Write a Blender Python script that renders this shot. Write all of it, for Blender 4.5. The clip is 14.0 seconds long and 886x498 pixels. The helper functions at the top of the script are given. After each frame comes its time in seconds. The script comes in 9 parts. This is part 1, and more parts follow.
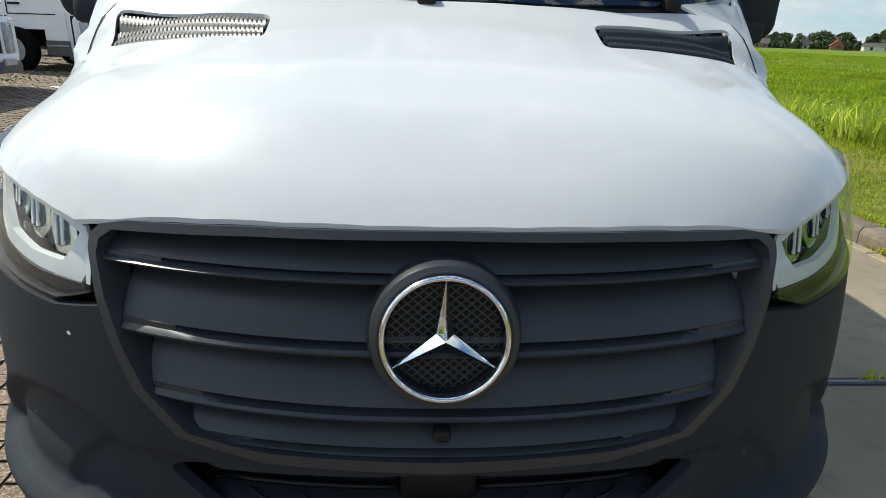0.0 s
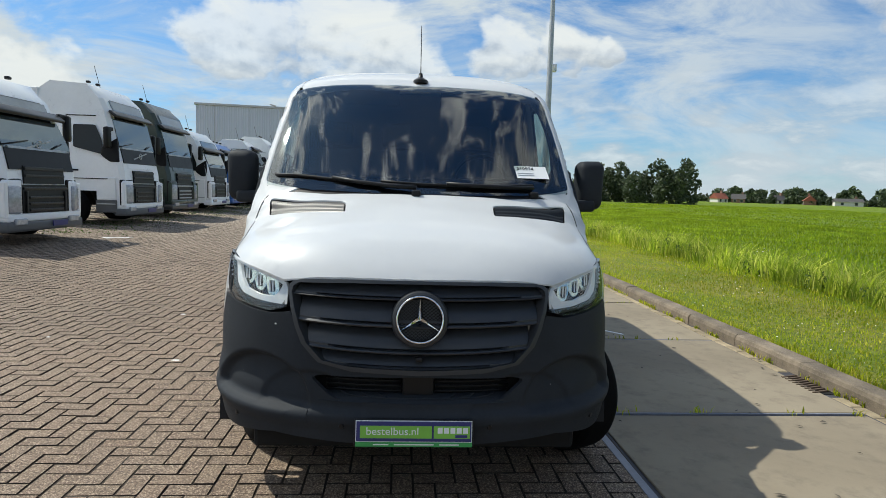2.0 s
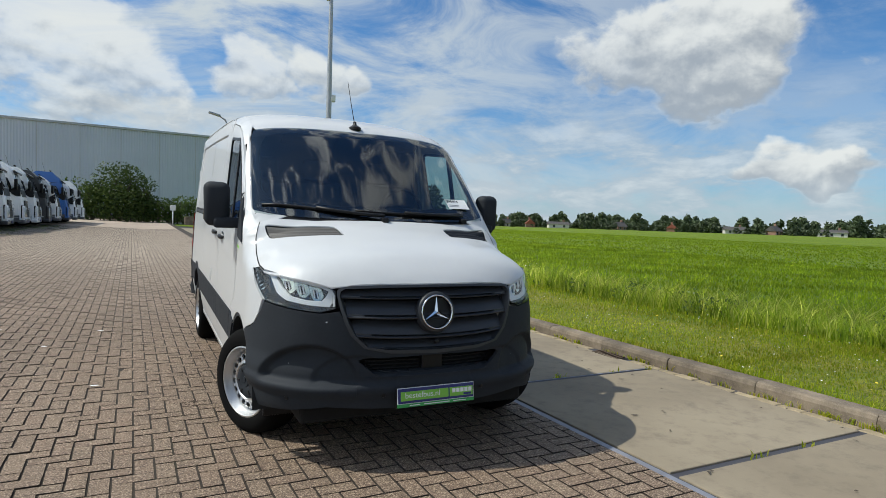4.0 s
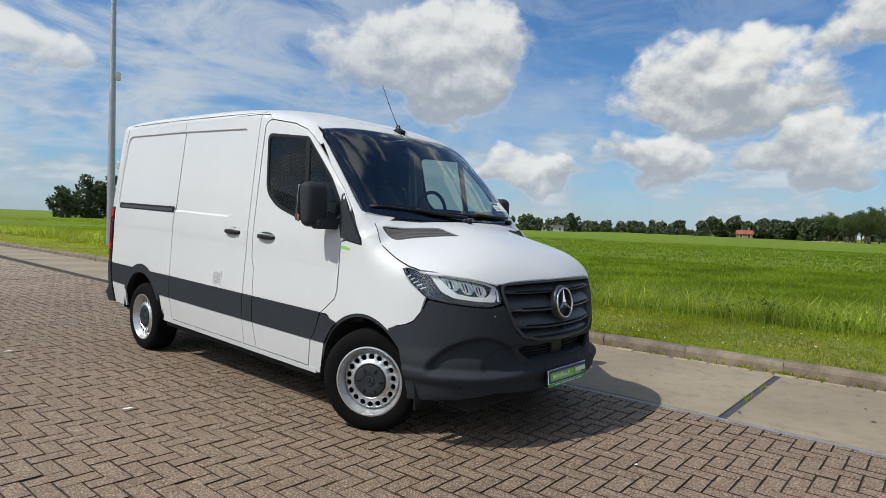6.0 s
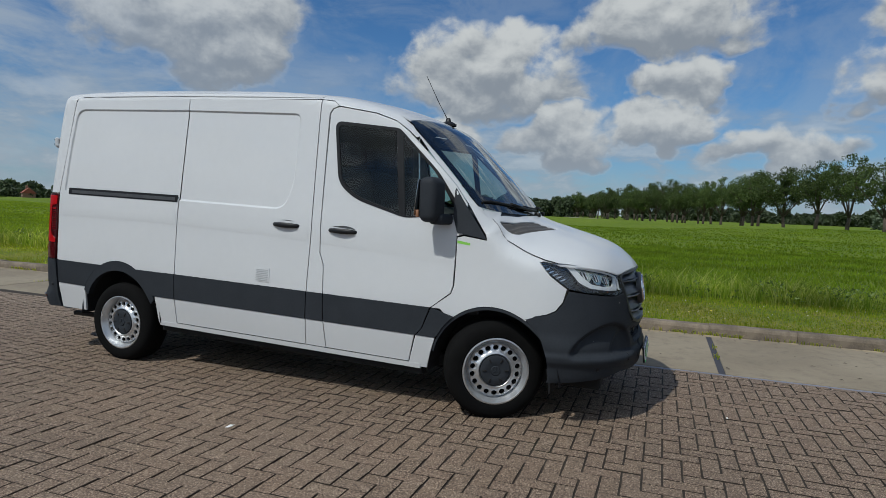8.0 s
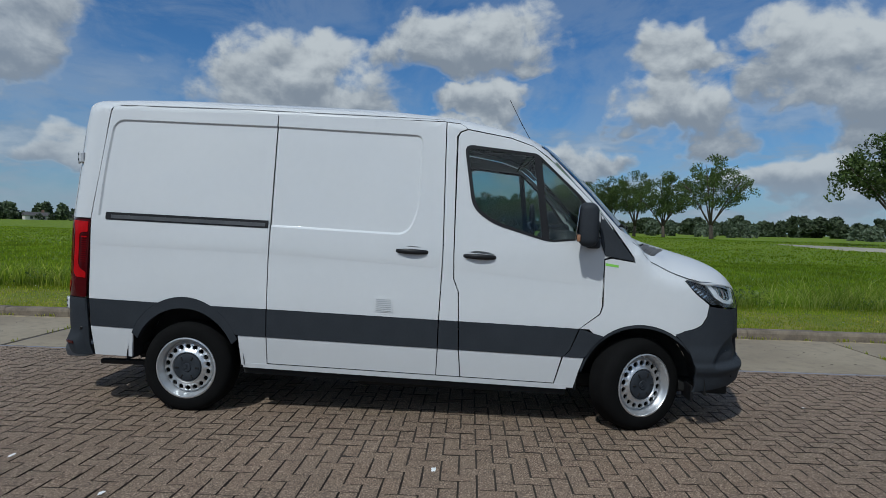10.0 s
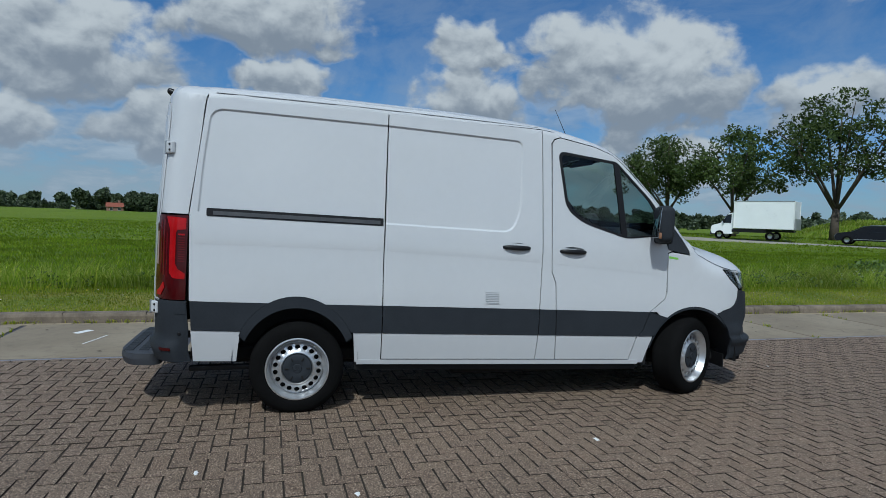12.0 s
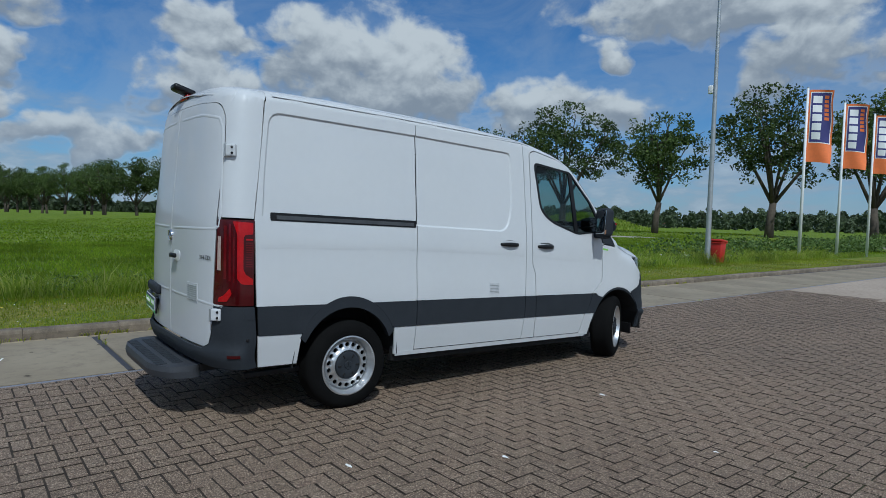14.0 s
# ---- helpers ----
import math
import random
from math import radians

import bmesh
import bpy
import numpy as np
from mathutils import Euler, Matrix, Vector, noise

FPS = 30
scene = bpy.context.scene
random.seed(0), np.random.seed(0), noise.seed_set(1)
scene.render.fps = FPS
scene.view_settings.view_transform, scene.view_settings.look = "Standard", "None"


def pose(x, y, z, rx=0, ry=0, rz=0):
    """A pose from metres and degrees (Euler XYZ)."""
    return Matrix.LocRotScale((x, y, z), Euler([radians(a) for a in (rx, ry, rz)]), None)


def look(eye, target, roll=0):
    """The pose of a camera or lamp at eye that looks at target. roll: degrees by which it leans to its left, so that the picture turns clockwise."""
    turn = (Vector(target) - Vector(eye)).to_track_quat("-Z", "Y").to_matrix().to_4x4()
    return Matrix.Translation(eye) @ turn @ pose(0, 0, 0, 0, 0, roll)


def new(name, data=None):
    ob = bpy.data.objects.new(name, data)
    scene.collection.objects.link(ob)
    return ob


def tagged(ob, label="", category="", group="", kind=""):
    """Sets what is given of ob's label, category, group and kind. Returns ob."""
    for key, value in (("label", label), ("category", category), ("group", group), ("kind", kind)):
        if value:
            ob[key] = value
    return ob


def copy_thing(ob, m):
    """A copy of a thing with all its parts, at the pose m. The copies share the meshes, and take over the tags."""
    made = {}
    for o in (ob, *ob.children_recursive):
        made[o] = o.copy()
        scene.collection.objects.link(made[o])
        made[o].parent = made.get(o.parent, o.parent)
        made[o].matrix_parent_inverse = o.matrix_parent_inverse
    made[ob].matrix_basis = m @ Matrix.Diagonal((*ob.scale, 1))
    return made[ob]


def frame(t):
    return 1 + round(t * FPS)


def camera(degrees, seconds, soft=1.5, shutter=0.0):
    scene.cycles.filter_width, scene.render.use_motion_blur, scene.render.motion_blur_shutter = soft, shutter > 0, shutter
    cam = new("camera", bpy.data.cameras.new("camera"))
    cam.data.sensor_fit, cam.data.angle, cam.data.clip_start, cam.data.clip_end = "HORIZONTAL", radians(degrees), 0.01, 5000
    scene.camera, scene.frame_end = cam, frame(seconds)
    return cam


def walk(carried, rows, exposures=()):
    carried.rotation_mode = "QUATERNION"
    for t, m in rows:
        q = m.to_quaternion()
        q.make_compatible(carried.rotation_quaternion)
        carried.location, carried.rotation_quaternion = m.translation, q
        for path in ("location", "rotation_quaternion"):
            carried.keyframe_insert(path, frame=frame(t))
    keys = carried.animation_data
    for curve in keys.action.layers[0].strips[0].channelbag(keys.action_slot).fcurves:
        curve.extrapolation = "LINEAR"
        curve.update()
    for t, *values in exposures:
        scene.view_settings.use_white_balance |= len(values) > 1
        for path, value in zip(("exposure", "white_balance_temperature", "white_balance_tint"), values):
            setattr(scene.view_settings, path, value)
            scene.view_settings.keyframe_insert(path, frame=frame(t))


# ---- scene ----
cam = camera(72.0, 14.0, soft=0.8)
PATH = [
    (0.0, -0.058, -0.744, 1.339, -2.81, -19.43, -1.76),
    (0.5, -0.081, -1.141, 1.388, -3.17, -11.89, -1.52),
    (1.0, -0.085, -1.578, 1.433, -3.15, -8.66, -1.39),
    (1.5, -0.020, -2.032, 1.429, -2.95, -6.52, -1.30),
    (2.0, -0.062, -2.458, 1.446, -3.20, -5.48, -1.74),
    (2.5, -0.147, -2.840, 1.448, -3.73, -5.03, -1.71),
    (3.0, -0.504, -3.144, 1.425, -7.52, -4.58, -1.45),
    (3.5, -0.945, -3.260, 1.405, -16.20, -3.95, -1.50),
    (4.0, -1.565, -3.130, 1.430, -26.20, -2.58, -1.80),
    (6.5, -4.063, -1.604, 1.396, -54.19, -3.24, -1.86),
    (7.0, -4.398, -1.160, 1.417, -60.23, -4.13, -1.70),
    (7.5, -4.741, -0.629, 1.453, -65.02, -4.20, -2.07),
    (8.0, -4.986, -0.104, 1.443, -69.31, -3.72, -2.12),
    (10.5, -5.591, 2.828, 1.488, -91.14, -2.25, -1.42),
    (11.0, -5.692, 3.417, 1.506, -95.72, -2.57, -1.54),
    (11.5, -5.619, 3.980, 1.493, -100.13, -2.66, -1.62),
    (12.0, -5.580, 4.569, 1.495, -104.93, -2.88, -1.87),
    (12.5, -5.499, 5.086, 1.494, -111.73, -3.15, -1.76),
    (13.0, -5.410, 5.705, 1.494, -118.08, -3.12, -1.83),
    (13.5, -5.323, 6.226, 1.476, -122.79, -3.01, -1.47),
    (14.0, -5.110, 6.791, 1.505, -128.25, -2.86, -1.57),
]
EXPOSURE = [(0.0, 0.14, 6600, 3), (0.6, -0.02, 6600, 3), (2.0, -0.04, 6500, 4), (3.0, -0.08, 6450, 4), (4.0, -0.18, 6400, 5), (6.5, -0.24, 6450, 7), (7.0, -0.54, 6250, 7), (7.5, -0.66, 6200, 6), (8.0, -0.77, 6100, 6), (10.5, -0.88, 5700, 4), (12.5, -0.86, 5550, 3), (14.0, -0.84, 5500, 3)]
walk(cam, [(t, pose(x, y, z, 90 + pitch, roll, yaw)) for t, x, y, z, yaw, pitch, roll in PATH], EXPOSURE)
# ---- world and sun ----
SUN_DIR = Vector((-0.70, 0.33, 1.0)).normalized()
sun = new("sun", bpy.data.lights.new("sun", "SUN"))
sun.data.energy, sun.data.angle, sun.data.color = 4.9, radians(0.53), (1.0, 0.95, 0.87)
sun.matrix_world = look(SUN_DIR * 50, (0, 0, 0))

world = bpy.data.worlds.new("world")
scene.world = world
world.use_nodes = True


class Graph:
    """Short hand for building node trees."""

    def __init__(self, tree):
        self.tree = tree
        tree.nodes.clear()

    def node(self, kind, ins=None, operation=None, use_clamp=None, blend_type=None, interpolation_type=None, data_type=None):
        n = self.tree.nodes.new(kind)
        if data_type is not None:
            n.data_type = data_type
        if operation is not None:
            n.operation = operation
        if use_clamp is not None:
            n.use_clamp = use_clamp
        if blend_type is not None:
            n.blend_type = blend_type
        if interpolation_type is not None:
            n.interpolation_type = interpolation_type
        for key, value in (ins or {}).items():
            if isinstance(value, bpy.types.NodeSocket):
                self.tree.links.new(value, n.inputs[key])
            else:
                n.inputs[key].default_value = value
        return n

    def math(self, op, a, b=0.0, c=0.0, clamp=False):
        return self.node("ShaderNodeMath", {0: a, 1: b, 2: c}, operation=op, use_clamp=clamp).outputs[0]

    def noise(self, vec, scale, detail=4.0, rough=0.55, distort=0.0):
        return self.node("ShaderNodeTexNoise", {"Vector": vec, "Scale": scale, "Detail": detail, "Roughness": rough, "Distortion": distort}).outputs["Fac"]

    def ramp(self, fac, stops, interp="LINEAR"):
        n = self.node("ShaderNodeValToRGB", {"Fac": fac})
        n.color_ramp.interpolation = interp
        while len(n.color_ramp.elements) < len(stops):
            n.color_ramp.elements.new(0.5)
        for e, (p, c) in zip(n.color_ramp.elements, stops):
            e.position, e.color = p, (*c, 1.0) if len(c) == 3 else c
        return n.outputs["Color"]

    def mix(self, fac, a, b, mode="MIX"):
        n = self.node("ShaderNodeMix", {"Factor": fac}, data_type="RGBA", blend_type=mode)
        for i, v in ((6, a), (7, b)):
            if isinstance(v, bpy.types.NodeSocket):
                self.tree.links.new(v, n.inputs[i])
            else:
                n.inputs[i].default_value = (*v, 1.0)
        return n.outputs[2]

    def range(self, v, a, b, c=0.0, d=1.0, smooth=True):
        return self.node("ShaderNodeMapRange", {0: v, 1: a, 2: b, 3: c, 4: d}, interpolation_type="SMOOTHSTEP" if smooth else "LINEAR").outputs[0]


# cumulus heaps round the horizon: azimuth, elevation, half width and half height in degrees
CLOUDS = [
    (95.2, 11.3, 5.5, 4.6), (105.0, 12.0, 5.8, 3.0), (121.4, 7.5, 3.3, 3.1), (81.6, 12.3, 2.9, 2.3),
    (75.2, 12.8, 3.4, 1.8), (42.5, 14.5, 7.3, 3.7), (33.5, 5.0, 3.8, 1.5), (39.4, 16.0, 5.8, 4.2),
    (17.0, 12.1, 7.6, 3.7), (0.6, 11.4, 3.8, 1.9), (1.1, 7.7, 4.0, 1.9), (0.9, 16.3, 6.2, 3.0),
    (21.3, 6.1, 4.4, 2.3), (10.2, 6.6, 3.8, 2.4), (-8.8, 5.5, 4.9, 1.4), (-18.1, 15.2, 3.1, 2.5),
    (-17.7, 10.2, 4.6, 3.0), (-26.4, 14.2, 3.9, 3.5), (-33.2, 11.5, 5.6, 5.4), (-49.3, 10.0, 6.3, 2.1),
    (-52.9, 15.1, 2.4, 1.3), (-69.0, 13.5, 4.6, 3.7), (-63.3, 18.5, 10.0, 2.5), (-30.0, 4.2, 9.0, 2.0),
]


def build_sky():
    g = Graph(world.node_tree)
    sky = g.node("ShaderNodeTexSky")
    sky.sky_type, sky.sun_disc = "NISHITA", False
    sky.sun_elevation = math.asin(SUN_DIR.z)
    sky.sun_rotation = math.atan2(SUN_DIR.x, SUN_DIR.y)
    sky.air_density, sky.dust_density, sky.ozone_density = 1.0, 0.6, 2.0
    co = g.node("ShaderNodeTexCoord").outputs["Generated"]
    sep = g.node("ShaderNodeSeparateXYZ", {0: co})
    z = g.math("MAXIMUM", sep.outputs[2], 0.0)
    azim = g.math("MULTIPLY", g.math("ARCTAN2", sep.outputs[1], sep.outputs[0]), 57.3)
    elev = g.math("MULTIPLY", g.math("ARCSINE", sep.outputs[2]), 57.3)
    sunward = g.node("ShaderNodeVectorMath", {0: co, 1: SUN_DIR}, operation="DOT_PRODUCT").outputs["Value"]

    # the heaps, their outlines frayed at three sizes
    flat_co = g.node("ShaderNodeMapping", {"Vector": co, "Scale": (1.0, 1.0, 1.35)}).outputs[0]
    fray = g.node("ShaderNodeSeparateXYZ", {0: g.node("ShaderNodeTexNoise", {"Vector": flat_co, "Scale": 9.0, "Detail": 3.0}).outputs["Color"]})
    a = g.math("MULTIPLY_ADD", g.math("SUBTRACT", fray.outputs[0], 0.5), 13.0, azim)
    e = g.math("MULTIPLY_ADD", g.math("SUBTRACT", fray.outputs[1], 0.5), 8.0, elev)
    body, weight, height = -3.0, 0.001, 0.0
    for a0, e0, w, h in CLOUDS:
        u = g.math("MULTIPLY", g.math("SUBTRACT", a, a0), 0.80 / w)
        v = g.math("MULTIPLY", g.math("SUBTRACT", e, e0), 0.76 / h)
        # flatter below than above
        under = g.math("MULTIPLY", v, g.math("MULTIPLY_ADD", g.math("LESS_THAN", v, 0.0), 0.3, 1.0))
        q = g.math("SUBTRACT", 1.0, g.math("MULTIPLY_ADD", under, under, g.math("MULTIPLY", u, u)))
        inside = g.math("MAXIMUM", g.math("ADD", q, 0.4), 0.0)
        body = g.math("MAXIMUM", body, q)
        weight = g.math("ADD", weight, inside)
        height = g.math("MULTIPLY_ADD", inside, v, height)
    height = g.math("DIVIDE", height, weight)

    def billow(vec, detail):
        mid = g.noise(vec, 13.0, detail, 0.55, 0.25)
        fine = g.noise(vec, 40.0, detail, 0.55)
        return g.math("MULTIPLY_ADD", fine, 0.16, g.math("MULTIPLY", mid, 0.84))
    puff = billow(flat_co, 6.0)
    up = g.node("ShaderNodeVectorMath", {0: flat_co, 1: (SUN_DIR.x * 0.010, SUN_DIR.y * 0.010, 0.020)}, operation="ADD").outputs[0]
    rim = g.math("SUBTRACT", puff, billow(up, 4.0))
    heap = g.math("MULTIPLY_ADD", g.math("SUBTRACT", puff, 0.5), 2.9, g.math("MINIMUM", g.math("MULTIPLY", body, 0.95), 0.8))
    cover = g.range(heap, -0.22, 0.48)
    lit = g.math("MULTIPLY_ADD", rim, 1.9, g.math("MULTIPLY_ADD", height, 0.60, 0.44))
    lit = g.math("MULTIPLY_ADD", g.range(sunward, -0.3, 0.6), 0.30, lit, clamp=True)
    lit = g.math("MAXIMUM", lit, g.range(heap, -0.1, 0.35, 0.62, 0.0))
    cloud = g.mix(g.range(lit, 0.05, 0.95), (0.42, 0.455, 0.51), (0.98, 0.97, 0.945))

    # overhead and behind: broken streaks on one level
    shrink = g.math("DIVIDE", 1.0, g.math("MULTIPLY_ADD", z, 0.9, 0.42))
    low = g.node("ShaderNodeVectorMath", {0: co, "Scale": shrink}, operation="SCALE").outputs[0]
    low = g.node("ShaderNodeVectorMath", {0: low, 1: SKY_SHIFT}, operation="ADD").outputs[0]
    big = g.noise(low, 2.6, 3.0, 0.5)
    streak = g.noise(g.node("ShaderNodeMapping", {"Vector": low, "Scale": (9.0, 3.0, 3.0), "Rotation": (0.0, 0.0, 0.25)}).outputs[0], 1.6, 6.0, 0.62, 0.5)
    torn = g.math("MULTIPLY_ADD", streak, 0.55, g.math("MULTIPLY", big, 0.55))
    away = g.math("MAXIMUM", g.range(elev, 21.0, 30.0), g.math("MAXIMUM", g.range(azim, 122.0, 132.0), g.range(azim, -74.0, -84.0)))
    cover_up = g.math("MULTIPLY", g.range(torn, 0.535, 0.64), away)
    cloud_up = g.mix(g.range(torn, 0.56, 0.74), (0.98, 0.98, 0.97), (0.50, 0.53, 0.57))
    near_sun = g.range(sunward, 0.45, 0.97, 1.0, 2.6)
    cloud_up = g.node("ShaderNodeVectorMath", {0: cloud_up, "Scale": near_sun}, operation="SCALE").outputs[0]

    # thin high veil, thicker towards the sun
    veil = g.node("ShaderNodeMapping", {"Vector": co, "Scale": (1.0, 2.2, 3.4), "Rotation": (0.2, 0.1, 0.6)}).outputs[0]
    wisp = g.math("MULTIPLY", g.range(g.noise(veil, 3.0, 7.0, 0.64, 0.6), 0.36, 0.64), g.range(g.node("ShaderNodeVectorMath", {0: co, 1: Vector((SUN_DIR.x, SUN_DIR.y, 0)).normalized()}, operation="DOT_PRODUCT").outputs["Value"], -0.75, 0.35, 0.22, 1.0))
    wisp = g.math("MULTIPLY", wisp, g.range(elev, 60.0, 30.0, 0.15, 1.0))
    hazy = g.math("POWER", g.math("SUBTRACT", 1.0, z), 11.0)
    blue = g.mix(1.0, sky.outputs[0], (0.56, 0.92, 1.27), "MULTIPLY")
    scaled = g.node("ShaderNodeVectorMath", {0: blue, "Scale": SKY_GAIN}, operation="SCALE").outputs[0]
    c = g.mix(wisp, scaled, (0.68, 0.73, 0.78))
    c = g.mix(cover_up, c, cloud_up)
    # far rows of cloud merging towards the horizon
    far_co = g.node("ShaderNodeMapping", {"Vector": co, "Scale": (1.0, 1.0, 3.0), "Location": (0.3, 0.1, 0.0)}).outputs[0]
    far_row = g.noise(far_co, 8.5, 6.0, 0.58, 0.2)
    c = g.mix(g.math("MULTIPLY", g.range(far_row, 0.40, 0.60), g.range(elev, 15.0, 4.0, 0.0, 0.72)), c, g.mix(g.range(far_row, 0.50, 0.72), (0.50, 0.555, 0.63), (0.86, 0.87, 0.88)))
    c = g.mix(g.math("MULTIPLY", cover, g.math("MULTIPLY", g.range(elev, 1.0, 5.0, 0.55, 1.0), g.range(azim, 25.0, 60.0, 1.0, 0.72))), c, cloud)
    c = g.mix(g.math("MULTIPLY", hazy, 0.55), c, (0.60, 0.69, 0.80))
    bg = g.node("ShaderNodeBackground", {"Color": c, "Strength": SKY_STRENGTH})
    g.node("ShaderNodeOutputWorld", {"Surface": bg.outputs[0]})


SKY_GAIN, SKY_STRENGTH, SKY_SHIFT = 0.105, 1.0, (3.1, 0.4, 0.2)
build_sky()

# ---- materials ----


def material(name, color=(0.5, 0.5, 0.5), rough=0.5, metal=0.0, var=0.12, scale=3.0, bump=0.0, bump_scale=60.0, coat=0.0, spec=0.5, build=None, random=0.0, emit=0.0):
    """A procedural surface: base colour varied at two scales, relief and gloss."""
    m = bpy.data.materials.new(name)
    m.use_nodes = True
    g = Graph(m.node_tree)
    co = g.node("ShaderNodeTexCoord").outputs["Object"]
    b = g.node("ShaderNodeBsdfPrincipled", {"Roughness": rough, "Metallic": metal, "Coat Weight": coat, "Coat Roughness": 0.04, "Specular IOR Level": spec})
    if build:
        build(g, b, co)
    else:
        n = g.math("ADD", g.math("MULTIPLY", g.noise(co, scale, 5.0), 0.65), g.math("MULTIPLY", g.noise(co, scale * 14, 4.0), 0.35))
        f = g.range(n, 0.3, 0.7, 1.0 - var, 1.0 + var, smooth=False)
        if random:
            r = g.node("ShaderNodeObjectInfo").outputs["Random"]
            f = g.math("MULTIPLY", f, g.range(r, 0.0, 1.0, 1.0 - random, 1.0 + random, smooth=False))
        g.tree.links.new(g.node("ShaderNodeVectorMath", {0: color, "Scale": f}, operation="SCALE").outputs[0], b.inputs["Base Color"])
        g.tree.links.new(g.range(n, 0.3, 0.7, max(rough - 0.06, 0.02), min(rough + 0.08, 1.0), smooth=False), b.inputs["Roughness"])
        if bump:
            bn = g.node("ShaderNodeBump", {"Height": g.noise(co, bump_scale, 5.0), "Strength": bump, "Distance": 0.002})
            g.tree.links.new(bn.outputs[0], b.inputs["Normal"])
        if emit:
            b.inputs["Emission Color"].default_value, b.inputs["Emission Strength"].default_value = (*color, 1.0), emit
    g.node("ShaderNodeOutputMaterial", {"Surface": b.outputs[0]})
    return m


def glass_material(name, tint, rough=0.0, shine=1.5):
    m = bpy.data.materials.new(name)
    m.use_nodes = True
    g = Graph(m.node_tree)
    edge_on = g.node("ShaderNodeLayerWeight", {"Blend": 0.5}).outputs["Facing"]
    fres = g.math("MULTIPLY_ADD", g.math("POWER", edge_on, 4.8), 0.9, 0.045 * shine, clamp=True)
    clear = g.node("ShaderNodeBsdfTransparent", {"Color": (*tint, 1.0)})
    gloss = g.node("ShaderNodeBsdfGlossy", {"Color": (0.95, 0.97, 1.0, 1.0), "Roughness": rough})
    mixed = g.node("ShaderNodeMixShader", {0: fres, 1: clear.outputs[0], 2: gloss.outputs[0]})
    g.node("ShaderNodeOutputMaterial", {"Surface": mixed.outputs[0]})
    return m


M_WHITE = material("white_paint", (0.558, 0.571, 0.582), 0.38, var=0.025, scale=1.2, coat=0.5, spec=0.2)
M_PLASTIC = material("dark_grey_plastic", (0.029, 0.033, 0.039), 0.6, var=0.16, scale=5.0, bump=0.25, bump_scale=700.0, spec=0.1)
M_BLACK = material("black_plastic", (0.009, 0.009, 0.010), 0.42, spec=0.3, var=0.2, scale=8.0)
M_FRIT = material("printed_glass_border", (0.008, 0.008, 0.009), 0.06, var=0.1, scale=8.0, spec=0.1)
M_GRILLE = material("grille_plastic", (0.031, 0.034, 0.039), 0.38, var=0.12, scale=6.0)
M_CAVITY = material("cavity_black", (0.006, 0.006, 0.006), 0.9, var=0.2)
M_RAIL = material("rail_steel", (0.09, 0.092, 0.095), 0.4, metal=0.5, var=0.2, scale=12.0)
M_RUBBER = material("tyre_rubber", (0.006, 0.006, 0.006), 0.9, var=0.3, scale=9.0, bump=0.4, bump_scale=90.0, spec=0.08)
M_STEEL = material("silver_steel", (0.62, 0.63, 0.64), 0.34, metal=0.85, var=0.1, scale=14.0)
M_CHROME = material("chrome", (0.86, 0.87, 0.88), 0.06, metal=1.0, var=0.02)
M_MIRROR = material("mirror_glass", (0.42, 0.45, 0.47), 0.03, metal=1.0, var=0.02)
M_GLASS = glass_material("tinted_glass", (0.56, 0.68, 0.65), shine=0.75)
M_WSGLASS = glass_material("windscreen_glass", (0.58, 0.65, 0.63), shine=2.35)
M_CLEAR = glass_material("clear_lens", (0.95, 0.96, 0.97))
M_INTERIOR = material("cab_interior", (0.020, 0.021, 0.023), 0.7, var=0.2, scale=6.0)
M_FABRIC = material("seat_fabric", (0.028, 0.03, 0.034), 0.9, var=0.25, scale=40.0)
M_RED = material("red_lens", (0.34, 0.004, 0.006), 0.14, var=0.35, scale=11.0, coat=0.3, spec=0.2)
M_DARKRED = material("dark_red_lens", (0.050, 0.002, 0.003), 0.14, var=0.3, scale=14.0, coat=0.3, spec=0.3)
M_CLEARLENS = material("pale_lens", (0.42, 0.31, 0.28), 0.12, var=0.25, scale=30.0, coat=0.5)
M_DEEPRED = material("deep_red_lens", (0.10, 0.003, 0.005), 0.15, var=0.3, scale=20.0, coat=0.4, spec=0.3)
M_LAMPDARK = material("lamp_bowl_dark", (0.07, 0.075, 0.08), 0.22, metal=0.6, var=0.2, scale=20.0)
M_AMBER = material("amber_lens", (0.26, 0.13, 0.07), 0.2, var=0.1, coat=0.5)
M_LAMPREFL = material("lamp_reflector", (0.7, 0.72, 0.75), 0.12, metal=1.0, var=0.1, scale=20.0)
M_DRL = material("daylight_strip", (0.62, 0.65, 0.66), 0.2, var=0.1, emit=0.03)
M_LAMPBOWL = material("lamp_bowl", (0.12, 0.13, 0.13), 0.25, metal=0.6, var=0.3, scale=25.0)
M_LED = material("lamp_module", (0.55, 0.60, 0.52), 0.12, metal=0.95, var=0.35, scale=30.0)
M_LINER = material("arch_liner", (0.018, 0.018, 0.019), 0.85, var=0.3, scale=9.0)
M_BLUE = material("sign_blue", (0.03, 0.035, 0.17), 0.35, var=0.06)
M_GREEN = material("sign_green", (0.22, 0.52, 0.07), 0.35, var=0.05)
M_DKGREEN = material("sign_dark_green", (0.05, 0.35, 0.09), 0.35, var=0.05)
M_SIGNWHITE = material("sign_white", (0.82, 0.83, 0.82), 0.4, var=0.03)
M_ORANGE = material("flag_orange", (0.78, 0.19, 0.05), 0.75, var=0.1, scale=6.0)
M_NAVY = material("flag_navy", (0.05, 0.05, 0.19), 0.75, var=0.1, scale=6.0)
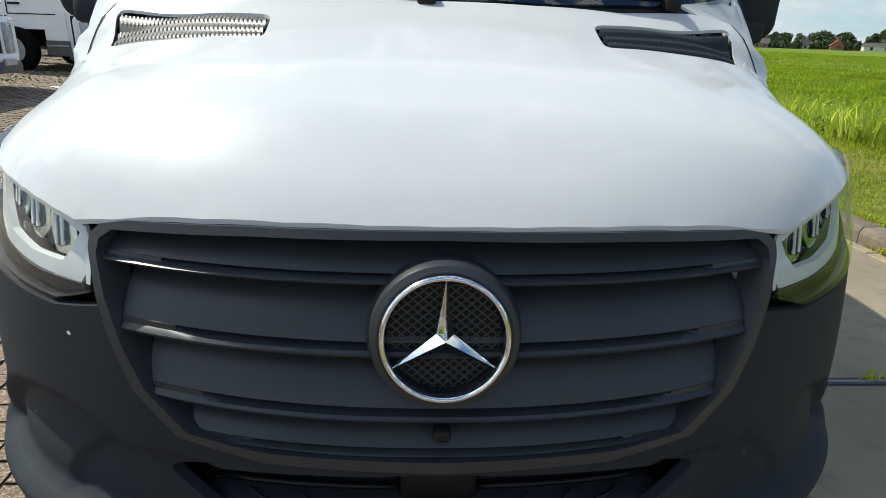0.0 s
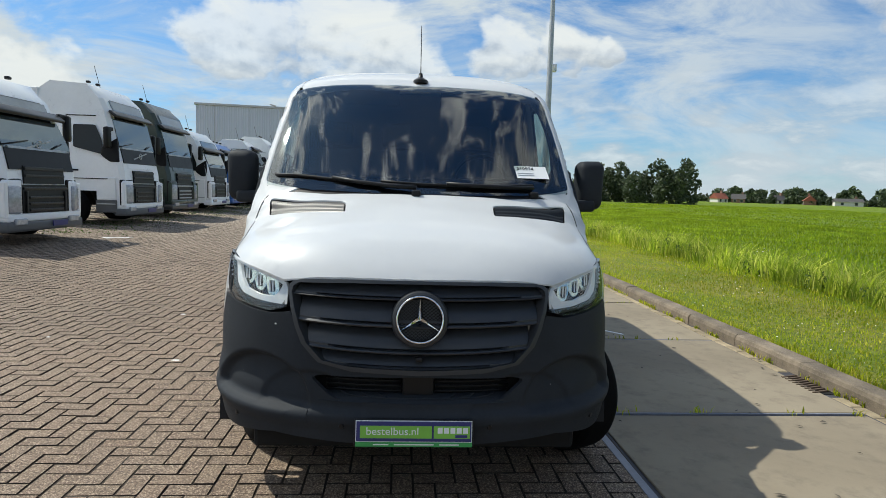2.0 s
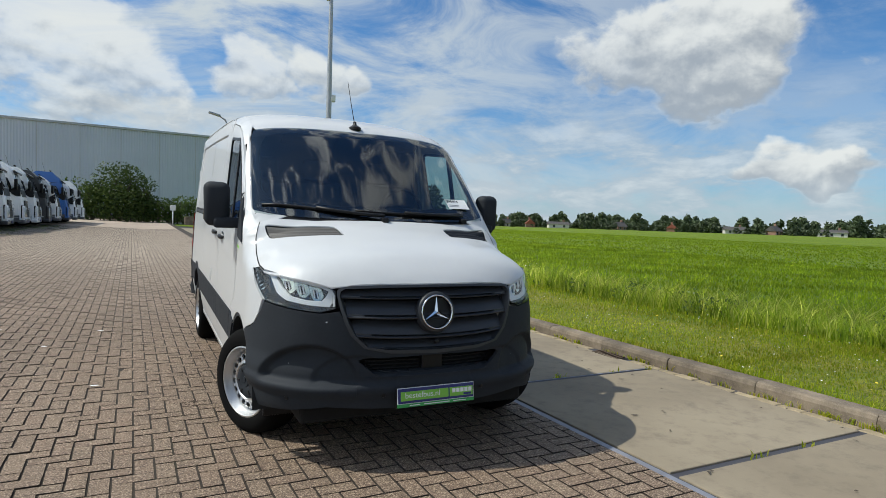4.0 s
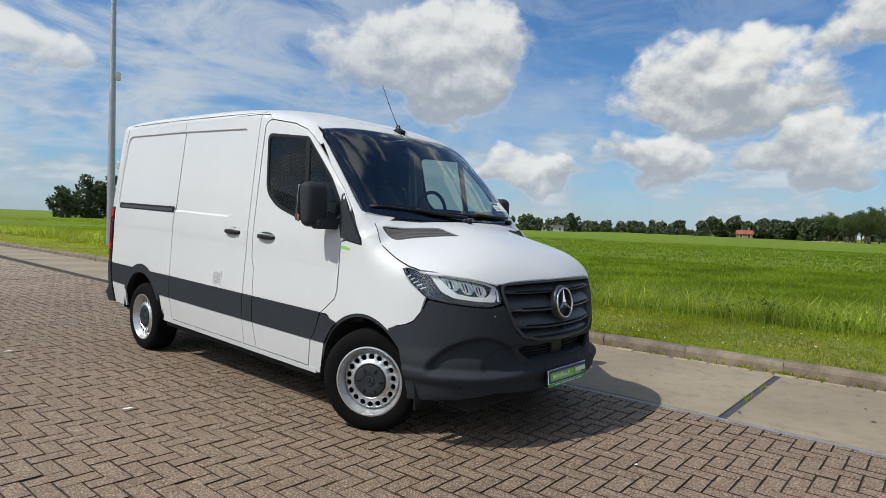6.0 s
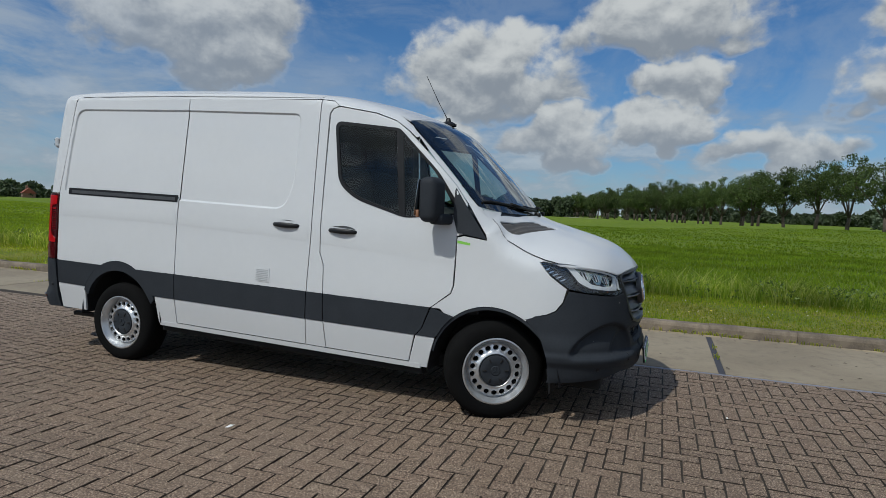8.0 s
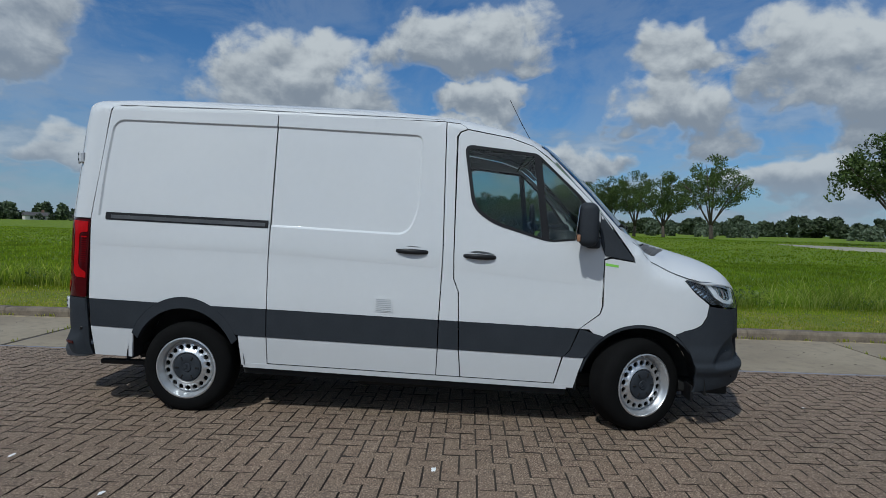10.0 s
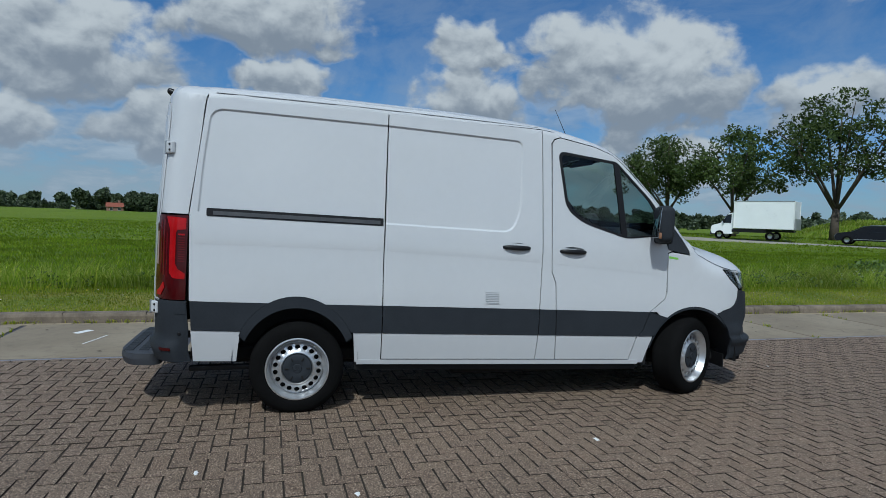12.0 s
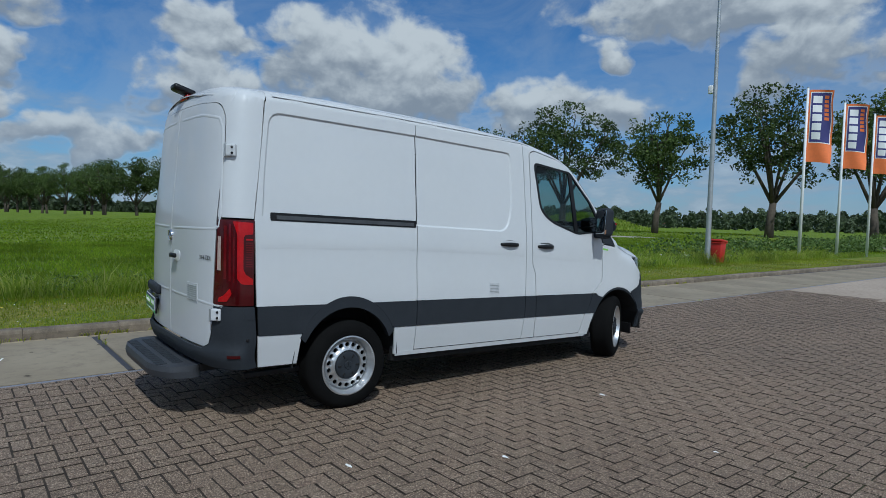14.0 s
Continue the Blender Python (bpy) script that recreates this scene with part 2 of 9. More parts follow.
M_GALV = material("galvanised_steel", (0.42, 0.44, 0.45), 0.45, metal=0.7, var=0.15, scale=6.0)
M_WHITEPOLE = material("white_pole_paint", (0.78, 0.79, 0.79), 0.35, var=0.05)
M_BINRED = material("red_plastic", (0.42, 0.02, 0.015), 0.42, var=0.12, scale=5.0)
M_CABINET = material("pale_cabinet_paint", (0.55, 0.56, 0.5), 0.55, var=0.16, scale=4.0)
M_BARK = material("bark", (0.075, 0.06, 0.045), 0.9, var=0.4, scale=5.0, bump=0.6, bump_scale=30.0)
# ---- ground ----


def lift(x, y):
    """The yard falls gently towards the kerb."""
    return 0.026 * max(0.0, -x - 1.6) + 0.006 * max(0.0, y - 7.0) * (1.0 if x < 3 else max(0.0, 1 - (x - 3) / 3))


def mesh_object(name, verts, faces, mat, parent=None, smooth=False):
    me = bpy.data.meshes.new(name)
    me.from_pydata(verts, [], faces)
    for m in (mat if isinstance(mat, (list, tuple)) else [mat]):
        me.materials.append(m)
    if smooth:
        me.polygons.foreach_set("use_smooth", [True] * len(me.polygons))
    me.update()
    ob = new(name, me)
    ob.parent = parent
    return ob


def part(name, bm, mat, parent=None, label="", smooth=False):
    """One bmesh as one mesh object under a thing."""
    me = bpy.data.meshes.new(name)
    bmesh.ops.recalc_face_normals(bm, faces=bm.faces) if len(bm.faces) < 20000 else None
    bm.to_mesh(me)
    bm.free()
    for m in (mat if isinstance(mat, (list, tuple)) else [mat]):
        me.materials.append(m)
    if smooth:
        me.shade_smooth() if smooth is True else None
        me.polygons.foreach_set("use_smooth", [True] * len(me.polygons))
        if smooth is not True:
            me.set_sharp_from_angle(angle=radians(smooth))
    ob = new(name, me)
    ob.parent = parent
    if label:
        ob["label"] = label
    return ob


def empty(name, at=(0, 0, 0), label="", category="", group="", kind="", turn=0.0):
    ob = new(name)
    ob.matrix_world = pose(*at, 0, 0, turn)
    ob.empty_display_size = 0.2
    return tagged(ob, label, category, group, kind)


EDGE, GUT, KERB0, KERB1, LAWN = 1.18, 3.14, 3.26, 3.43, 6.35


def skew(y):
    """The lane runs slightly askew to the parked van."""
    return -0.015 * max(min(y, 25.0), -25.0)


def field_mat(g, b, co):
    n1 = g.noise(co, 0.05, 4.0)
    n2 = g.noise(co, 1.1, 5.0, 0.65)
    n3 = g.noise(g.node("ShaderNodeMapping", {"Vector": co, "Scale": (9.0, 9.0, 2.0)}).outputs[0], 2.0, 4.0, 0.7)
    c = g.mix(g.range(n1, 0.35, 0.65), (0.129, 0.187, 0.014), (0.164, 0.218, 0.018))
    c = g.mix(g.math("MULTIPLY", g.range(n2, 0.35, 0.7), 0.7), c, (0.078, 0.136, 0.013))
    c = g.mix(g.math("MULTIPLY", g.range(n3, 0.52, 0.75), 0.5), c, (0.156, 0.203, 0.027))
    g.tree.links.new(c, b.inputs["Base Color"])
    bn = g.node("ShaderNodeBump", {"Height": g.noise(co, 9.0, 6.0, 0.7), "Strength": 0.9, "Distance": 0.12})
    g.tree.links.new(bn.outputs[0], b.inputs["Normal"])
    b.inputs["Roughness"].default_value, b.inputs["Specular IOR Level"].default_value = 0.85, 0.15


M_FIELD = material("meadow", build=field_mat)


def lawn_mat(g, b, co):
    n1 = g.noise(co, 0.7, 4.0)
    n2 = g.noise(co, 12.0, 5.0, 0.7)
    n3 = g.noise(co, 60.0, 3.0, 0.7)
    c = g.mix(g.range(n1, 0.35, 0.65), (0.163, 0.206, 0.022), (0.258, 0.239, 0.050))
    c = g.mix(g.range(n2, 0.4, 0.7), c, (0.069, 0.113, 0.013))
    c = g.mix(g.math("MULTIPLY", g.range(n3, 0.5, 0.7), 0.6), c, (0.138, 0.160, 0.045))
    g.tree.links.new(c, b.inputs["Base Color"])
    bn = g.node("ShaderNodeBump", {"Height": g.noise(co, 45.0, 5.0, 0.7), "Strength": 0.9, "Distance": 0.03})
    g.tree.links.new(bn.outputs[0], b.inputs["Normal"])
    b.inputs["Roughness"].default_value, b.inputs["Specular IOR Level"].default_value = 0.85, 0.15


M_LAWN = material("mown_grass", build=lawn_mat)


def concrete_mat(g, b, co):
    n1 = g.noise(co, 0.55, 5.0, 0.6)
    n2 = g.noise(co, 5.0, 6.0, 0.7)
    n3 = g.noise(co, 120.0, 3.0, 0.7)
    c = g.mix(g.range(n1, 0.3, 0.7), (0.200, 0.163, 0.113), (0.286, 0.240, 0.169))
    c = g.mix(g.math("MULTIPLY", g.range(n2, 0.45, 0.75), 0.65), c, (0.135, 0.108, 0.079))
    c = g.mix(g.math("MULTIPLY", g.range(n3, 0.55, 0.75), 0.35), c, (0.184, 0.160, 0.126))
    g.tree.links.new(c, b.inputs["Base Color"])
    bn = g.node("ShaderNodeBump", {"Height": n3, "Strength": 0.25, "Distance": 0.003})
    g.tree.links.new(bn.outputs[0], b.inputs["Normal"])
    b.inputs["Roughness"].default_value = 0.85


M_CONCRETE = material("worn_concrete", build=concrete_mat)
M_BITUMEN = material("bitumen_joint", (0.045, 0.045, 0.055), 0.7, var=0.25, scale=8.0)
M_EDGING = material("steel_edging", (0.22, 0.23, 0.27), 0.55, metal=0.3, var=0.25, scale=9.0)


def kerb_mat(g, b, co):
    n1 = g.noise(co, 3.0, 6.0, 0.7)
    n2 = g.noise(co, 90.0, 3.0, 0.7)
    c = g.mix(g.range(n1, 0.35, 0.7), (0.221, 0.178, 0.130), (0.104, 0.083, 0.061))
    c = g.mix(g.math("MULTIPLY", g.range(n2, 0.5, 0.7), 0.5), c, (0.288, 0.241, 0.181))
    r = g.node("ShaderNodeObjectInfo").outputs["Random"]
    c = g.node("ShaderNodeVectorMath", {0: c, "Scale": g.range(r, 0, 1, 0.85, 1.12)}, operation="SCALE").outputs[0]
    g.tree.links.new(c, b.inputs["Base Color"])
    bn = g.node("ShaderNodeBump", {"Height": n2, "Strength": 0.5, "Distance": 0.004})
    g.tree.links.new(bn.outputs[0], b.inputs["Normal"])
    b.inputs["Roughness"].default_value = 0.9


M_KERB = material("kerb_concrete", build=kerb_mat)


def paver_mat(piece):
    def build(g, b, co):
        if piece == "object":
            r = g.node("ShaderNodeObjectInfo").outputs["Random"]
        else:
            r = g.node("ShaderNodeNewGeometry").outputs["Random Per Island"]
        pos = g.node("ShaderNodeNewGeometry").outputs["Position"]
        c = g.ramp(r, [(0.0, (0.128, 0.087, 0.058)), (0.3, (0.156, 0.104, 0.071)), (0.6, (0.146, 0.101, 0.070)), (0.85, (0.168, 0.117, 0.079)), (1.0, (0.144, 0.093, 0.061))])
        n1 = g.noise(pos, 0.35, 4.0, 0.6)
        n2 = g.noise(pos, 95.0, 4.0, 0.8)
        n3 = g.noise(pos, 7.0, 5.0, 0.7)
        n4 = g.noise(pos, 210.0, 2.0, 0.6)
        c = g.node("ShaderNodeVectorMath", {0: c, "Scale": g.range(n1, 0.3, 0.7, 0.78, 1.14)}, operation="SCALE").outputs[0]
        c = g.mix(g.math("MULTIPLY", g.range(n3, 0.52, 0.8), 0.45), c, (0.121, 0.093, 0.067))
        c = g.mix(g.math("MULTIPLY", g.range(n2, 0.53, 0.61), 0.95), c, (0.44, 0.345, 0.25))
        c = g.mix(g.math("MULTIPLY", g.range(n2, 0.48, 0.40), 0.85), c, (0.045, 0.031, 0.020))
        c = g.mix(g.math("MULTIPLY", g.range(n4, 0.60, 0.70), 0.8), c, (0.50, 0.40, 0.30))
        # the sun's glancing sheen painted as paler brick towards the far yard
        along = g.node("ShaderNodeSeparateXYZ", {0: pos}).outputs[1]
        far_sheen = g.math("MULTIPLY", g.range(g.math("ADD", along, g.math("MULTIPLY", n1, 8.0)), 8.0, 27.0), 0.72)
        c = g.mix(far_sheen, c, (0.43, 0.355, 0.28))
        g.tree.links.new(c, b.inputs["Base Color"])
        bn = g.node("ShaderNodeBump", {"Height": n2, "Strength": 0.7, "Distance": 0.004})
        g.tree.links.new(bn.outputs[0], b.inputs["Normal"])
        b.inputs["Roughness"].default_value, b.inputs["Specular IOR Level"].default_value = 0.75, 0.4
    return build


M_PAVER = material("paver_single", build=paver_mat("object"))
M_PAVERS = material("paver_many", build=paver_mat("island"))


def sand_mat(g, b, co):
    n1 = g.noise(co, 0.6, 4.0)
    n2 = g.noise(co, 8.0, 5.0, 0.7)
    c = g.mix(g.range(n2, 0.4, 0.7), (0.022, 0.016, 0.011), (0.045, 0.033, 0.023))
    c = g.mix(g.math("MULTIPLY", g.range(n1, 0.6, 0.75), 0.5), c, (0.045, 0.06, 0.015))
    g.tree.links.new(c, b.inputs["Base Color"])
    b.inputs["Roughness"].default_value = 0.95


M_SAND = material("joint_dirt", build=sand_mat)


def yardfar_mat(g, b, co):
    n1 = g.noise(co, 0.3, 5.0, 0.6)
    n2 = g.noise(co, 9.0, 5.0, 0.7)
    # far paving kept pale too, with that same glancing sheen in its colour
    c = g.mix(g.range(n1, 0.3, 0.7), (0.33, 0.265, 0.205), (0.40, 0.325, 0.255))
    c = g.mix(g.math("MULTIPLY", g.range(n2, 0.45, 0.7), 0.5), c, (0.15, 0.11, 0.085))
    g.tree.links.new(c, b.inputs["Base Color"])
    b.inputs["Roughness"].default_value = 0.85


M_YARDFAR = material("far_paving", build=yardfar_mat)


def strip_sheet(name, xs, ys, zf, mat, label, category="ground"):
    verts = [(x, y, zf(x, y)) for y in ys for x in xs]
    n = len(xs)
    faces = [(j * n + i, j * n + i + 1, (j + 1) * n + i + 1, (j + 1) * n + i) for j in range(len(ys) - 1) for i in range(n - 1)]
    return tagged(mesh_object(name, verts, faces, mat, smooth=True), label, category, kind="structure")


def spread(a, b, near, step, grow=1.35):
    """Coordinates from a to b, fine round near, coarser away from it."""
    out, p, s = [near], near, step
    while p < b:
        p, s = p + s, s * grow
        out.append(min(p, b))
    p, s = near, step
    while p > a:
        p, s = p - s, s * grow
        out.insert(0, max(p, a))
    return out


def field_height(x, y):
    """Lawn, a shallow ditch behind it, then the flat meadow; a low dyke carries the avenue."""
    z = -0.03
    if x > KERB1 + 2.4:
        u = x - LAWN
        z = 0.09 - 0.05 * max(0.0, min(1.0, (u + 0.3) / 0.6))
        z -= 0.16 * max(0.0, min(1.0, (u - 0.3) / 1.3)) * max(0.0, 1 - max(0, u - 2.2) / 2.5) + 0.05 * max(0.0, min(1.0, (u - 1) / 6))
    # dyke along the avenue
    d = (x - 28) * -0.583 + (y + 46) * 0.813
    if x > 8:
        z += 0.75 * math.exp(-((d + 4) / 11.0) ** 2) * min(1.0, (x - 8) / 14)
    if x > 12:
        z += 0.10 * noise.noise(Vector((x * 0.13, y * 0.13, 0.0))) * min(1.0, (x - 12) / 10)
    return z


strip_sheet("ground", spread(-1500, 2500, 7.0, 0.35, 1.12), spread(-2500, 2500, 0.0, 1.2, 1.11), field_height, M_FIELD, "wide green meadow of grass reaching the horizon", "meadow")
strip_sheet("yard_bed", spread(-60, EDGE, -2.0, 0.8, 1.15), spread(-60, 74, 0.0, 0.8, 1.15), lambda x, y: lift(x, y) - 0.001, M_SAND, "dark sandy joints between the paving bricks", "ground")
# ---- the van: one body surface, cut into panels ----
RAKE = 0.029


def table(x, pts):
    """Smooth interpolation through a short table (monotone cubic)."""
    if x <= pts[0][0]:
        return pts[0][1]
    if x >= pts[-1][0]:
        return pts[-1][1]
    i = 0
    while x > pts[i + 1][0]:
        i += 1

    def slope(k):
        if k <= 0 or k >= len(pts) - 1:
            return (pts[min(k + 1, len(pts) - 1)][1] - pts[max(k - 1, 0)][1]) / (pts[min(k + 1, len(pts) - 1)][0] - pts[max(k - 1, 0)][0])
        a = (pts[k][1] - pts[k - 1][1]) / (pts[k][0] - pts[k - 1][0])
        b = (pts[k + 1][1] - pts[k][1]) / (pts[k + 1][0] - pts[k][0])
        return 0.0 if a * b <= 0 else 2 * a * b / (a + b)
    (x0, y0), (x1, y1) = pts[i], pts[i + 1]
    h = x1 - x0
    t = (x - x0) / h
    return y0 * (1 + 2 * t) * (1 - t) ** 2 + slope(i) * h * t * (1 - t) ** 2 + y1 * t * t * (3 - 2 * t) + slope(i + 1) * h * t * t * (t - 1)


WIDTH = [(0.30, 0.950), (0.45, 0.975), (0.58, 0.992), (0.78, 0.995), (1.0, 0.985), (1.14, 0.977), (1.27, 0.972), (1.45, 0.955), (1.8, 0.918), (2.1, 0.884), (2.25, 0.865), (2.4, 0.85)]
NOSE = [(0.30, 0.19), (0.36, 0.115), (0.42, 0.085), (0.52, 0.075), (0.62, 0.08), (0.8, 0.09), (0.97, 0.105), (1.1, 0.14), (1.17, 0.17), (1.3, 0.30)]
TAIL = [(0.30, 5.44), (0.45, 5.485), (0.8, 5.49), (1.3, 5.485), (1.75, 5.455), (2.2, 5.42), (2.4, 5.37)]
CREST = [(0.11, 1.085), (0.14, 1.122), (0.165, 1.152), (0.20, 1.187), (0.35, 1.288), (0.7, 1.396), (0.95, 1.470), (1.05, 1.575), (1.3, 1.84), (1.5, 2.03), (1.6, 2.115), (1.70, 2.175), (1.82, 2.228), (2.05, 2.29), (2.5, 2.362), (3.2, 2.398), (4.4, 2.405), (5.0, 2.392), (5.25, 2.37), (5.45, 2.31)]
ROLL = [(0.14, 0.20), (0.5, 0.30), (0.95, 0.30), (1.05, 0.12), (1.7, 0.12), (2.2, 0.15), (5.4, 0.15)]
SECTION = [(0.45, 2.6), (0.62, 2.3), (0.78, 2.12), (0.95, 2.5), (1.05, 2.6)]
BOW = [(0.3, 0.0), (0.9, 0.06), (1.05, 0.11), (1.6, 0.11), (1.9, 0.06), (2.3, 0.0)]
DEPTH = 0.72
ENDR = 0.28


def ends(y, z):
    """How far the plan is rounded in at the front and at the rear: 1 along the sides."""
    f = table(z, NOSE)
    r = table(z, TAIL)
    k = 1.0
    if y < f + DEPTH:
        u = min(1.0, (f + DEPTH - y) / DEPTH)
        k = max(0.0, 1 - u ** 2.4) ** (1 / 2.4)
    if y > r - ENDR:
        u = min(1.0, (y - r + ENDR) / ENDR)
        k *= max(0.0, 1 - u ** 3.0) ** (1 / 3.0)
    return k


def top(x, y):
    """Height of the bonnet, windscreen or roof."""
    h = table(y, ROLL)
    zc = table(y - table(y, BOW) * (x / 0.86) ** 2, CREST)
    z0 = table(y, CREST) - h
    w = table(z0, WIDTH) * max(ends(y, z0), 0.02)
    u = min(1.0, abs(x) / w)
    n = table(y, SECTION)
    return zc - h * (1 - (1 - u ** n) ** (1 / n))


def half(y, z):
    """Half width of the body at y along and z up, in the van's level frame."""
    w = table(z, WIDTH) * ends(y, z)
    if top(w * 0.999, y) >= z:
        return w
    lo, hi = 0.0, w
    for _ in range(22):
        mid = (lo + hi) / 2
        if top(mid, y) > z:
            lo = mid
        else:
            hi = mid
    return lo


def settle(x, y, z):
    """From the van's level frame to the raked stance on its springs."""
    return Vector((x, y, z + RAKE * (y - 2.7)))


def side(y, z, out=0.0):
    return settle(-half(y, z) - out, y, z)


def crown(x, y, out=0.0):
    return settle(x, y, top(x, y) + out)


def front(x, z, out=0.0):
    f, w = table(z, NOSE), table(z, WIDTH)
    u = min(1.0, abs(x) / w)
    return settle(x, f + DEPTH * (1 - (1 - u ** 2.4) ** (1 / 2.4)) - out, z)


def rear(x, z, out=0.0):
    r, w = table(z, TAIL), half(5.15, z)
    u = min(1.0, abs(x) / w)
    return settle(x, r - ENDR * (1 - (1 - u ** 3.0) ** (1 / 3.0)) + out, z)


def rounded(pts, r=0.03, n=4):
    """A polygon with its corners rounded; a point may carry its own radius."""
    out = []
    k = len(pts)
    for i in range(k):
        p = Vector(pts[i][:2])
        rr = pts[i][2] if len(pts[i]) > 2 else r
        a, b = Vector(pts[i - 1][:2]) - p, Vector(pts[(i + 1) % k][:2]) - p
        d = min(rr, a.length * 0.45, b.length * 0.45)
        if d < 1e-4:
            out.append(tuple(p))
            continue
        p0, p1 = p + a.normalized() * d, p + b.normalized() * d
        for j in range(n + 1):
            t = j / n
            q = p0 * (1 - t) ** 2 + p * 2 * t * (1 - t) + p1 * t * t
            out.append((q.x, q.y))
    return out


def arc(cx, cy, rx, ry, a0, a1, n=20):
    return [(cx + rx * math.cos(radians(a0 + (a1 - a0) * i / n)), cy + ry * math.sin(radians(a0 + (a1 - a0) * i / n))) for i in range(n + 1)]


def panel_mesh(loops, chart, step=0.06, out=0.0, lip=0.016, mirror=False, flip=False):
    """Fill the outline (and leave the holes) in chart coordinates, cut it into a grid, and wrap it on the body."""
    bm = bmesh.new()
    edges = []
    for loop in loops:
        vs = [bm.verts.new((u, v, 0)) for u, v in loop]
        edges += [bm.edges.new((vs[i], vs[(i + 1) % len(vs)])) for i in range(len(vs))]
    bmesh.ops.triangle_fill(bm, use_beauty=True, use_dissolve=False, edges=edges)
    us, ws = [p[0] for p in loops[0]], [p[1] for p in loops[0]]
    for lo, hi, normal in ((min(us), max(us), Vector((1, 0, 0))), (min(ws), max(ws), Vector((0, 1, 0)))):
        k = math.ceil(lo / step)
        while k * step < hi:
            bmesh.ops.bisect_plane(bm, geom=bm.verts[:] + bm.edges[:] + bm.faces[:], dist=1e-5, plane_co=normal * (k * step), plane_no=normal)
            k += 1
    bmesh.ops.remove_doubles(bm, verts=bm.verts, dist=1e-5)
    uv = {v: (v.co.x, v.co.y) for v in bm.verts}
    rim = [(e.verts[0], e.verts[1]) for e in bm.edges if len(e.link_faces) == 1]
    for v, (a, b) in uv.items():
        v.co = chart(a, b, out)
    for f in bm.faces:
        f.smooth = True
    if lip:
        low = {}
        for a, b in rim:
            for v in (a, b):
                if v not in low:
                    low[v] = (bm.verts.new(v.co), bm.verts.new(chart(*uv[v], out - lip)))
            bm.faces.new((low[a][0], low[b][0], low[b][1], low[a][1]))
    if mirror:
        for v in bm.verts:
            v.co.x = -v.co.x
    bm.normal_update()
    return bm


def panel(name, loops, chart, mat, parent, label="", step=0.06, out=0.0, lip=0.016, mirror=False):
    bm = panel_mesh(loops, chart, step, out, lip, mirror)
    me = bpy.data.meshes.new(name)
    # turn faces outwards: away from the van's axis
    c = Vector((0, 2.7, 1.1))
    big = [f for f in bm.faces if f.smooth]
    s = sum((f.normal.dot(f.calc_center_median() - Vector((0, min(max(f.calc_center_median().y, 1.2), 4.4), 1.0))) * f.calc_area()) for f in big)
    if s < 0:
        bmesh.ops.reverse_faces(bm, faces=big)
    bm.to_mesh(me)
    bm.free()
    me.materials.append(mat)
    ob = new(name, me)
    ob.parent = parent
    if label:
        ob["label"] = label
    return ob


van = empty("van", (0, 0, 0), "white panel van with dark grey bumpers parked on brick paving", "van")
G = 0.004  # half the shut line
SILL, B0, B1 = 0.335, 0.572, 0.782
FW, RW = (0.985, 0.345), (4.425, 0.345)
GAP1, GAP2 = 3.80, 2.495


WF, WR = (FW[0] + 0.03, 0.40), (RW[0] + 0.01, 0.30)


def arch(c, rx, ry, a0, a1, n=22):
    return arc(c[0], c[1], rx, ry, a0, a1, n)


HANDLES = ((2.713, 1.272), (2.21, 1.262))


def bowl_line(y, z, k=1.0):
    return arc(y, z, 0.128 * k, 0.044 * k, 0, 345, 23)


def pressing(name, open_line, chart, parent, mirror, depth=0.012, wide=0.013):
    """The sloping wall of a panel pressed inwards, along an open line in chart coordinates; the pressed side lies to its right."""
    path = []
    for (y0, z0), (y1, z1) in zip(open_line, open_line[1:]):
        k = max(1, int(math.hypot(y1 - y0, z1 - z0) / 0.05))
        path += [(y0 + (y1 - y0) * i / k, z0 + (z1 - z0) * i / k) for i in range(k)]
    path.append(open_line[-1])
    bm = bmesh.new()
    prev = None
    for i, (y, z) in enumerate(path):
        ya, za = path[max(i - 1, 0)]
        yb, zb = path[min(i + 1, len(path) - 1)]
        d = Vector((yb - ya, zb - za)).normalized()
        n = Vector((d.y, -d.x))
        row = [bm.verts.new(chart(y + n.x * wide * k, z + n.y * wide * k, -depth * o)) for k, o in ((-0.25, -0.03), (0.15, 0.08), (0.5, 0.5), (0.85, 0.92), (1.3, 1.0))]
        if prev:
            for a, b, c, e in zip(prev, prev[1:], row[1:], row):
                bm.faces.new((a, b, c, e))
        prev = row
    if mirror:
        for v in bm.verts:
            v.co.x = -v.co.x
    return part(name, bm, M_WHITE, parent, smooth=True)


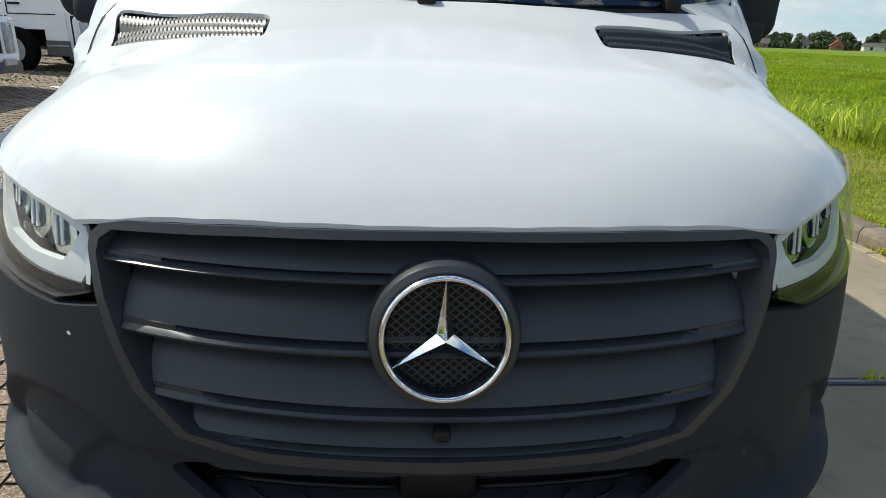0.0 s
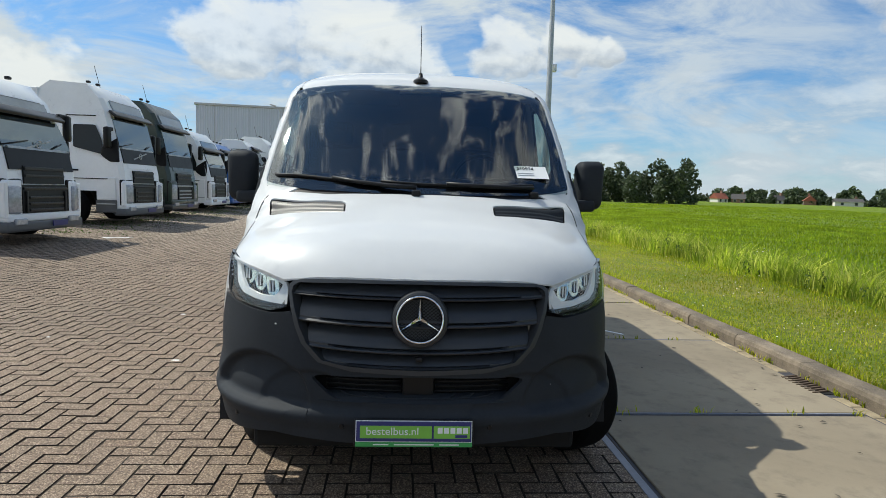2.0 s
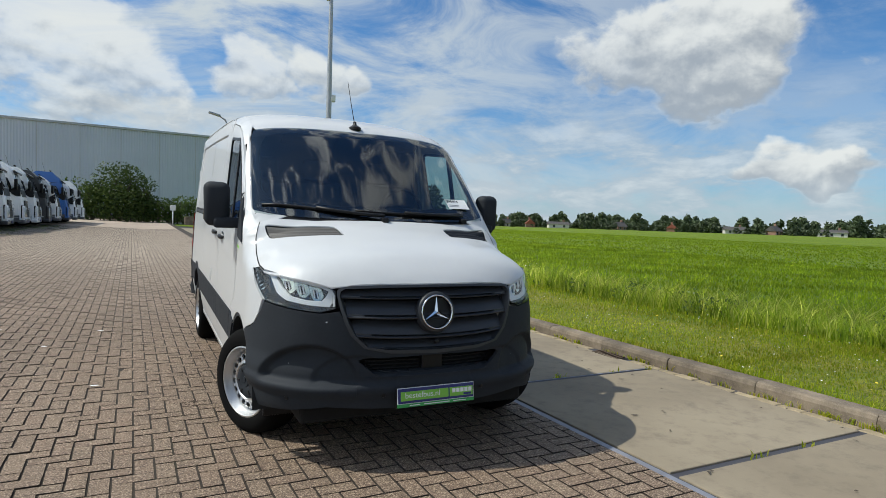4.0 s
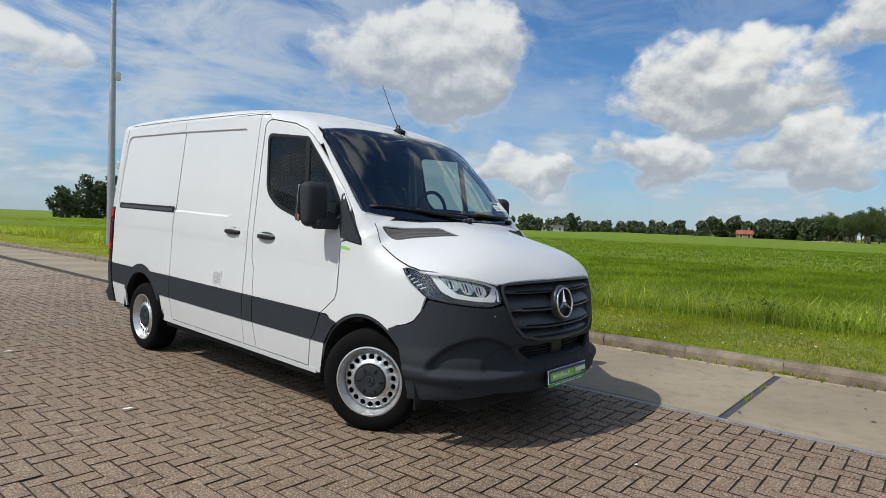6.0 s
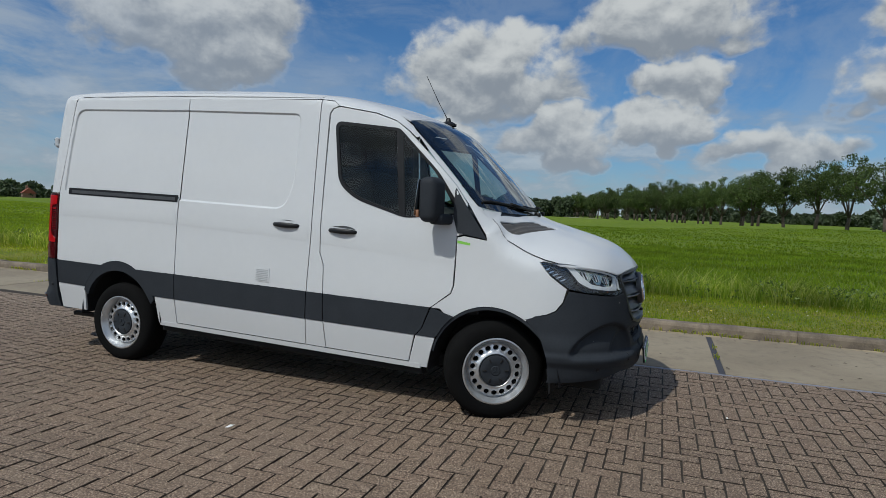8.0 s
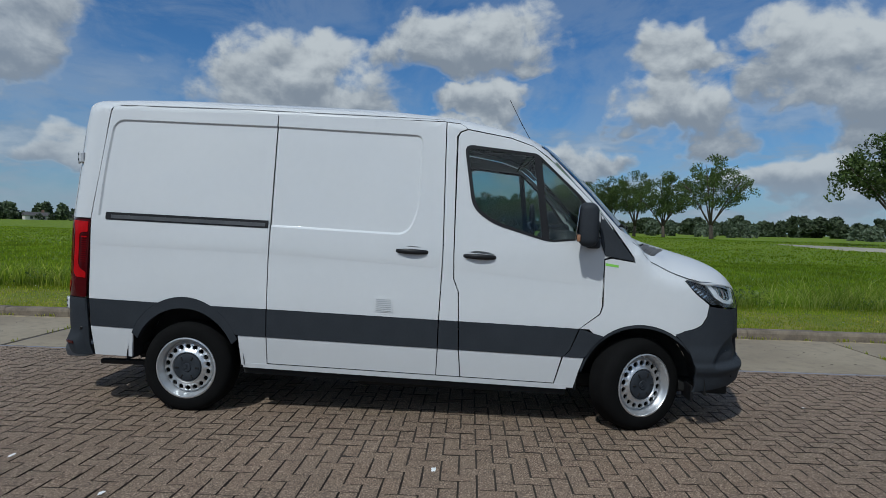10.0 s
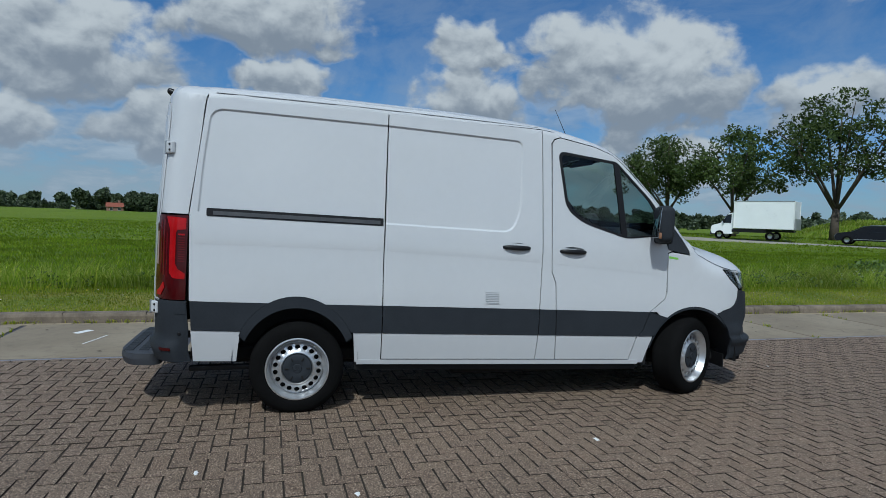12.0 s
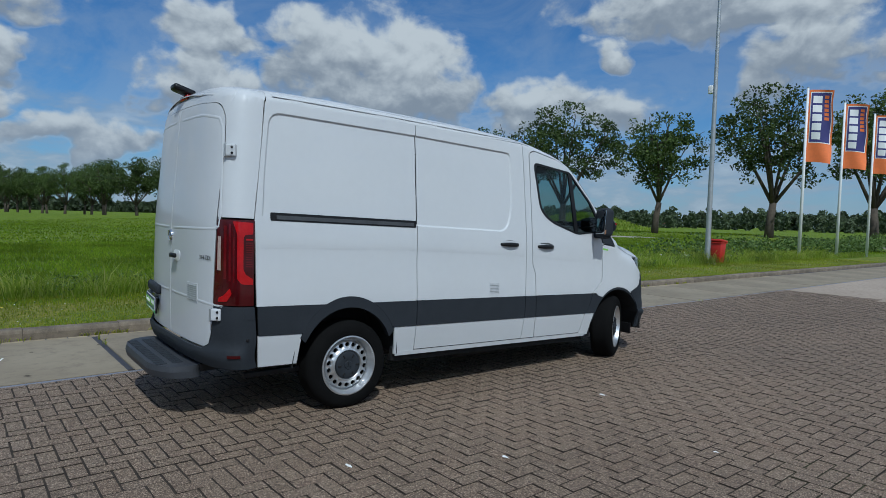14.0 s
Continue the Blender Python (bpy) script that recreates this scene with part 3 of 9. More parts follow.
def build_body_side(mirror):
    P = van
    kw = dict(mirror=mirror)
    # rear quarter panel, upper, with a pressed field above the slide rail
    a = arch((WR[0], 0.335), 0.45, 0.50, 117, 63)
    press = rounded([(5.135, 1.418, 0.0), (5.112, 1.75, 0.3), (5.06, 2.168, 0.10), (GAP1 - 0.027 + G, 2.168, 0.0)], 0.0, 7)
    up = [(GAP1 + G, B1)] + a + [(5.18, B1), (5.187, 1.40), (5.085, 2.235), (GAP1 - 0.03 + G, 2.262)] + press[::-1] + [(GAP1 - 0.008 + G, 1.418), (GAP1 + G, 1.1)]
    q = panel("rear_quarter_panel", [up], side, M_WHITE, P, "white rear side panel", **kw)
    panel("pressed_field", [press + [(GAP1 - 0.008 + G, 1.418)]], side, M_WHITE, q, out=-0.012, lip=0, **kw)
    pressing("pressed_edge", press[::-1], side, q, mirror)
    a2 = arch((WR[0], 0.335), 0.45, 0.50, 148, 117)
    panel("moulding", [[(GAP1 + G, B0), (WR[0] - 0.40, B0), *a2, (GAP1 + G, B1 - 0.004)]], side, M_PLASTIC, P, "dark grey side moulding", out=0.006, **kw)
    a3 = arch((WR[0], 0.335), 0.45, 0.50, 63, 32)
    panel("moulding", [[*a3[::-1], (4.70, B1 - 0.004), (5.175, B1 - 0.004), (5.165, B0 + 0.005), (4.83, B0)]], side, M_PLASTIC, P, "dark grey side moulding", out=0.006, **kw)
    panel("lower_quarter", [rounded([(GAP1 + G, B0 - 0.004), (4.018, B0 - 0.004), (4.0, 0.34), (GAP1 + G, 0.34)], 0.0)], side, M_WHITE, P, **kw)
    panel("lower_quarter", [rounded([(4.835, B0 - 0.004), (5.168, B0), (5.152, 0.345), (4.86, 0.345)], 0.0)], side, M_WHITE, P, **kw)
    # sliding door: upper, moulding, lower
    def gx(z):
        return table(z, [(0.3, GAP1), (1.1, GAP1), (1.46, GAP1 - 0.012), (2.262, GAP1 - 0.03)])
    field = rounded([(gx(2.168) - G, 2.168, 0.0), (2.655, 2.150, 0.06), (2.665, 1.60, 0.3), (2.745, 1.392, 0.13), (gx(1.402) - G, 1.402, 0.0)], 0.0, 7)
    rim_line = [(gx(z) - G, z) for z in (B1, 1.1, 1.39)] + field[::-1] + [(gx(2.262) - G, 2.262), (GAP2 + G - 0.012, 2.258), (GAP2 + G - 0.012, 1.25), (GAP2 + G + 0.008, B1)]
    d = panel("sliding_door", [rim_line, bowl_line(*HANDLES[0])], side, M_WHITE, P, "white sliding side door", **kw)
    panel("pressed_field", [field], side, M_WHITE, d, out=-0.012, lip=0, **kw)
    pressing("pressed_edge", field[::-1], side, d, mirror)
    panel("moulding", [[(GAP1 - G, B0), (GAP1 - G, B1 - 0.004), (GAP2 + 0.008 + G, B1 - 0.004), (GAP2 + 0.012 + G, B0)]], side, M_PLASTIC, d, "dark grey door moulding", out=0.006, **kw)
    panel("lower_skin", [[(GAP1 - G, B0 - 0.004), (GAP1 - G, 0.365), (GAP2 + 0.02 + G, 0.365), (GAP2 + 0.012 + G, B0 - 0.004)]], side, M_WHITE, d, **kw)
    # B pillar
    fd = 2.405
    panel("b_pillar", [[(GAP2 - G - 0.012, 2.258), (GAP2 - G - 0.012, 1.25), (GAP2 - G + 0.008, B1), (2.355 + G, B1), (2.362 + G, 1.0), (2.398 + G, 1.09), (2.402 + G, 1.27), (2.40 + G, 2.155), (2.378, 2.192), (2.325, 2.213), (2.37, 2.247)]], side, M_WHITE, P, **kw)
    panel("moulding", [[(GAP2 - G + 0.008, B1 - 0.004), (GAP2 - G + 0.012, B0), (2.35 + G, B0), (2.355 + G, B1 - 0.004)]], side, M_PLASTIC, P, out=0.006, **kw)
    panel("lower_pillar", [[(GAP2 - G + 0.012, B0 - 0.004), (GAP2 - G + 0.022, 0.365), (2.335 + G, 0.365), (2.35 + G, B0 - 0.004)]], side, M_WHITE, P, **kw)
    # front door
    win = rounded([(2.345, 2.098, 0.07), (1.80, 2.05, 0.03), (1.47, 1.745, 0.05), (1.255, 1.455, 0.01), (1.71, 1.40, 0.06), (2.12, 1.51, 0.10), (2.275, 1.62, 0.10)], 0.05, 6)
    skin = [(2.355 - G, B1), (2.362 - G, 1.0), (2.398 - G, 1.09), (2.402 - G, 1.27), (2.395 - G, 2.15), (2.37, 2.185), (2.32, 2.205), (2.0, 2.155), (1.83, 2.10), (1.72, 2.02), (1.50, 1.815), (1.34, 1.655), (1.245, 1.53), (1.235, 1.455), (1.255, 1.32), (1.305, 1.30), (1.31 + G, 0.95), (1.33, 0.90), (1.475, B1)]
    fdoor = panel("front_door", [skin, win, bowl_line(*HANDLES[1])], side, M_WHITE, P, "white cab door", step=0.05, **kw)
    panel("moulding", [[(2.355 - G, B1 - 0.004), (2.35 - G, B0), (1.585, B0), (1.54, 0.62), (1.475 + G, B1 - 0.004)]], side, M_PLASTIC, fdoor, "dark grey door moulding", out=0.006, **kw)
    panel("lower_skin", [[(2.35 - G, B0 - 0.004), (2.335 - G, 0.365), (1.645, 0.365), (1.59 + G, B0 - 0.004)]], side, M_WHITE, fdoor, **kw)
    inner = rounded([(2.318, 2.072, 0.06), (1.825, 2.03, 0.01), (1.758, 1.43, 0.01), (2.11, 1.535, 0.10), (2.25, 1.635, 0.09)], 0.05, 6)
    quarter = rounded([(1.77, 2.0, 0.01), (1.50, 1.745, 0.03), (1.33, 1.50, 0.02), (1.33, 1.458, 0.01), (1.705, 1.415, 0.01)], 0.02, 4)
    panel("window_frame", [win, inner, quarter], side, M_BLACK, fdoor, "black rubber window surround", out=0.003, step=0.05, **kw)
    for loop in (inner, quarter):
        gl = panel("window_pane", [loop], side, M_GLASS, fdoor, "tinted side glass", out=-0.004, lip=0, step=0.06, **kw)
        gl.visible_shadow = False
    # triangle at the mirror foot
    panel("mirror_triangle", [rounded([(1.335, 1.64), (1.335, 1.43), (1.30, 1.325), (1.085, 1.295), (1.10, 1.32), (1.25, 1.52)], 0.012)], side, M_PLASTIC, fdoor, "dark grey mirror base panel", out=0.008, **kw)
    # front wing
    ar = arch((WF[0], 0.36), 0.455, 0.478, 40, 140, 26)
    wing = [(1.325 - G, 0.895), (1.305 - G, 0.955), (1.30 - G, 1.29), (1.25, 1.305), (1.08, 1.285), (1.09, 1.325), (1.235, 1.53), (1.065, 1.483), (1.04, 1.40), (0.99, 1.345), (0.88, 1.298), (0.76, 1.252), (0.68, 1.217), (0.63, 1.198), (0.588, 1.181), (0.63, 1.177), (0.695, 1.178), (0.712, 1.172), (0.69, 1.14), (0.64, 1.085), (0.53, 1.005), (0.55, 0.92), (0.592, 0.86), (0.645, 0.832), (0.725, 0.810)] + [q for q in reversed(ar) if 0.775 < q[0] < 1.33] + [(1.40, B1), (1.466, B1)]
    panel("wing", [wing], side, M_WHITE, P, "white front wing", step=0.045, **kw)
    ar2 = arch((WF[0], 0.36), 0.455, 0.478, 12, 52, 12)
    panel("moulding", [[(1.47 - G, B1 - 0.003), *[q for q in ar2[::-1] if q[1] > B0], (1.434, B0), (1.577, B0), (1.532, 0.62)]], side, M_PLASTIC, P, out=0.006, **kw)
    panel("lower_wing", [[(1.585 - G, B0 - 0.004), (1.64 - G, 0.365), (1.64, 0.335), (1.50, 0.335), (1.472, 0.45), (1.434, B0 - 0.004)]], side, M_WHITE, P, **kw)
    for c, cz, rx0, rz0, rx1, rz1, a0, a1, out in ((WR[0], 0.335, 0.449, 0.499, 0.402, 0.424, 156, 24, 0.005), (WF[0], 0.36, 0.454, 0.477, 0.444, 0.464, 140, 14, -0.004)):
        ring = arc(c, cz, rx0, rz0, a0, a1, 26) + arc(c, cz - 0.01, rx1, rz1, a1, a0, 26)
        panel("arch_edging", [ring], side, M_PLASTIC, P, "dark wheel-arch edging", out=out, lip=0.05, step=0.1, **kw)
    # sill
    panel("sill", [[(1.55, 0.357), (3.985, 0.357), (3.985, 0.322), (1.55, 0.322)]], side, M_WHITE, P, "white door sill", out=0.004, **kw)
    # roof edge strip above the doors
    panel("cant_rail", [[(GAP1 - 0.03, 2.25), (5.08, 2.222), (5.075, 2.32), (4.6, 2.335), (3.2, 2.34), (2.52, 2.312), (2.1, 2.24), (1.84, 2.16), (1.72, 2.075), (1.655, 2.00), (1.667, 1.985), (1.735, 2.042), (1.835, 2.108), (2.0, 2.163), (2.32, 2.213), (2.38, 2.255), (GAP2, 2.266)]], side, M_WHITE, P, "white roof rail", step=0.045, out=-0.002, lip=0, **kw)


for mirrored in (False, True):
    build_body_side(mirrored)

# roof, windscreen, bonnet
roof_half = [(0.0, 1.665), (-0.4, 1.70), (-0.66, 1.745), (-0.785, 1.765), (-0.80, 1.82), (-0.812, 1.95), (-0.815, 2.3), (-0.815, 3.0), (-0.815, 4.6), (-0.81, 5.05), (-0.79, 5.2), (-0.72, 5.315), (-0.60, 5.372), (-0.38, 5.403), (0.0, 5.415)]
panel("roof", [roof_half + [(-x, y) for x, y in reversed(roof_half[1:-1])]], crown, M_WHITE, van, "white roof panel", step=0.06, out=-0.002, lip=0.008)
def polar(phi, n):
    c, s = abs(math.cos(phi)), abs(math.sin(phi))
    return (c ** n + s ** n) ** (-1 / n)


def nosewrap(u, z, out=0.0):
    """Front plan curve; u runs along it from the middle (negative to the van's right), about in metres."""
    f, w = table(z, NOSE), table(z, WIDTH)
    phi = min(abs(u) / 0.92, math.pi / 2)
    rho = polar(phi, 2.4)
    x, y = (w + out) * math.sin(phi) * rho, f + DEPTH - (DEPTH + out) * math.cos(phi) * rho
    y += max(0.0, abs(u) - 0.92 * math.pi / 2)
    return settle(math.copysign(x, u), y, z)


def tailwrap(u, z, out=0.0):
    """Rear plan curve; u = 0 in the middle, negative to the van's right."""
    r, w = table(z, TAIL), half(5.15, z)
    phi = max(0.0, math.pi / 2 - abs(u) / 0.62)
    rho = polar(phi, 3.0)
    x, y = (w + out) * math.cos(phi) * rho, r - ENDR + (ENDR + out) * math.sin(phi) * rho
    y -= max(0.0, abs(u) - 0.62 * math.pi / 2)
    return settle(math.copysign(x, u), y, z)


def solve(fn, goal, lo, hi):
    for _ in range(40):
        mid = (lo + hi) / 2
        lo, hi = (mid, hi) if fn(mid) < goal else (lo, mid)
    return (lo + hi) / 2


def nx(x, z):
    """Position along the front curve of a point x from the middle."""
    return math.copysign(solve(lambda u: nosewrap(u, z).x, abs(x), 0.0, 1.44), x)


def ny(y, z):
    return -solve(lambda u: nosewrap(u, z).y, y, 0.0, 2.2)


def tx(x, z):
    return math.copysign(solve(lambda u: tailwrap(u, z).x, abs(x), 0.0, 0.97), x)


# bonnet, windscreen, pillars
bonnet_half = [(0.0, 0.147), (-0.12, 0.149), (-0.25, 0.159), (-0.38, 0.178), (-0.48, 0.199), (-0.525, 0.209), (-0.56, 0.220), (-0.60, 0.233), (-0.645, 0.260), (-0.69, 0.291), (-0.73, 0.323), (-0.78, 0.370), (-0.82, 0.416), (-0.87, 0.488), (-0.89, 0.525), (-0.912, 0.585), (-0.924, 0.68), (-0.922, 0.76), (-0.913, 0.88), (-0.898, 0.99), (-0.86, 1.08), (-0.80, 1.07), (-0.5, 0.985), (-0.25, 0.95), (0.0, 0.94)]
bonnet_line = bonnet_half + [(-x, y) for x, y in reversed(bonnet_half[1:-1])]
VA, VB, VC, VD = (-0.842, 1.045), (-0.40, 0.876), (-0.385, 0.700), (-0.815, 0.905)
vent_r = rounded([VA, VB, VC, VD], 0.035, 5)
vent_l = [(-x, y) for x, y in vent_r]
bonnet = panel("bonnet", [bonnet_line, vent_r, vent_l], crown, M_WHITE, van, "white bonnet", step=0.035, out=0.003, lip=0.008)
# right intake is paler: the glint of the sun is put into its colour
for loop, mat, lab in ((vent_r, material("glint_vent", (0.115, 0.108, 0.098), 0.42), "grey air intake with sun glint in its colour"), (vent_l, M_PLASTIC, "dark grey air intake")):
    v = panel("air_intake", [loop], crown, M_CAVITY, bonnet, lab, out=-0.02, lip=0.0, step=0.04)
    bm = bmesh.new()
    s = -1 if loop is vent_r else 1
    def at_vent(t, f, o):
        a, b = Vector(VA).lerp(Vector(VB), t), Vector(VD).lerp(Vector(VC), t)
        c = a.lerp(b, f)
        return crown(s * abs(c.x), c.y, o)
    # three broad rounded ribs across, low webs between
    for k in range(3):
        f0, f1 = 0.05 + 0.9 * k / 3, 0.05 + 0.9 * (k + 1) / 3 - 0.02
        rows = [[bm.verts.new(at_vent(0.025 + 0.95 * j / 16, f0 + (f1 - f0) * w, o)) for w, o in ((0.0, -0.012), (0.12, -0.003), (0.4, 0.003), (0.7, 0.001), (0.92, -0.006), (1.0, -0.012))] for j in range(17)]
        for r0, r1 in zip(rows, rows[1:]):
            for i in range(5):
                bm.faces.new((r0[i], r0[i + 1], r1[i + 1], r1[i])).smooth = True
        # slots along each rib, as small raised bars
        for j in range(34):
            t0 = 0.035 + 0.93 * j / 34
            vs = [bm.verts.new(at_vent(t0 + dt, f0 + (f1 - f0) * w, 0.0042)) for dt, w in ((0.0, 0.25), (0.012, 0.25), (0.012, 0.78), (0.0, 0.78))]
            bm.faces.new(vs)
    part("louvre", bm, mat, v)
for s in (-1, 1):
    seam = [(-0.912, 0.60), (-0.924, 0.68), (-0.922, 0.76), (-0.913, 0.88), (-0.898, 0.99), (-0.86, 1.08)]
    seam = [(x0 + (x1 - x0) * i / 4, y0 + (y1 - y0) * i / 4) for (x0, y0), (x1, y1) in zip(seam, seam[1:]) for i in range(4)] + [seam[-1]]
    bm = bmesh.new()
    for (x0, y0), (x1, y1) in zip(seam, seam[1:]):
        bm.faces.new([bm.verts.new(crown(s * x, y, 0.0045)) for x, y in ((x0 - 0.003, y0), (x0 + 0.003, y0), (x1 + 0.003, y1), (x1 - 0.003, y1))])
    bmesh.ops.remove_doubles(bm, verts=bm.verts, dist=0.0002)
    part("bonnet_gap", bm, M_CAVITY, bonnet)

ws_half = [(0.0, 0.945), (-0.3, 0.965), (-0.6, 1.03), (-0.80, 1.10), (-0.882, 1.145), (-0.893, 1.19), (-0.876, 1.35), (-0.856, 1.52), (-0.830, 1.70), (-0.806, 1.754), (-0.55, 1.715), (-0.25, 1.672), (0.0, 1.66)]
ws_line = ws_half + [(-x, y) for x, y in reversed(ws_half[1:-1])]
wsin_half = [(0.0, 1.035), (-0.3, 1.05), (-0.62, 1.12), (-0.77, 1.19), (-0.815, 1.27), (-0.805, 1.45), (-0.775, 1.60), (-0.73, 1.665), (-0.5, 1.645), (-0.25, 1.61), (0.0, 1.60)]
wsin_line = wsin_half + [(-x, y) for x, y in reversed(wsin_half[1:-1])]
ws = panel("windscreen", [ws_line], crown, M_WSGLASS, van, "large tinted windscreen reflecting clouds", step=0.04, out=0.004, lip=0)
ws.visible_shadow = False
panel("windscreen_border", [ws_line, wsin_line], crown, M_FRIT, ws, "black printed glass border", step=0.04, out=-0.002, lip=0)
for s in (-1, 1):
    inner = [(y, top(table(y, [(1.08, 0.875), (1.19, 0.898), (1.35, 0.882), (1.52, 0.862), (1.70, 0.838), (1.80, 0.812)]), y) - 0.003) for y in (1.115, 1.15, 1.25, 1.35, 1.45, 1.55, 1.65, 1.74, 1.79)]
    outer = [(1.84, 2.155), (1.775, 2.112), (1.72, 2.07), (1.655, 1.996), (1.50, 1.822), (1.34, 1.662), (1.238, 1.535), (1.06, 1.48)]
    panel("a_pillar", [inner + outer], side, M_WHITE, van, "white windscreen pillar", step=0.04, mirror=s > 0, lip=0.01)
panel("scuttle", [[(-0.87, 1.10), (-0.6, 1.02), (-0.3, 0.95), (0, 0.932), (0.3, 0.95), (0.6, 1.02), (0.87, 1.10), (0.85, 1.16), (0.6, 1.065), (0.3, 0.99), (0, 0.972), (-0.3, 0.99), (-0.6, 1.065), (-0.85, 1.16)]], crown, M_BLACK, van, "black scuttle panel", step=0.04, out=-0.006)


def tube(pts, r, n=8, taper=1.0):
    """A bent rod through points."""
    bm = bmesh.new()
    rings = []
    pts = [Vector(p) for p in pts]
    for i, p in enumerate(pts):
        d = (pts[min(i + 1, len(pts) - 1)] - pts[max(i - 1, 0)]).normalized()
        a = d.orthogonal().normalized()
        b = d.cross(a)
        rr = r * (1 + (taper - 1) * i / (len(pts) - 1))
        rings.append([bm.verts.new(p + (a * math.cos(2 * math.pi * k / n) + b * math.sin(2 * math.pi * k / n)) * rr) for k in range(n)])
    for r0, r1 in zip(rings, rings[1:]):
        best = min(range(n), key=lambda o: (r0[0].co - r1[o].co).length)
        for k in range(n):
            bm.faces.new((r0[k], r0[(k + 1) % n], r1[(k + 1 + best) % n], r1[(k + best) % n]))
    bm.faces.new(list(reversed(rings[0])))
    bm.faces.new(rings[-1])
    for f in bm.faces:
        f.smooth = len(f.verts) == 4
    return bm


def box(sx, sy, sz, at=(0, 0, 0), bevel=0.0, turn=(0, 0, 0), seg=2):
    bm = bmesh.new()
    bmesh.ops.create_cube(bm, size=1.0, matrix=Matrix.Diagonal((sx, sy, sz, 1)))
    if bevel:
        bmesh.ops.bevel(bm, geom=bm.edges[:], offset=bevel, segments=seg, affect="EDGES", profile=0.5)
    bmesh.ops.transform(bm, matrix=pose(*at, *turn), verts=bm.verts)
    return bm


def lathe(profile, n=48, caps=False):
    """Turn a profile of (radius, along x) round the x axis."""
    bm = bmesh.new()
    rings = [[bm.verts.new((x, r * math.cos(2 * math.pi * k / n), r * math.sin(2 * math.pi * k / n))) for k in range(n)] if r > 1e-6 else [bm.verts.new((x, 0, 0))] * n for r, x in profile]
    for a, b in zip(rings, rings[1:]):
        for k in range(n):
            vs = list(dict.fromkeys((a[k], a[(k + 1) % n], b[(k + 1) % n], b[k])))
            if len(vs) > 2:
                bm.faces.new(vs)
    return bm


def screen_foot(x):
    return 0.95 + 0.24 * x * x


for x0, x1, o0, o1 in ((-0.835, -0.02, 0.045, 0.035), (-0.22, 0.66, 0.05, 0.03)):
    xs = [x0 + (x1 - x0) * k / 8 for k in range(9)]
    pts = [crown(x, screen_foot(x) + o0 + (o1 - o0) * k / 8, 0.018) for k, x in enumerate(xs)]
    w = part("wiper_blade", tube(pts, 0.008), M_BLACK, van, "black wiper blade")
    xs = [x0 + (x1 - x0) * k for k in (0.42, 0.6, 0.8, 1.0)]
    pts = [crown(x, screen_foot(x) + 0.035 - 0.03 * k / 3, 0.034) for k, x in enumerate(xs)]
    part("wiper_arm", tube(pts, 0.011), M_BLACK, w)
    part("pivot", box(0.05, 0.05, 0.04, crown(x1, screen_foot(x1) - 0.01, 0.01), 0.012), M_BLACK, w)

# bumper with its relief
def smooth(a, b, v):
    t = max(0.0, min(1.0, (v - a) / (b - a)))
    return t * t * (3 - 2 * t)


def relief(u, z):
    a = abs(nosewrap(u, z).x)
    d1 = ((a - 0.70) / 0.245) ** 2 + (max(z - 0.565, 0) / 0.215) ** 2
    p1 = smooth(1.0, 0.80, d1) * smooth(0.542, 0.572, z) * smooth(0.40, 0.60, a)
    d2 = ((a - 0.47) / 0.245) ** 2 + (max(z - 0.575, 0) / 0.155) ** 2
    p2 = smooth(1.0, 0.90, d2) * smooth(0.542, 0.580, z)
    low = 0.018 * smooth(0.72, 0.60, z) * smooth(0.30, 0.7, a)
    ledge = 0.014 * smooth(0.585, 0.550, z) * smooth(0.47, 0.53, z)
    return low + ledge - 0.036 * p1 - 0.010 * p2


def bumper_chart(u, z, out=0.0):
    return nosewrap(u, z, out + relief(u, z))


bt = [(0.0, 0.729), (-0.286, 0.740), (-0.43, 0.769), (-0.50, 0.84), (-0.535, 0.915), (-0.565, 0.975)]
bt = [(nx(x, z) if x else 0.0, z) for x, z in bt] + [(nx(x, z), z) for x, z in ((-0.60, 0.968), (-0.66, 0.958), (-0.75, 0.963), (-0.85, 0.976), (-0.925, 0.992))]
bt += [(ny(y, z), z) for y, z in ((0.545, 0.91), (0.585, 0.855), (0.637, 0.828), (0.72, 0.806), (0.785, 0.783), (0.735, 0.735), (0.675, 0.66), (0.64, 0.55), (0.63, 0.45), (0.635, 0.365))]
bt += [(nx(-0.80, 0.40), 0.40), (nx(-0.62, 0.44), 0.44), (nx(-0.35, 0.425), 0.425), (0.0, 0.42)]
bumper_line = bt + [(-u, z) for u, z in reversed(bt[1:-1])]
ih = [(0.0, 0.722), (nx(-0.42, 0.715), 0.715), (nx(-0.475, 0.70), 0.70), (nx(-0.365, 0.612), 0.612), (0.0, 0.605)]
intake = rounded(ih + [(-u, z) for u, z in reversed(ih[1:-1])], 0.035, 4)
bumper = panel("front_bumper", [bumper_line, intake], bumper_chart, M_PLASTIC, van, "scuffed dark grey plastic front bumper", step=0.011, lip=0.02)
def recessed(u, z, out=0.0):
    return nosewrap(u, z, out - 0.09)
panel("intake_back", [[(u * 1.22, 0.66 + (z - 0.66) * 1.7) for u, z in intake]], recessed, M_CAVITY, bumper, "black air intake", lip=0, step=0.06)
for z0 in (0.640, 0.662, 0.684, 0.705):
    for k in (-1, 1):
        bm = tube([nosewrap(k * u, z0, -0.072) for u in (0.075, 0.15, 0.25, 0.33, 0.40)], 0.006, 6)
        part("intake_bar", bm, M_BLACK, bumper)
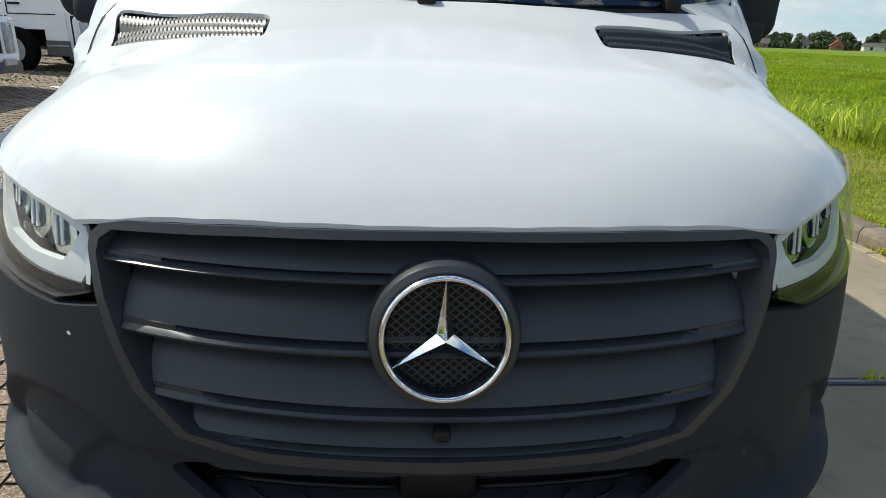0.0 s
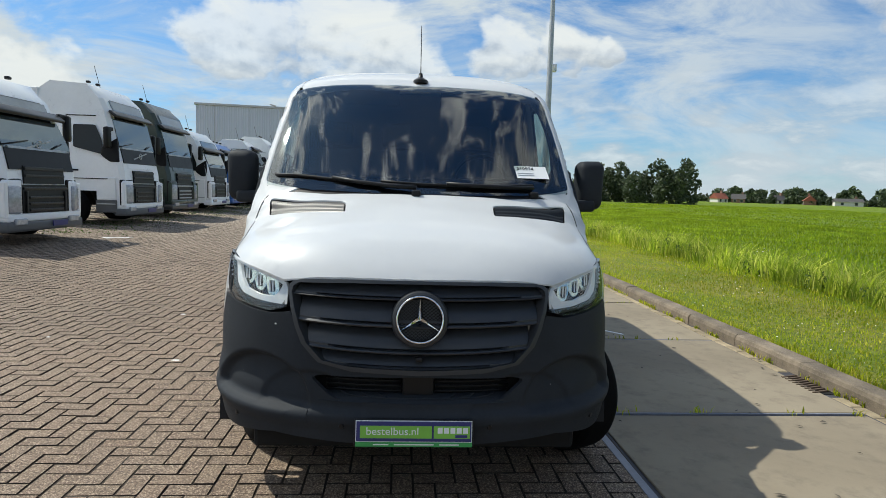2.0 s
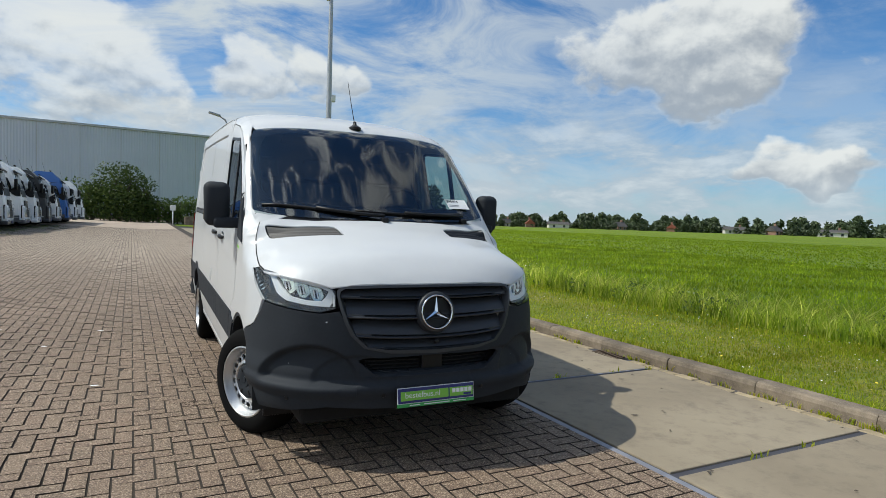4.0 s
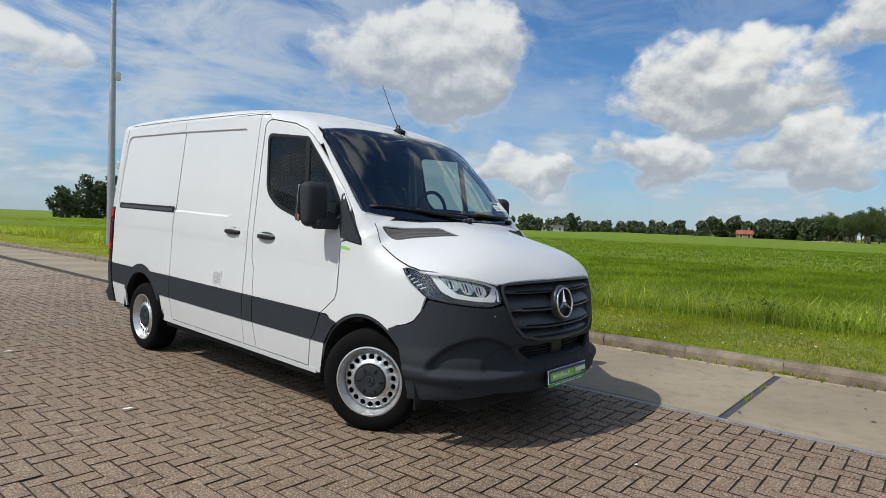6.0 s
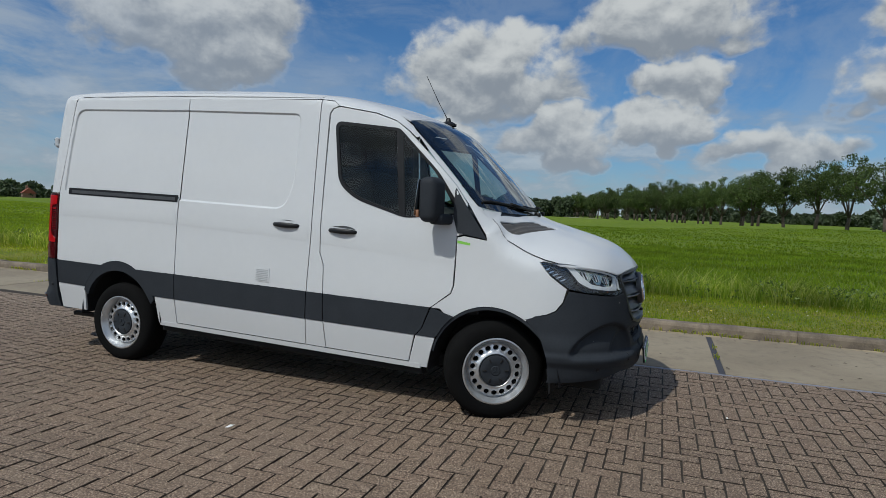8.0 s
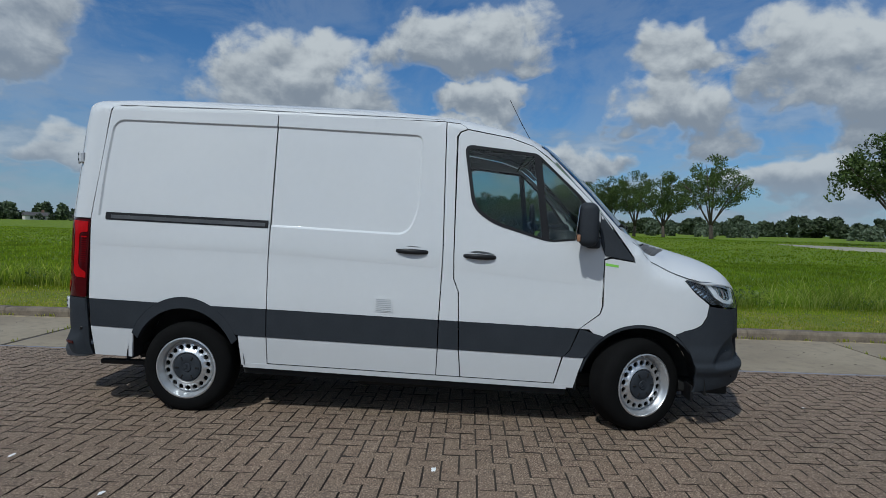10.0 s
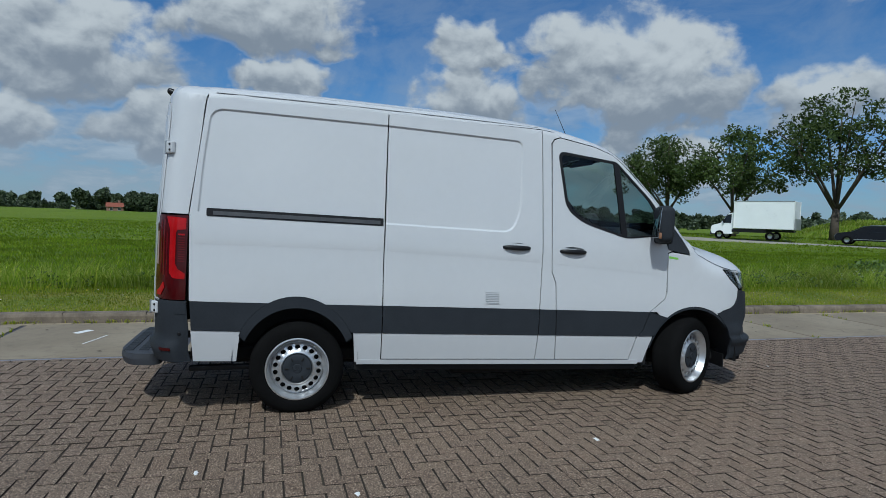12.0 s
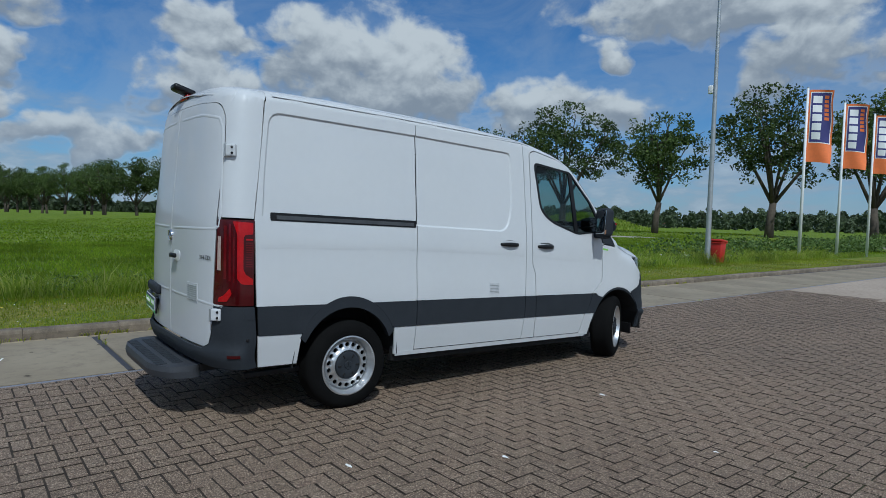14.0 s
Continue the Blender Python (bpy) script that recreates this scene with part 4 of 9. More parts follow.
part("intake_post", box(0.14, 0.04, 0.13, nosewrap(0, 0.662, -0.075), 0.012), M_BLACK, bumper)
# shelf that slopes back into the intake, with raised ribs
bm = bmesh.new()
rows = [[bm.verts.new(nosewrap(u, z, o)) for z, o in ((0.606, -0.004), (0.618, -0.02), (0.626, -0.045), (0.630, -0.09))] for u in [(-0.40 + 0.8 * k / 24) for k in range(25)]]
for r0, r1 in zip(rows, rows[1:]):
    for i in range(3):
        bm.faces.new((r0[i], r0[i + 1], r1[i + 1], r1[i])).smooth = True
shelf = part("intake_shelf", bm, M_PLASTIC, bumper, "sloping lip of the lower intake")
for w in (0.16, 0.24, 0.33):
    pts = [nosewrap(u * w, 0.622 + 0.012 * u ** 6, -0.026 - 0.03 * u ** 6) for u in (-1, -0.9, -0.75, -0.4, 0, 0.4, 0.75, 0.9, 1)]
    part("rib", tube(pts, 0.0035, 6), M_PLASTIC, shelf)
for u, z in ((nx(-0.81, 0.47), 0.475), (nx(-0.322, 0.505), 0.505), (nx(0.31, 0.505), 0.505), (nx(0.81, 0.475), 0.475)):
    bm = lathe([(0.0, 0.004), (0.010, 0.004), (0.012, 0.0), (0.012, -0.01)], 14)
    p, q = bumper_chart(u, z, 0.002), bumper_chart(u, z, 0.1)
    bmesh.ops.transform(bm, matrix=Matrix.Translation(p) @ (q - p).to_track_quat("X", "Z").to_matrix().to_4x4(), verts=bm.verts)
    part("parking_sensor", bm, M_BLACK, bumper)
tow = rounded([(nx(-0.55, 0.56), 0.562), (nx(-0.468, 0.56), 0.565), (nx(-0.468, 0.49), 0.50), (nx(-0.55, 0.49), 0.497)], 0.008)
panel("tow_cover", [tow], bumper_chart, M_PLASTIC, bumper, "square towing-eye cover", step=0.025, out=0.003, lip=0.008)
rnd = random.Random(5)
for k in range(3):
    bm = bmesh.new()
    u, z = rnd.uniform(0.5, 1.0) * rnd.choice((-1, 1)), rnd.uniform(0.6, 0.93)
    r = rnd.choice((0.0015, 0.002, 0.003, 0.004))
    if k == 0:
        u, z, r = nx(-0.63, 0.915), 0.915, 0.0055
    bm.faces.new([bm.verts.new(bumper_chart(u + r * math.cos(a * 1.05) * rnd.uniform(0.6, 1), z + r * math.sin(a * 1.05) * rnd.uniform(0.6, 1), 0.0012)) for a in range(6)])
    part("stone_chip", bm, M_SIGNWHITE, bumper)

# grille
go = [(0.0, 0.731), (-0.286, 0.742), (-0.432, 0.772), (-0.505, 0.846), (-0.537, 0.92), (-0.558, 0.995), (-0.571, 1.070), (-0.568, 1.092), (-0.548, 1.108), (-0.50, 1.118), (-0.30, 1.126), (0.0, 1.128)]
gi = [(0.0, 0.752), (-0.29, 0.761), (-0.413, 0.781), (-0.482, 0.848), (-0.517, 0.92), (-0.541, 0.995), (-0.556, 1.062), (-0.550, 1.086), (-0.526, 1.102), (-0.30, 1.112), (0.0, 1.115)]
def grille_loop(h):
    h = [(nx(x, z) if x else 0.0, z) for x, z in h]
    return h + [(-u, z) for u, z in reversed(h[1:-1])]
gout, gin = grille_loop(go), grille_loop(gi)
grille = panel("grille", [gout, gin], nosewrap, M_GRILLE, van, "dark grey radiator grille with horizontal vanes", step=0.03, out=0.008, lip=0.05)
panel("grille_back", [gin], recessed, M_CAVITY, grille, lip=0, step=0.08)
def edge_x(z):
    return table(z, sorted([(b, -a) for a, b in gi[1:8]]))
for zt, zb in ((1.113, 1.052), (1.036, 0.945), (0.928, 0.838), (0.822, 0.768)):
    bm = bmesh.new()
    rows = []
    n = 56
    for j in range(n + 1):
        t = -1 + 2 * j / n
        prof = []
        for s, o in ((0.0, -0.062), (0.18, -0.045), (0.4, -0.030), (0.62, -0.018), (0.80, -0.010), (0.80, -0.012), (0.86, -0.030), (0.90, -0.026), (0.93, -0.004), (0.98, 0.000), (1.04, -0.003), (1.08, -0.012), (1.10, -0.06)):
            z = zt + (zb - zt) * s
            x = t * (edge_x(min(max(z, 0.765), 1.10)) - 0.004)
            bowz = -(1 - t * t) * (0.004 if zt > 1.1 else 0.010 if zt > 1.0 else 0.016 if zt > 0.9 else 0.012)
            if abs(t) > 0.80 and s in (0.80, 0.86, 0.90) and o < -0.011:
                o = -0.008
            prof.append(bm.verts.new(nosewrap(nx(x, z), z + bowz, o)))
        rows.append(prof)
    for r0, r1 in zip(rows, rows[1:]):
        for a, b, c, d in zip(r0, r0[1:], r1[1:], r1):
            f = bm.faces.new((a, b, c, d))
            f.smooth = True
    v = part("vane", bm, M_GRILLE, grille, "curved grille vane")
    v.data.set_sharp_from_angle(angle=radians(35))
# badge: ring and three-pointed star
EZ = 0.970
ec = nosewrap(0, EZ, 0.0)
ec.y -= 0.004
bm = lathe([(0.136, -0.03), (0.131, -0.004), (0.126, 0.006), (0.116, 0.010), (0.105, 0.004), (0.104, -0.02), (0.0, -0.02)], 48)
tilt = Matrix.Translation(ec) @ Euler((0, 0, radians(-90))).to_matrix().to_4x4() @ Euler((0, radians(-8), 0)).to_matrix().to_4x4() @ Matrix.Diagonal((1, 0.92, 0.92, 1))
bmesh.ops.transform(bm, matrix=tilt, verts=bm.verts)
badge = part("badge", bm, M_GRILLE, grille, "round badge with chrome ring and star", smooth=40)
bm = lathe([(0.101, 0.004), (0.101, 0.013), (0.104, 0.019), (0.109, 0.019), (0.112, 0.012), (0.112, 0.002)], 56)
bmesh.ops.transform(bm, matrix=tilt, verts=bm.verts)
part("ring", bm, M_CHROME, badge, "chrome ring", smooth=True)
bm = bmesh.new()
apex = bm.verts.new((0.022, 0, 0))
tips = [bm.verts.new((0.010, 0.104 * math.sin(k * 2 * math.pi / 3), 0.104 * math.cos(k * 2 * math.pi / 3))) for k in range(3)]
vees = [bm.verts.new((0.006, 0.017 * math.sin((k + 0.5) * 2 * math.pi / 3), 0.017 * math.cos((k + 0.5) * 2 * math.pi / 3))) for k in range(3)]
for k in range(3):
    bm.faces.new((apex, tips[k], vees[k]))
    bm.faces.new((apex, vees[k], tips[(k + 1) % 3]))
bmesh.ops.transform(bm, matrix=tilt, verts=bm.verts)
part("star", bm, M_CHROME, badge, "chrome three-pointed star")
bm = bmesh.new()
for s in (1, -1):
    for k in range(-8, 9):
        c = k * 0.0118
        L = math.sqrt(max(0.0, 0.098 ** 2 - c * c))
        d, e = Vector((0, math.cos(s * 0.7), math.sin(s * 0.7))), Vector((0, -math.sin(s * 0.7), math.cos(s * 0.7)))
        a, b = e * c - d * L, e * c + d * L
        vs = [bm.verts.new(Vector((-0.016, 0, 0)) + p + q) for p, q in ((a, e * -0.0017), (b, e * -0.0017), (b, e * 0.0017), (a, e * 0.0017))]
        bm.faces.new(vs)
bmesh.ops.transform(bm, matrix=tilt, verts=bm.verts)
part("badge_mesh", bm, M_GRILLE, badge)
bm = lathe([(0.0, -0.0185), (0.104, -0.0185)], 40)
bmesh.ops.transform(bm, matrix=tilt, verts=bm.verts)
part("badge_back", bm, M_CAVITY, badge)
part("front_camera", box(0.030, 0.03, 0.022, nosewrap(0, 0.800, -0.004), 0.008), M_BLACK, grille, "small front camera")

# headlamps
hl_r = [(ny(0.71, 1.172), 1.172), (nx(-0.921, 1.17), 1.173), (nx(-0.89, 1.17), 1.170), (nx(-0.82, 1.155), 1.154), (nx(-0.73, 1.14), 1.139), (nx(-0.645, 1.12), 1.119), (nx(-0.60, 1.105), 1.106), (nx(-0.583, 1.095), 1.095), (nx(-0.578, 1.07), 1.07), (nx(-0.584, 0.99), 0.992), (nx(-0.66, 0.966), 0.968), (nx(-0.75, 0.972), 0.974), (nx(-0.85, 0.985), 0.987), (nx(-0.922, 1.005), 1.005), (ny(0.60, 1.07), 1.07), (ny(0.68, 1.135), 1.135)]


def inset(loop, d):
    """The outline drawn in by d."""
    c = Vector((sum(p[0] for p in loop) / len(loop), sum(p[1] for p in loop) / len(loop)))
    return [tuple(Vector(p) + (c - Vector(p)).normalized() * d) for p in loop]


for s in (-1, 1):
    m = s > 0
    lamp = panel("headlamp", [rounded(hl_r, 0.006, 2)], nosewrap, M_CLEAR, van, "clear headlamp with black housing and light strip", step=0.03, out=0.004, lip=0, mirror=m)
    lamp.visible_shadow = False
    deep = lambda u, z, out=0.0: nosewrap(u, z, out - 0.055)
    panel("housing", [hl_r], deep, M_LAMPDARK, lamp, "dark glossy lamp bowl", step=0.04, lip=-0.05, mirror=m)
    ins = inset(hl_r, 0.012)
    # light strip along the lower and inner edge
    strip = [(nx(x, z), z) for x, z in ((-0.905, 1.150), (-0.880, 1.055), (-0.845, 1.016), (-0.72, 0.999), (-0.622, 0.996), (-0.606, 1.02), (-0.604, 1.075), (-0.618, 1.088), (-0.636, 1.052), (-0.664, 1.024), (-0.74, 1.024), (-0.815, 1.040), (-0.850, 1.080), (-0.880, 1.148))]
    panel("light_strip", [strip], lambda u, z, out=0.0: nosewrap(u, z, out - 0.02), M_DRL, lamp, "pale L-shaped light strip", step=0.03, lip=0.012, mirror=m)
    turn_l = [(nx(x, z), z) for x, z in ((-0.912, 1.160), (-0.82, 1.146), (-0.73, 1.130), (-0.65, 1.111), (-0.600, 1.090), (-0.588, 1.06), (-0.592, 1.00), (-0.601, 1.00), (-0.600, 1.058), (-0.612, 1.080), (-0.66, 1.100), (-0.735, 1.117), (-0.82, 1.133), (-0.905, 1.150))]
    panel("indicator_strip", [turn_l], lambda u, z, out=0.0: nosewrap(u, z, out - 0.012), M_DRL, lamp, "clear indicator strip along the upper edge", step=0.03, lip=0.01, mirror=m)
    low = [(nx(x, z), z) for x, z in ((-0.915, 1.016), (-0.85, 0.997), (-0.75, 0.983), (-0.66, 0.977), (-0.607, 0.99), (-0.615, 0.996), (-0.72, 0.998), (-0.835, 1.016), (-0.88, 1.05))]
    panel("lower_trim", [low], lambda u, z, out=0.0: nosewrap(u, z, out - 0.016), M_BLACK, lamp, "gloss black lower trim", step=0.03, lip=0.01, mirror=m)
    for x, z in ((-0.835, 1.092), (-0.765, 1.074), (-0.695, 1.058)):
        shield = rounded([(nx(x - 0.040, z), z + 0.052), (nx(x + 0.026, z), z + 0.036), (nx(x + 0.040, z), z - 0.012), (nx(x + 0.016, z), z - 0.040), (nx(x - 0.014, z), z - 0.034), (nx(x - 0.030, z), z - 0.004)], 0.012, 3)
        mod = panel("lamp_module", [shield], lambda u, z_, out=0.0: nosewrap(u, z_, out - 0.040), M_LED, lamp, "shield-shaped chrome lamp module", step=0.05, lip=0.02, mirror=m)
        core = rounded([(nx(x - 0.020, z), z + 0.028), (nx(x + 0.006, z), z + 0.020), (nx(x + 0.016, z), z - 0.010), (nx(x + 0.002, z), z - 0.024), (nx(x - 0.012, z), z - 0.012)], 0.008, 3)
        panel("module_core", [core], lambda u, z_, out=0.0: nosewrap(u, z_, out - 0.035), M_BLACK, mod, step=0.05, lip=0.004, mirror=m)
        for dx in (-0.012, 0.004):
            bar = [(nx(x + dx - 0.004, z), z + 0.030), (nx(x + dx + 0.003, z), z + 0.028), (nx(x + dx + 0.010, z), z - 0.016), (nx(x + dx + 0.004, z), z - 0.018)]
            panel("light_bar", [bar], lambda u, z_, out=0.0: nosewrap(u, z_, out - 0.033), M_DRL, mod, step=0.1, lip=0.003, mirror=m)
    for k in range(5):
        t = k / 5
        y0, z0 = 0.675 - 0.13 * t, 1.125 - 0.08 * t
        fin = [(ny(y0, z0), z0), (ny(y0 - 0.035, z0), z0 + 0.014), (ny(y0 - 0.035, z0), z0 + 0.006), (ny(y0 + 0.002, z0), z0 - 0.008)]
        panel("side_fin", [fin], lambda u, z_, out=0.0: nosewrap(u, z_, out - 0.012), M_LAMPREFL, lamp, step=0.1, lip=0.006, mirror=m)

# advertising plate below the grille
PLATE = Matrix.Translation((-0.014, 0.045, 0.418)) @ Euler((radians(-6), 0, 0)).to_matrix().to_4x4()


def flat(name, sx, sz, at, mat, parent, m=PLATE, thick=0.004, label="", bevel=0.0):
    bm = box(sx, thick, sz, (at[0], at[1], at[2]), bevel)
    bmesh.ops.transform(bm, matrix=m, verts=bm.verts)
    return part(name, bm, mat, parent, label)


def lettering(name, text, size, at, mat, parent, m, label="", squash=1.0):
    cu = bpy.data.curves.new(name, "FONT")
    cu.body, cu.size, cu.align_x, cu.align_y, cu.extrude = text, size, "CENTER", "CENTER", 0.0008
    tmp = bpy.data.objects.new(name, cu)
    scene.collection.objects.link(tmp)
    bpy.context.view_layer.update()
    me = bpy.data.meshes.new_from_object(tmp.evaluated_get(bpy.context.evaluated_depsgraph_get()))
    bpy.data.objects.remove(tmp)
    bpy.data.curves.remove(cu)
    me.transform(m @ Matrix.Translation(at) @ Euler((radians(90), 0, 0)).to_matrix().to_4x4() @ Matrix.Diagonal((squash, 1, 1, 1)))
    me.materials.clear()
    me.materials.append(mat)
    ob = new(name, me)
    ob.parent = parent
    if label:
        ob["label"] = label
    return ob


def sign_plate(m, parent, name):
    p = flat(name, 0.545, 0.135, (0, 0, 0), M_BLACK, parent, m, 0.014, "blue and green advertising plate", 0.004)
    flat("plate_face", 0.53, 0.105, (0, -0.009, 0.011), M_SIGNWHITE, p, m)
    flat("blue_field", 0.522, 0.097, (0, -0.012, 0.011), M_BLUE, p, m)
    flat("green_field", 0.325, 0.06, (-0.082, -0.015, 0.009), M_GREEN, p, m)
    flat("green_field", 0.165, 0.06, (0.172, -0.015, 0.009), M_GREEN, p, m)
    flat("foot_strip", 0.53, 0.022, (0, -0.010, -0.053), M_DKGREEN, p, m)
    lettering("web_name", "bestelbus.nl", 0.052, (-0.098, -0.0185, 0.012), M_SIGNWHITE, p, m, squash=0.98)
    for k in range(5):
        flat("bar", 0.022, 0.028, (0.118 + 0.029 * k, -0.018, 0.018), M_SIGNWHITE, p, m, 0.002)
    flat("bar", 0.055, 0.014, (0.215, -0.018, -0.010), M_BLUE, p, m, 0.002)
    for x, w in ((-0.15, 0.07), (0.0, 0.18), (0.16, 0.09)):
        flat("bar", w, 0.005, (x, -0.0135, -0.053), M_SIGNWHITE, p, m, 0.002)
    return p


sign_plate(PLATE @ Matrix.Diagonal((0.93, 1, 0.86, 1)), bumper, "plate_holder")

# aerial
base = crown(0.0, 1.76, 0.0)
bm = lathe([(0.0, 0.055), (0.012, 0.05), (0.016, 0.025), (0.034, 0.012), (0.05, 0.0), (0.05, -0.02)], 20)
bmesh.ops.transform(bm, matrix=Matrix.Translation(base) @ Matrix.Diagonal((1, 1.5, 1, 1)) @ Euler((0, radians(-90), 0)).to_matrix().to_4x4(), verts=bm.verts)
aerial = part("aerial_foot", bm, M_BLACK, van, "black aerial foot", smooth=50)
part("aerial_rod", tube([base + Vector((0, 0.0, 0.03)), base + Vector((0, 0.10, 0.20)), base + Vector((0, 0.215, 0.42))], 0.0045, 8, 0.5), M_BLACK, aerial, "thin whip aerial")

# mirrors
for s in (-1, 1):
    bm = box(0.17, 0.15, 0.31, (0, 0, 0), 0.05, seg=4)
    for v in bm.verts:
        v.co.x *= 1.0 + 0.12 * v.co.z / 0.15 * (1 if v.co.x < 0 else -0.5)
        v.co.y *= 0.75 + 0.25 * (1 - (v.co.z / 0.16) ** 2)
        if v.co.y < 0:
            v.co.y *= 1.12
    bmesh.ops.transform(bm, matrix=pose(-1.095, 1.45, 1.505, 0, 2, -12), verts=bm.verts)
    if s > 0:
        bmesh.ops.transform(bm, matrix=Matrix.Diagonal((-1, 1, 1, 1)), verts=bm.verts)
    house = part("door_mirror", bm, M_PLASTIC, van, "large dark grey door mirror", smooth=60)
    parts = [("mirror_arm", box(0.20, 0.10, 0.075, (-1.02, 1.40, 1.375), 0.02, (0, 0, -8)), M_PLASTIC, ""), ("mirror_glass", box(0.135, 0.006, 0.25, (-1.108, 1.522, 1.515), 0.002, (6, 2, -12)), M_MIRROR, "mirror glass"), ("indicator", box(0.012, 0.024, 0.05, (-1.166, 1.525, 1.41), 0.005, (0, 0, -12)), M_AMBER, "amber side indicator")]
    for nm, b2, mt, lb in parts:
        if s > 0:
            bmesh.ops.transform(b2, matrix=Matrix.Diagonal((-1, 1, 1, 1)), verts=b2.verts)
        part(nm, b2, mt, house, lb, smooth=50)

# side details: handles, rail, vents, pressed lines, petrol sticker
for s in (-1, 1):
    mm = Matrix.Diagonal((1 if s < 0 else -1, 1, 1, 1))
    for y, z in HANDLES:
        bm = bmesh.new()
        rings = [[bm.verts.new(side(p, q, o)) for p, q in bowl_line(y, z, k)] for k, o in ((1.0, 0.0), (0.93, -0.006), (0.80, -0.020), (0.55, -0.032), (0.2, -0.036))]
        for r0, r1 in zip(rings, rings[1:]):
            for i in range(len(r0)):
                bm.faces.new((r0[i], r0[(i + 1) % len(r0)], r1[(i + 1) % len(r0)], r1[i]))
        bm.faces.new(rings[-1])
        bmesh.ops.transform(bm, matrix=mm, verts=bm.verts)
        h = part("handle_bowl", bm, M_WHITE, van, "recessed white handle bowl", smooth=True)
        stations = ((-0.122, -0.004, 0.010), (-0.10, 0.012, 0.016), (-0.05, 0.022, 0.019), (0.0, 0.025, 0.020), (0.05, 0.022, 0.019), (0.10, 0.012, 0.016), (0.122, -0.004, 0.010))
        bm = bmesh.new()
        rings = [[bm.verts.new(side(y + dy, z + 0.004 + r * math.sin(2 * math.pi * k / 12), o + 0.55 * r * math.cos(2 * math.pi * k / 12))) for k in range(12)] for dy, o, r in stations]
        for r0, r1 in zip(rings, rings[1:]):
            for i in range(12):
                bm.faces.new((r0[i], r0[(i + 1) % 12], r1[(i + 1) % 12], r1[i]))
        bm.faces.new(rings[0][::-1])
        bm.faces.new(rings[-1])
        bmesh.ops.transform(bm, matrix=mm, verts=bm.verts)
        part("handle", bm, M_BLACK, h, "black grip", smooth=True)
    rail_line = rounded([(GAP1 + 0.006, 1.389, 0.002), (5.075, 1.389, 0.012), (5.075, 1.447, 0.012), (GAP1 + 0.006, 1.447, 0.002)], 0.0)
    rail = panel("slide_rail", [rail_line], side, M_BLACK, van, "sliding door rail", out=0.003, lip=0.004, step=0.08, mirror=s > 0)
    panel("rail_cover", [[(GAP1 + 0.03, 1.40), (5.03, 1.40), (5.03, 1.428), (GAP1 + 0.03, 1.428)]], side, M_RAIL, rail, out=0.007, lip=0.004, step=0.08, mirror=s > 0)

    def crease(name, pts, r, depth=0.0015, mat=M_WHITE):
        """A pressed edge in the sheet metal."""
        path = []
        for (y0, z0), (y1, z1) in zip(pts, pts[1:]):
            n = max(2, int(math.hypot(y1 - y0, z1 - z0) / 0.05))
            path += [(y0 + (y1 - y0) * i / n, z0 + (z1 - z0) * i / n) for i in range(n)]
        path.append(pts[-1])
        bm = bmesh.new()
        prev = None
        for i, (y, z) in enumerate(path):
            ya, za = path[max(i - 1, 0)]
            yb, zb = path[min(i + 1, len(path) - 1)]
            d = Vector((yb - ya, zb - za)).normalized()
            nrm = Vector((-d.y, d.x))
            row = [bm.verts.new(side(y + nrm.x * k * r, z + nrm.y * k * r, o)) for k, o in ((-3.0, 0.0008), (-1.5, depth * 0.9), (0.0, depth * 1.7), (0.4, depth * 1.2), (1.0, 0.0008))]
            if prev:
                for a, b, c, e in zip(prev, prev[1:], row[1:], row):
                    f = bm.faces.new((a, b, c, e))
                    f.smooth = True
            prev = row
        bmesh.ops.transform(bm, matrix=mm, verts=bm.verts)
        return part(name, bm, mat, van, smooth=True)

    crease("body_line", [(5.15, 1.225), (GAP1 + 0.01, 1.235)], 0.035, 0.0012)
    crease("body_line", [(GAP1 - 0.01, 1.235), (GAP2 + 0.02, 1.20)], 0.035, 0.0012)
    crease("body_line", [(2.39, 1.195), (1.33, 1.13)], 0.035, 0.001)
    crease("gutter_line", [(5.03, 2.285), (4.0, 2.292), (2.5, 2.285)], 0.005, 0.002)
    vent = panel("side_vent", [rounded([(2.845, 0.815), (2.985, 0.815), (2.985, 0.925), (2.845, 0.925)], 0.006)], side, M_WHITE, van, "white louvred vent", out=0.003, lip=0.003, step=0.06, mirror=s > 0)
    for k in range(7):
        z = 0.822 + 0.0138 * k
        panel("slot", [[(2.858, z), (2.972, z), (2.972, z + 0.005), (2.858, z + 0.005)]], side, M_GALV, vent, out=0.0045, lip=0.002, step=0.2, mirror=s > 0)
    panel("sticker", [[(1.20, 1.243), (1.295, 1.252), (1.295, 1.272), (1.20, 1.26)]], side, M_GREEN, van, "small green sticker", out=0.001, lip=0, step=0.2, mirror=s > 0)

